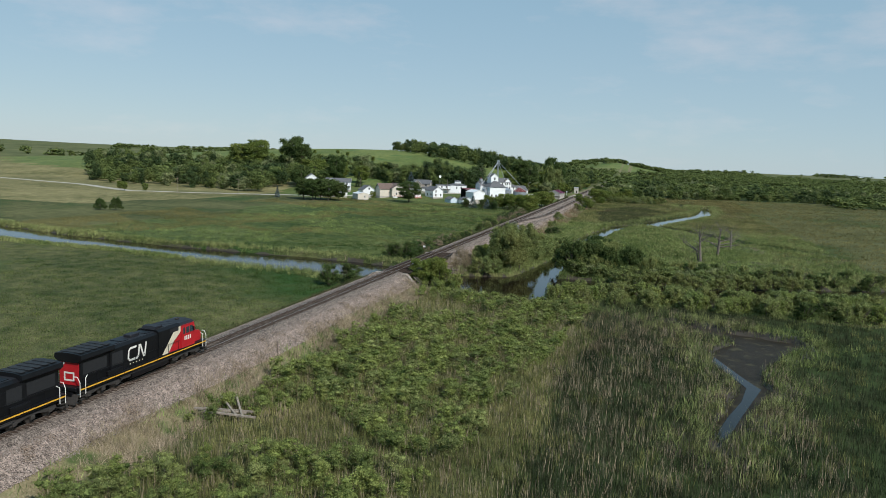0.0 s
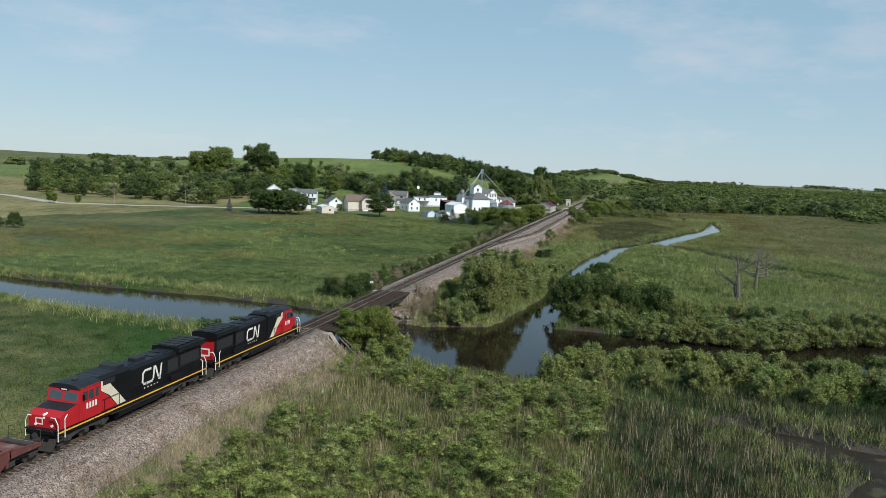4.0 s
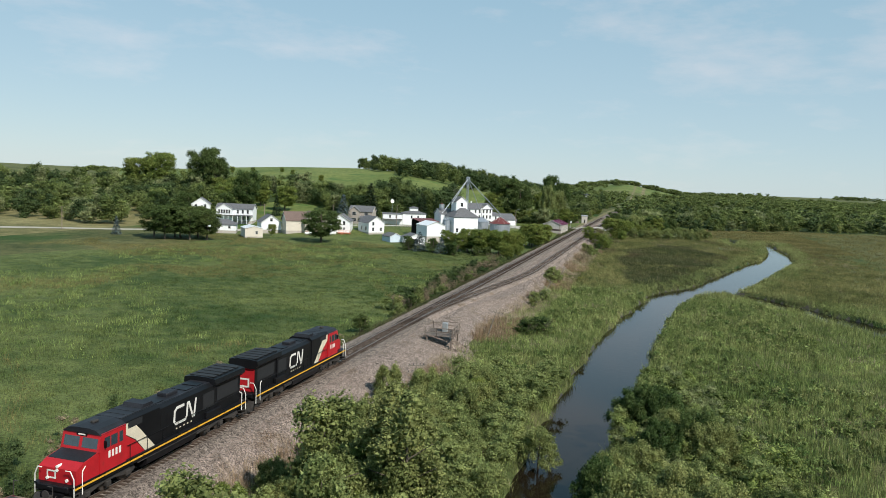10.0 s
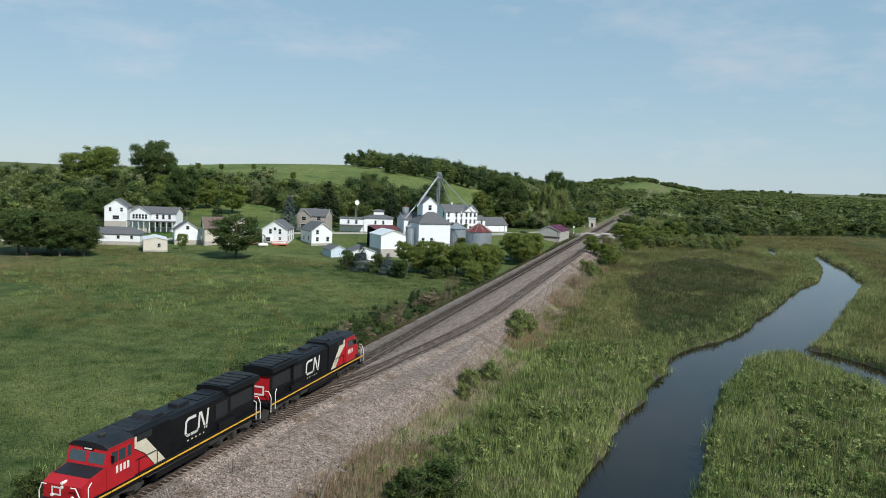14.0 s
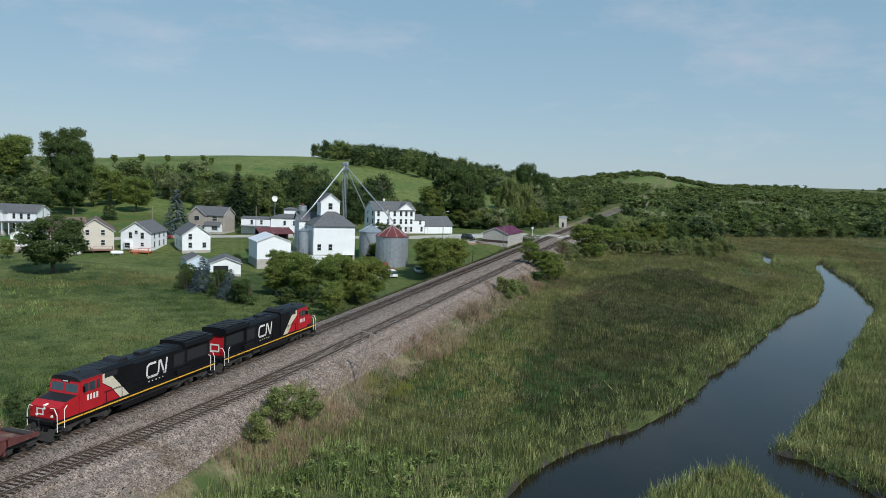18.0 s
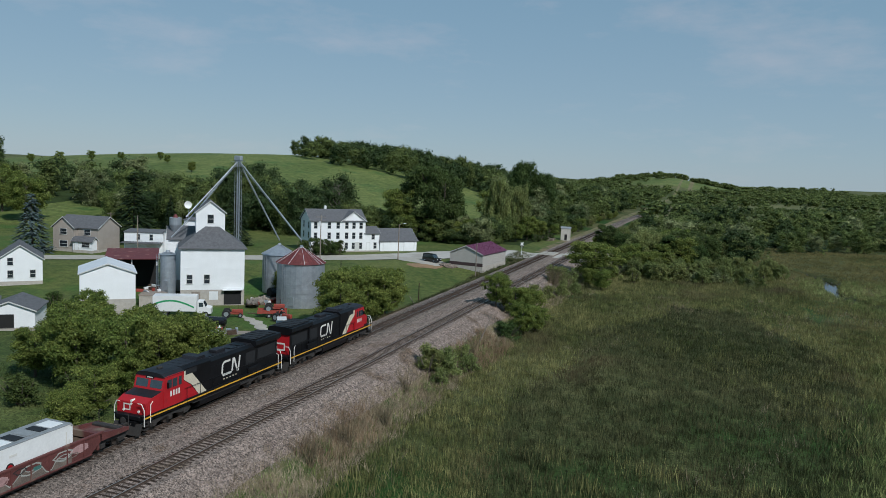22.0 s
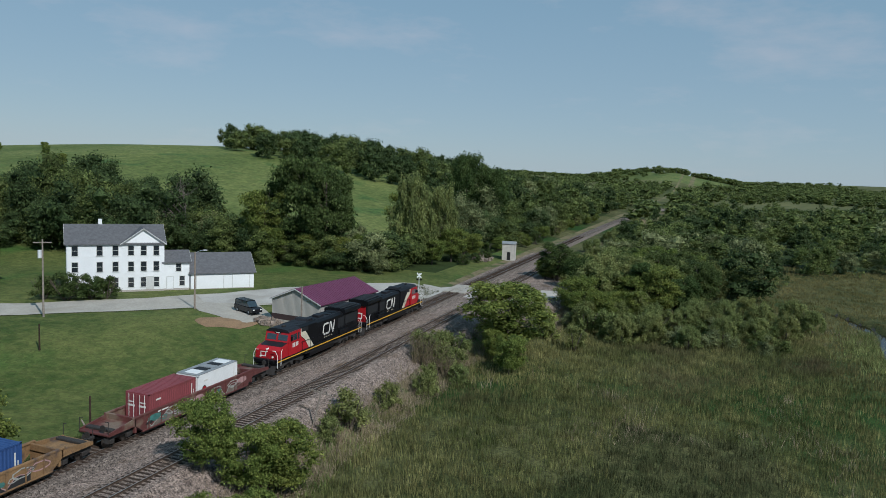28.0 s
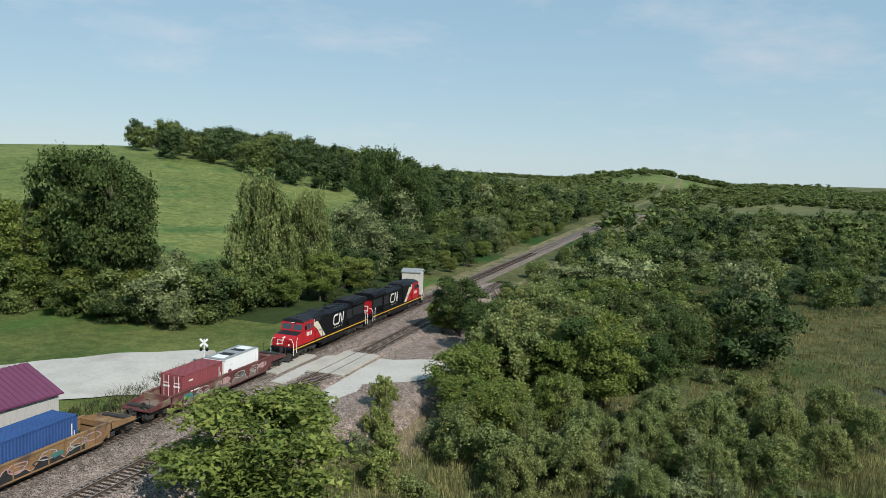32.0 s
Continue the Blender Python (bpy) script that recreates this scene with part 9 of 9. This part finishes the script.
# ---- hovering quadcopter ----
M_DRONE = mat("drone_shell", (0.02, 0.02, 0.022), 0.35, vary=0.2, scale=8)
M_DRONE_GREY = mat("drone_grey", (0.30, 0.30, 0.30), 0.45, vary=0.1, scale=8)
qc = thing("quadcopter", "black quadcopter with grey landing gear hovering in mid-air", "drone", pose(-18.61, 198.41, 21.06, -9, -4, 139))
shell = Geo()
iv, if_ = ico()
bmq = bmesh.new()
bmesh.ops.create_uvsphere(bmq, u_segments=20, v_segments=12, radius=1.0)
bmq.verts.index_update()
shell.add([(v.co.x * 0.085, v.co.y * 0.115, v.co.z * 0.034 + 0.014 * (1 - abs(v.co.y))) for v in bmq.verts], [[v.index for v in f.verts] for f in bmq.faces])
bmq.free()
part("shell", shell, M_DRONE, qc, smooth=True)
for sx in (-1, 1):
    for sy in (-1, 1):
        arm = part("arm", Geo().tube((sx * 0.05, sy * 0.06, 0.005), (sx * 0.125, sy * 0.125, 0.012), 0.022, 0.014, 10), M_DRONE, qc)
        part("motor", Geo().tube((sx * 0.125, sy * 0.125, -0.012), (sx * 0.125, sy * 0.125, 0.032), 0.015, 0.013, 12), M_DRONE, arm)
        a = 0.6 + sx + 2 * sy
        c, s_ = math.cos(a) * 0.115, math.sin(a) * 0.115
        part("propeller", Geo().add([(sx * 0.125 - c, sy * 0.125 - s_, 0.034), (sx * 0.125 - s_ * 0.1, sy * 0.125 + c * 0.1, 0.036), (sx * 0.125 + c, sy * 0.125 + s_, 0.034), (sx * 0.125 + s_ * 0.1, sy * 0.125 - c * 0.1, 0.036), (sx * 0.125, sy * 0.125, 0.0365)], [(0, 1, 4), (1, 2, 4), (2, 3, 4), (3, 0, 4)]), M_DRONE, arm)
    part("landing_leg", Geo().path([(sx * 0.06, 0.065, -0.02), (sx * 0.085, 0.075, -0.112), (sx * 0.087, 0.06, -0.124), (sx * 0.087, -0.06, -0.124), (sx * 0.085, -0.075, -0.112), (sx * 0.06, -0.065, -0.02)], 0.0045, 8), M_DRONE_GREY if sx < 0 else M_DRONE, qc)
gim = part("gimbal", Geo().box(-0.02, 0.02, 0.0, 0.05, -0.085, -0.035, 0, 0.006).box(0.02, 0.03, -0.01, 0.04, -0.10, -0.05, 0, 0.003), M_DRONE_GREY, qc)
part("lens_housing", Geo().box(-0.022, 0.022, 0.02, 0.065, -0.105, -0.07, 0, 0.008).tube((0, 0.065, -0.088), (0, 0.085, -0.088), 0.016, 0.018, 12), M_BOX_WHITE, gim)


def motions():
    for ob, dy, turn, dz in CONSIST:
        walk(ob, [(t, pose(MAIN_X, y + dy, RAIL + dz, 0, 0, turn)) for t, y in TRAIN])


motions()
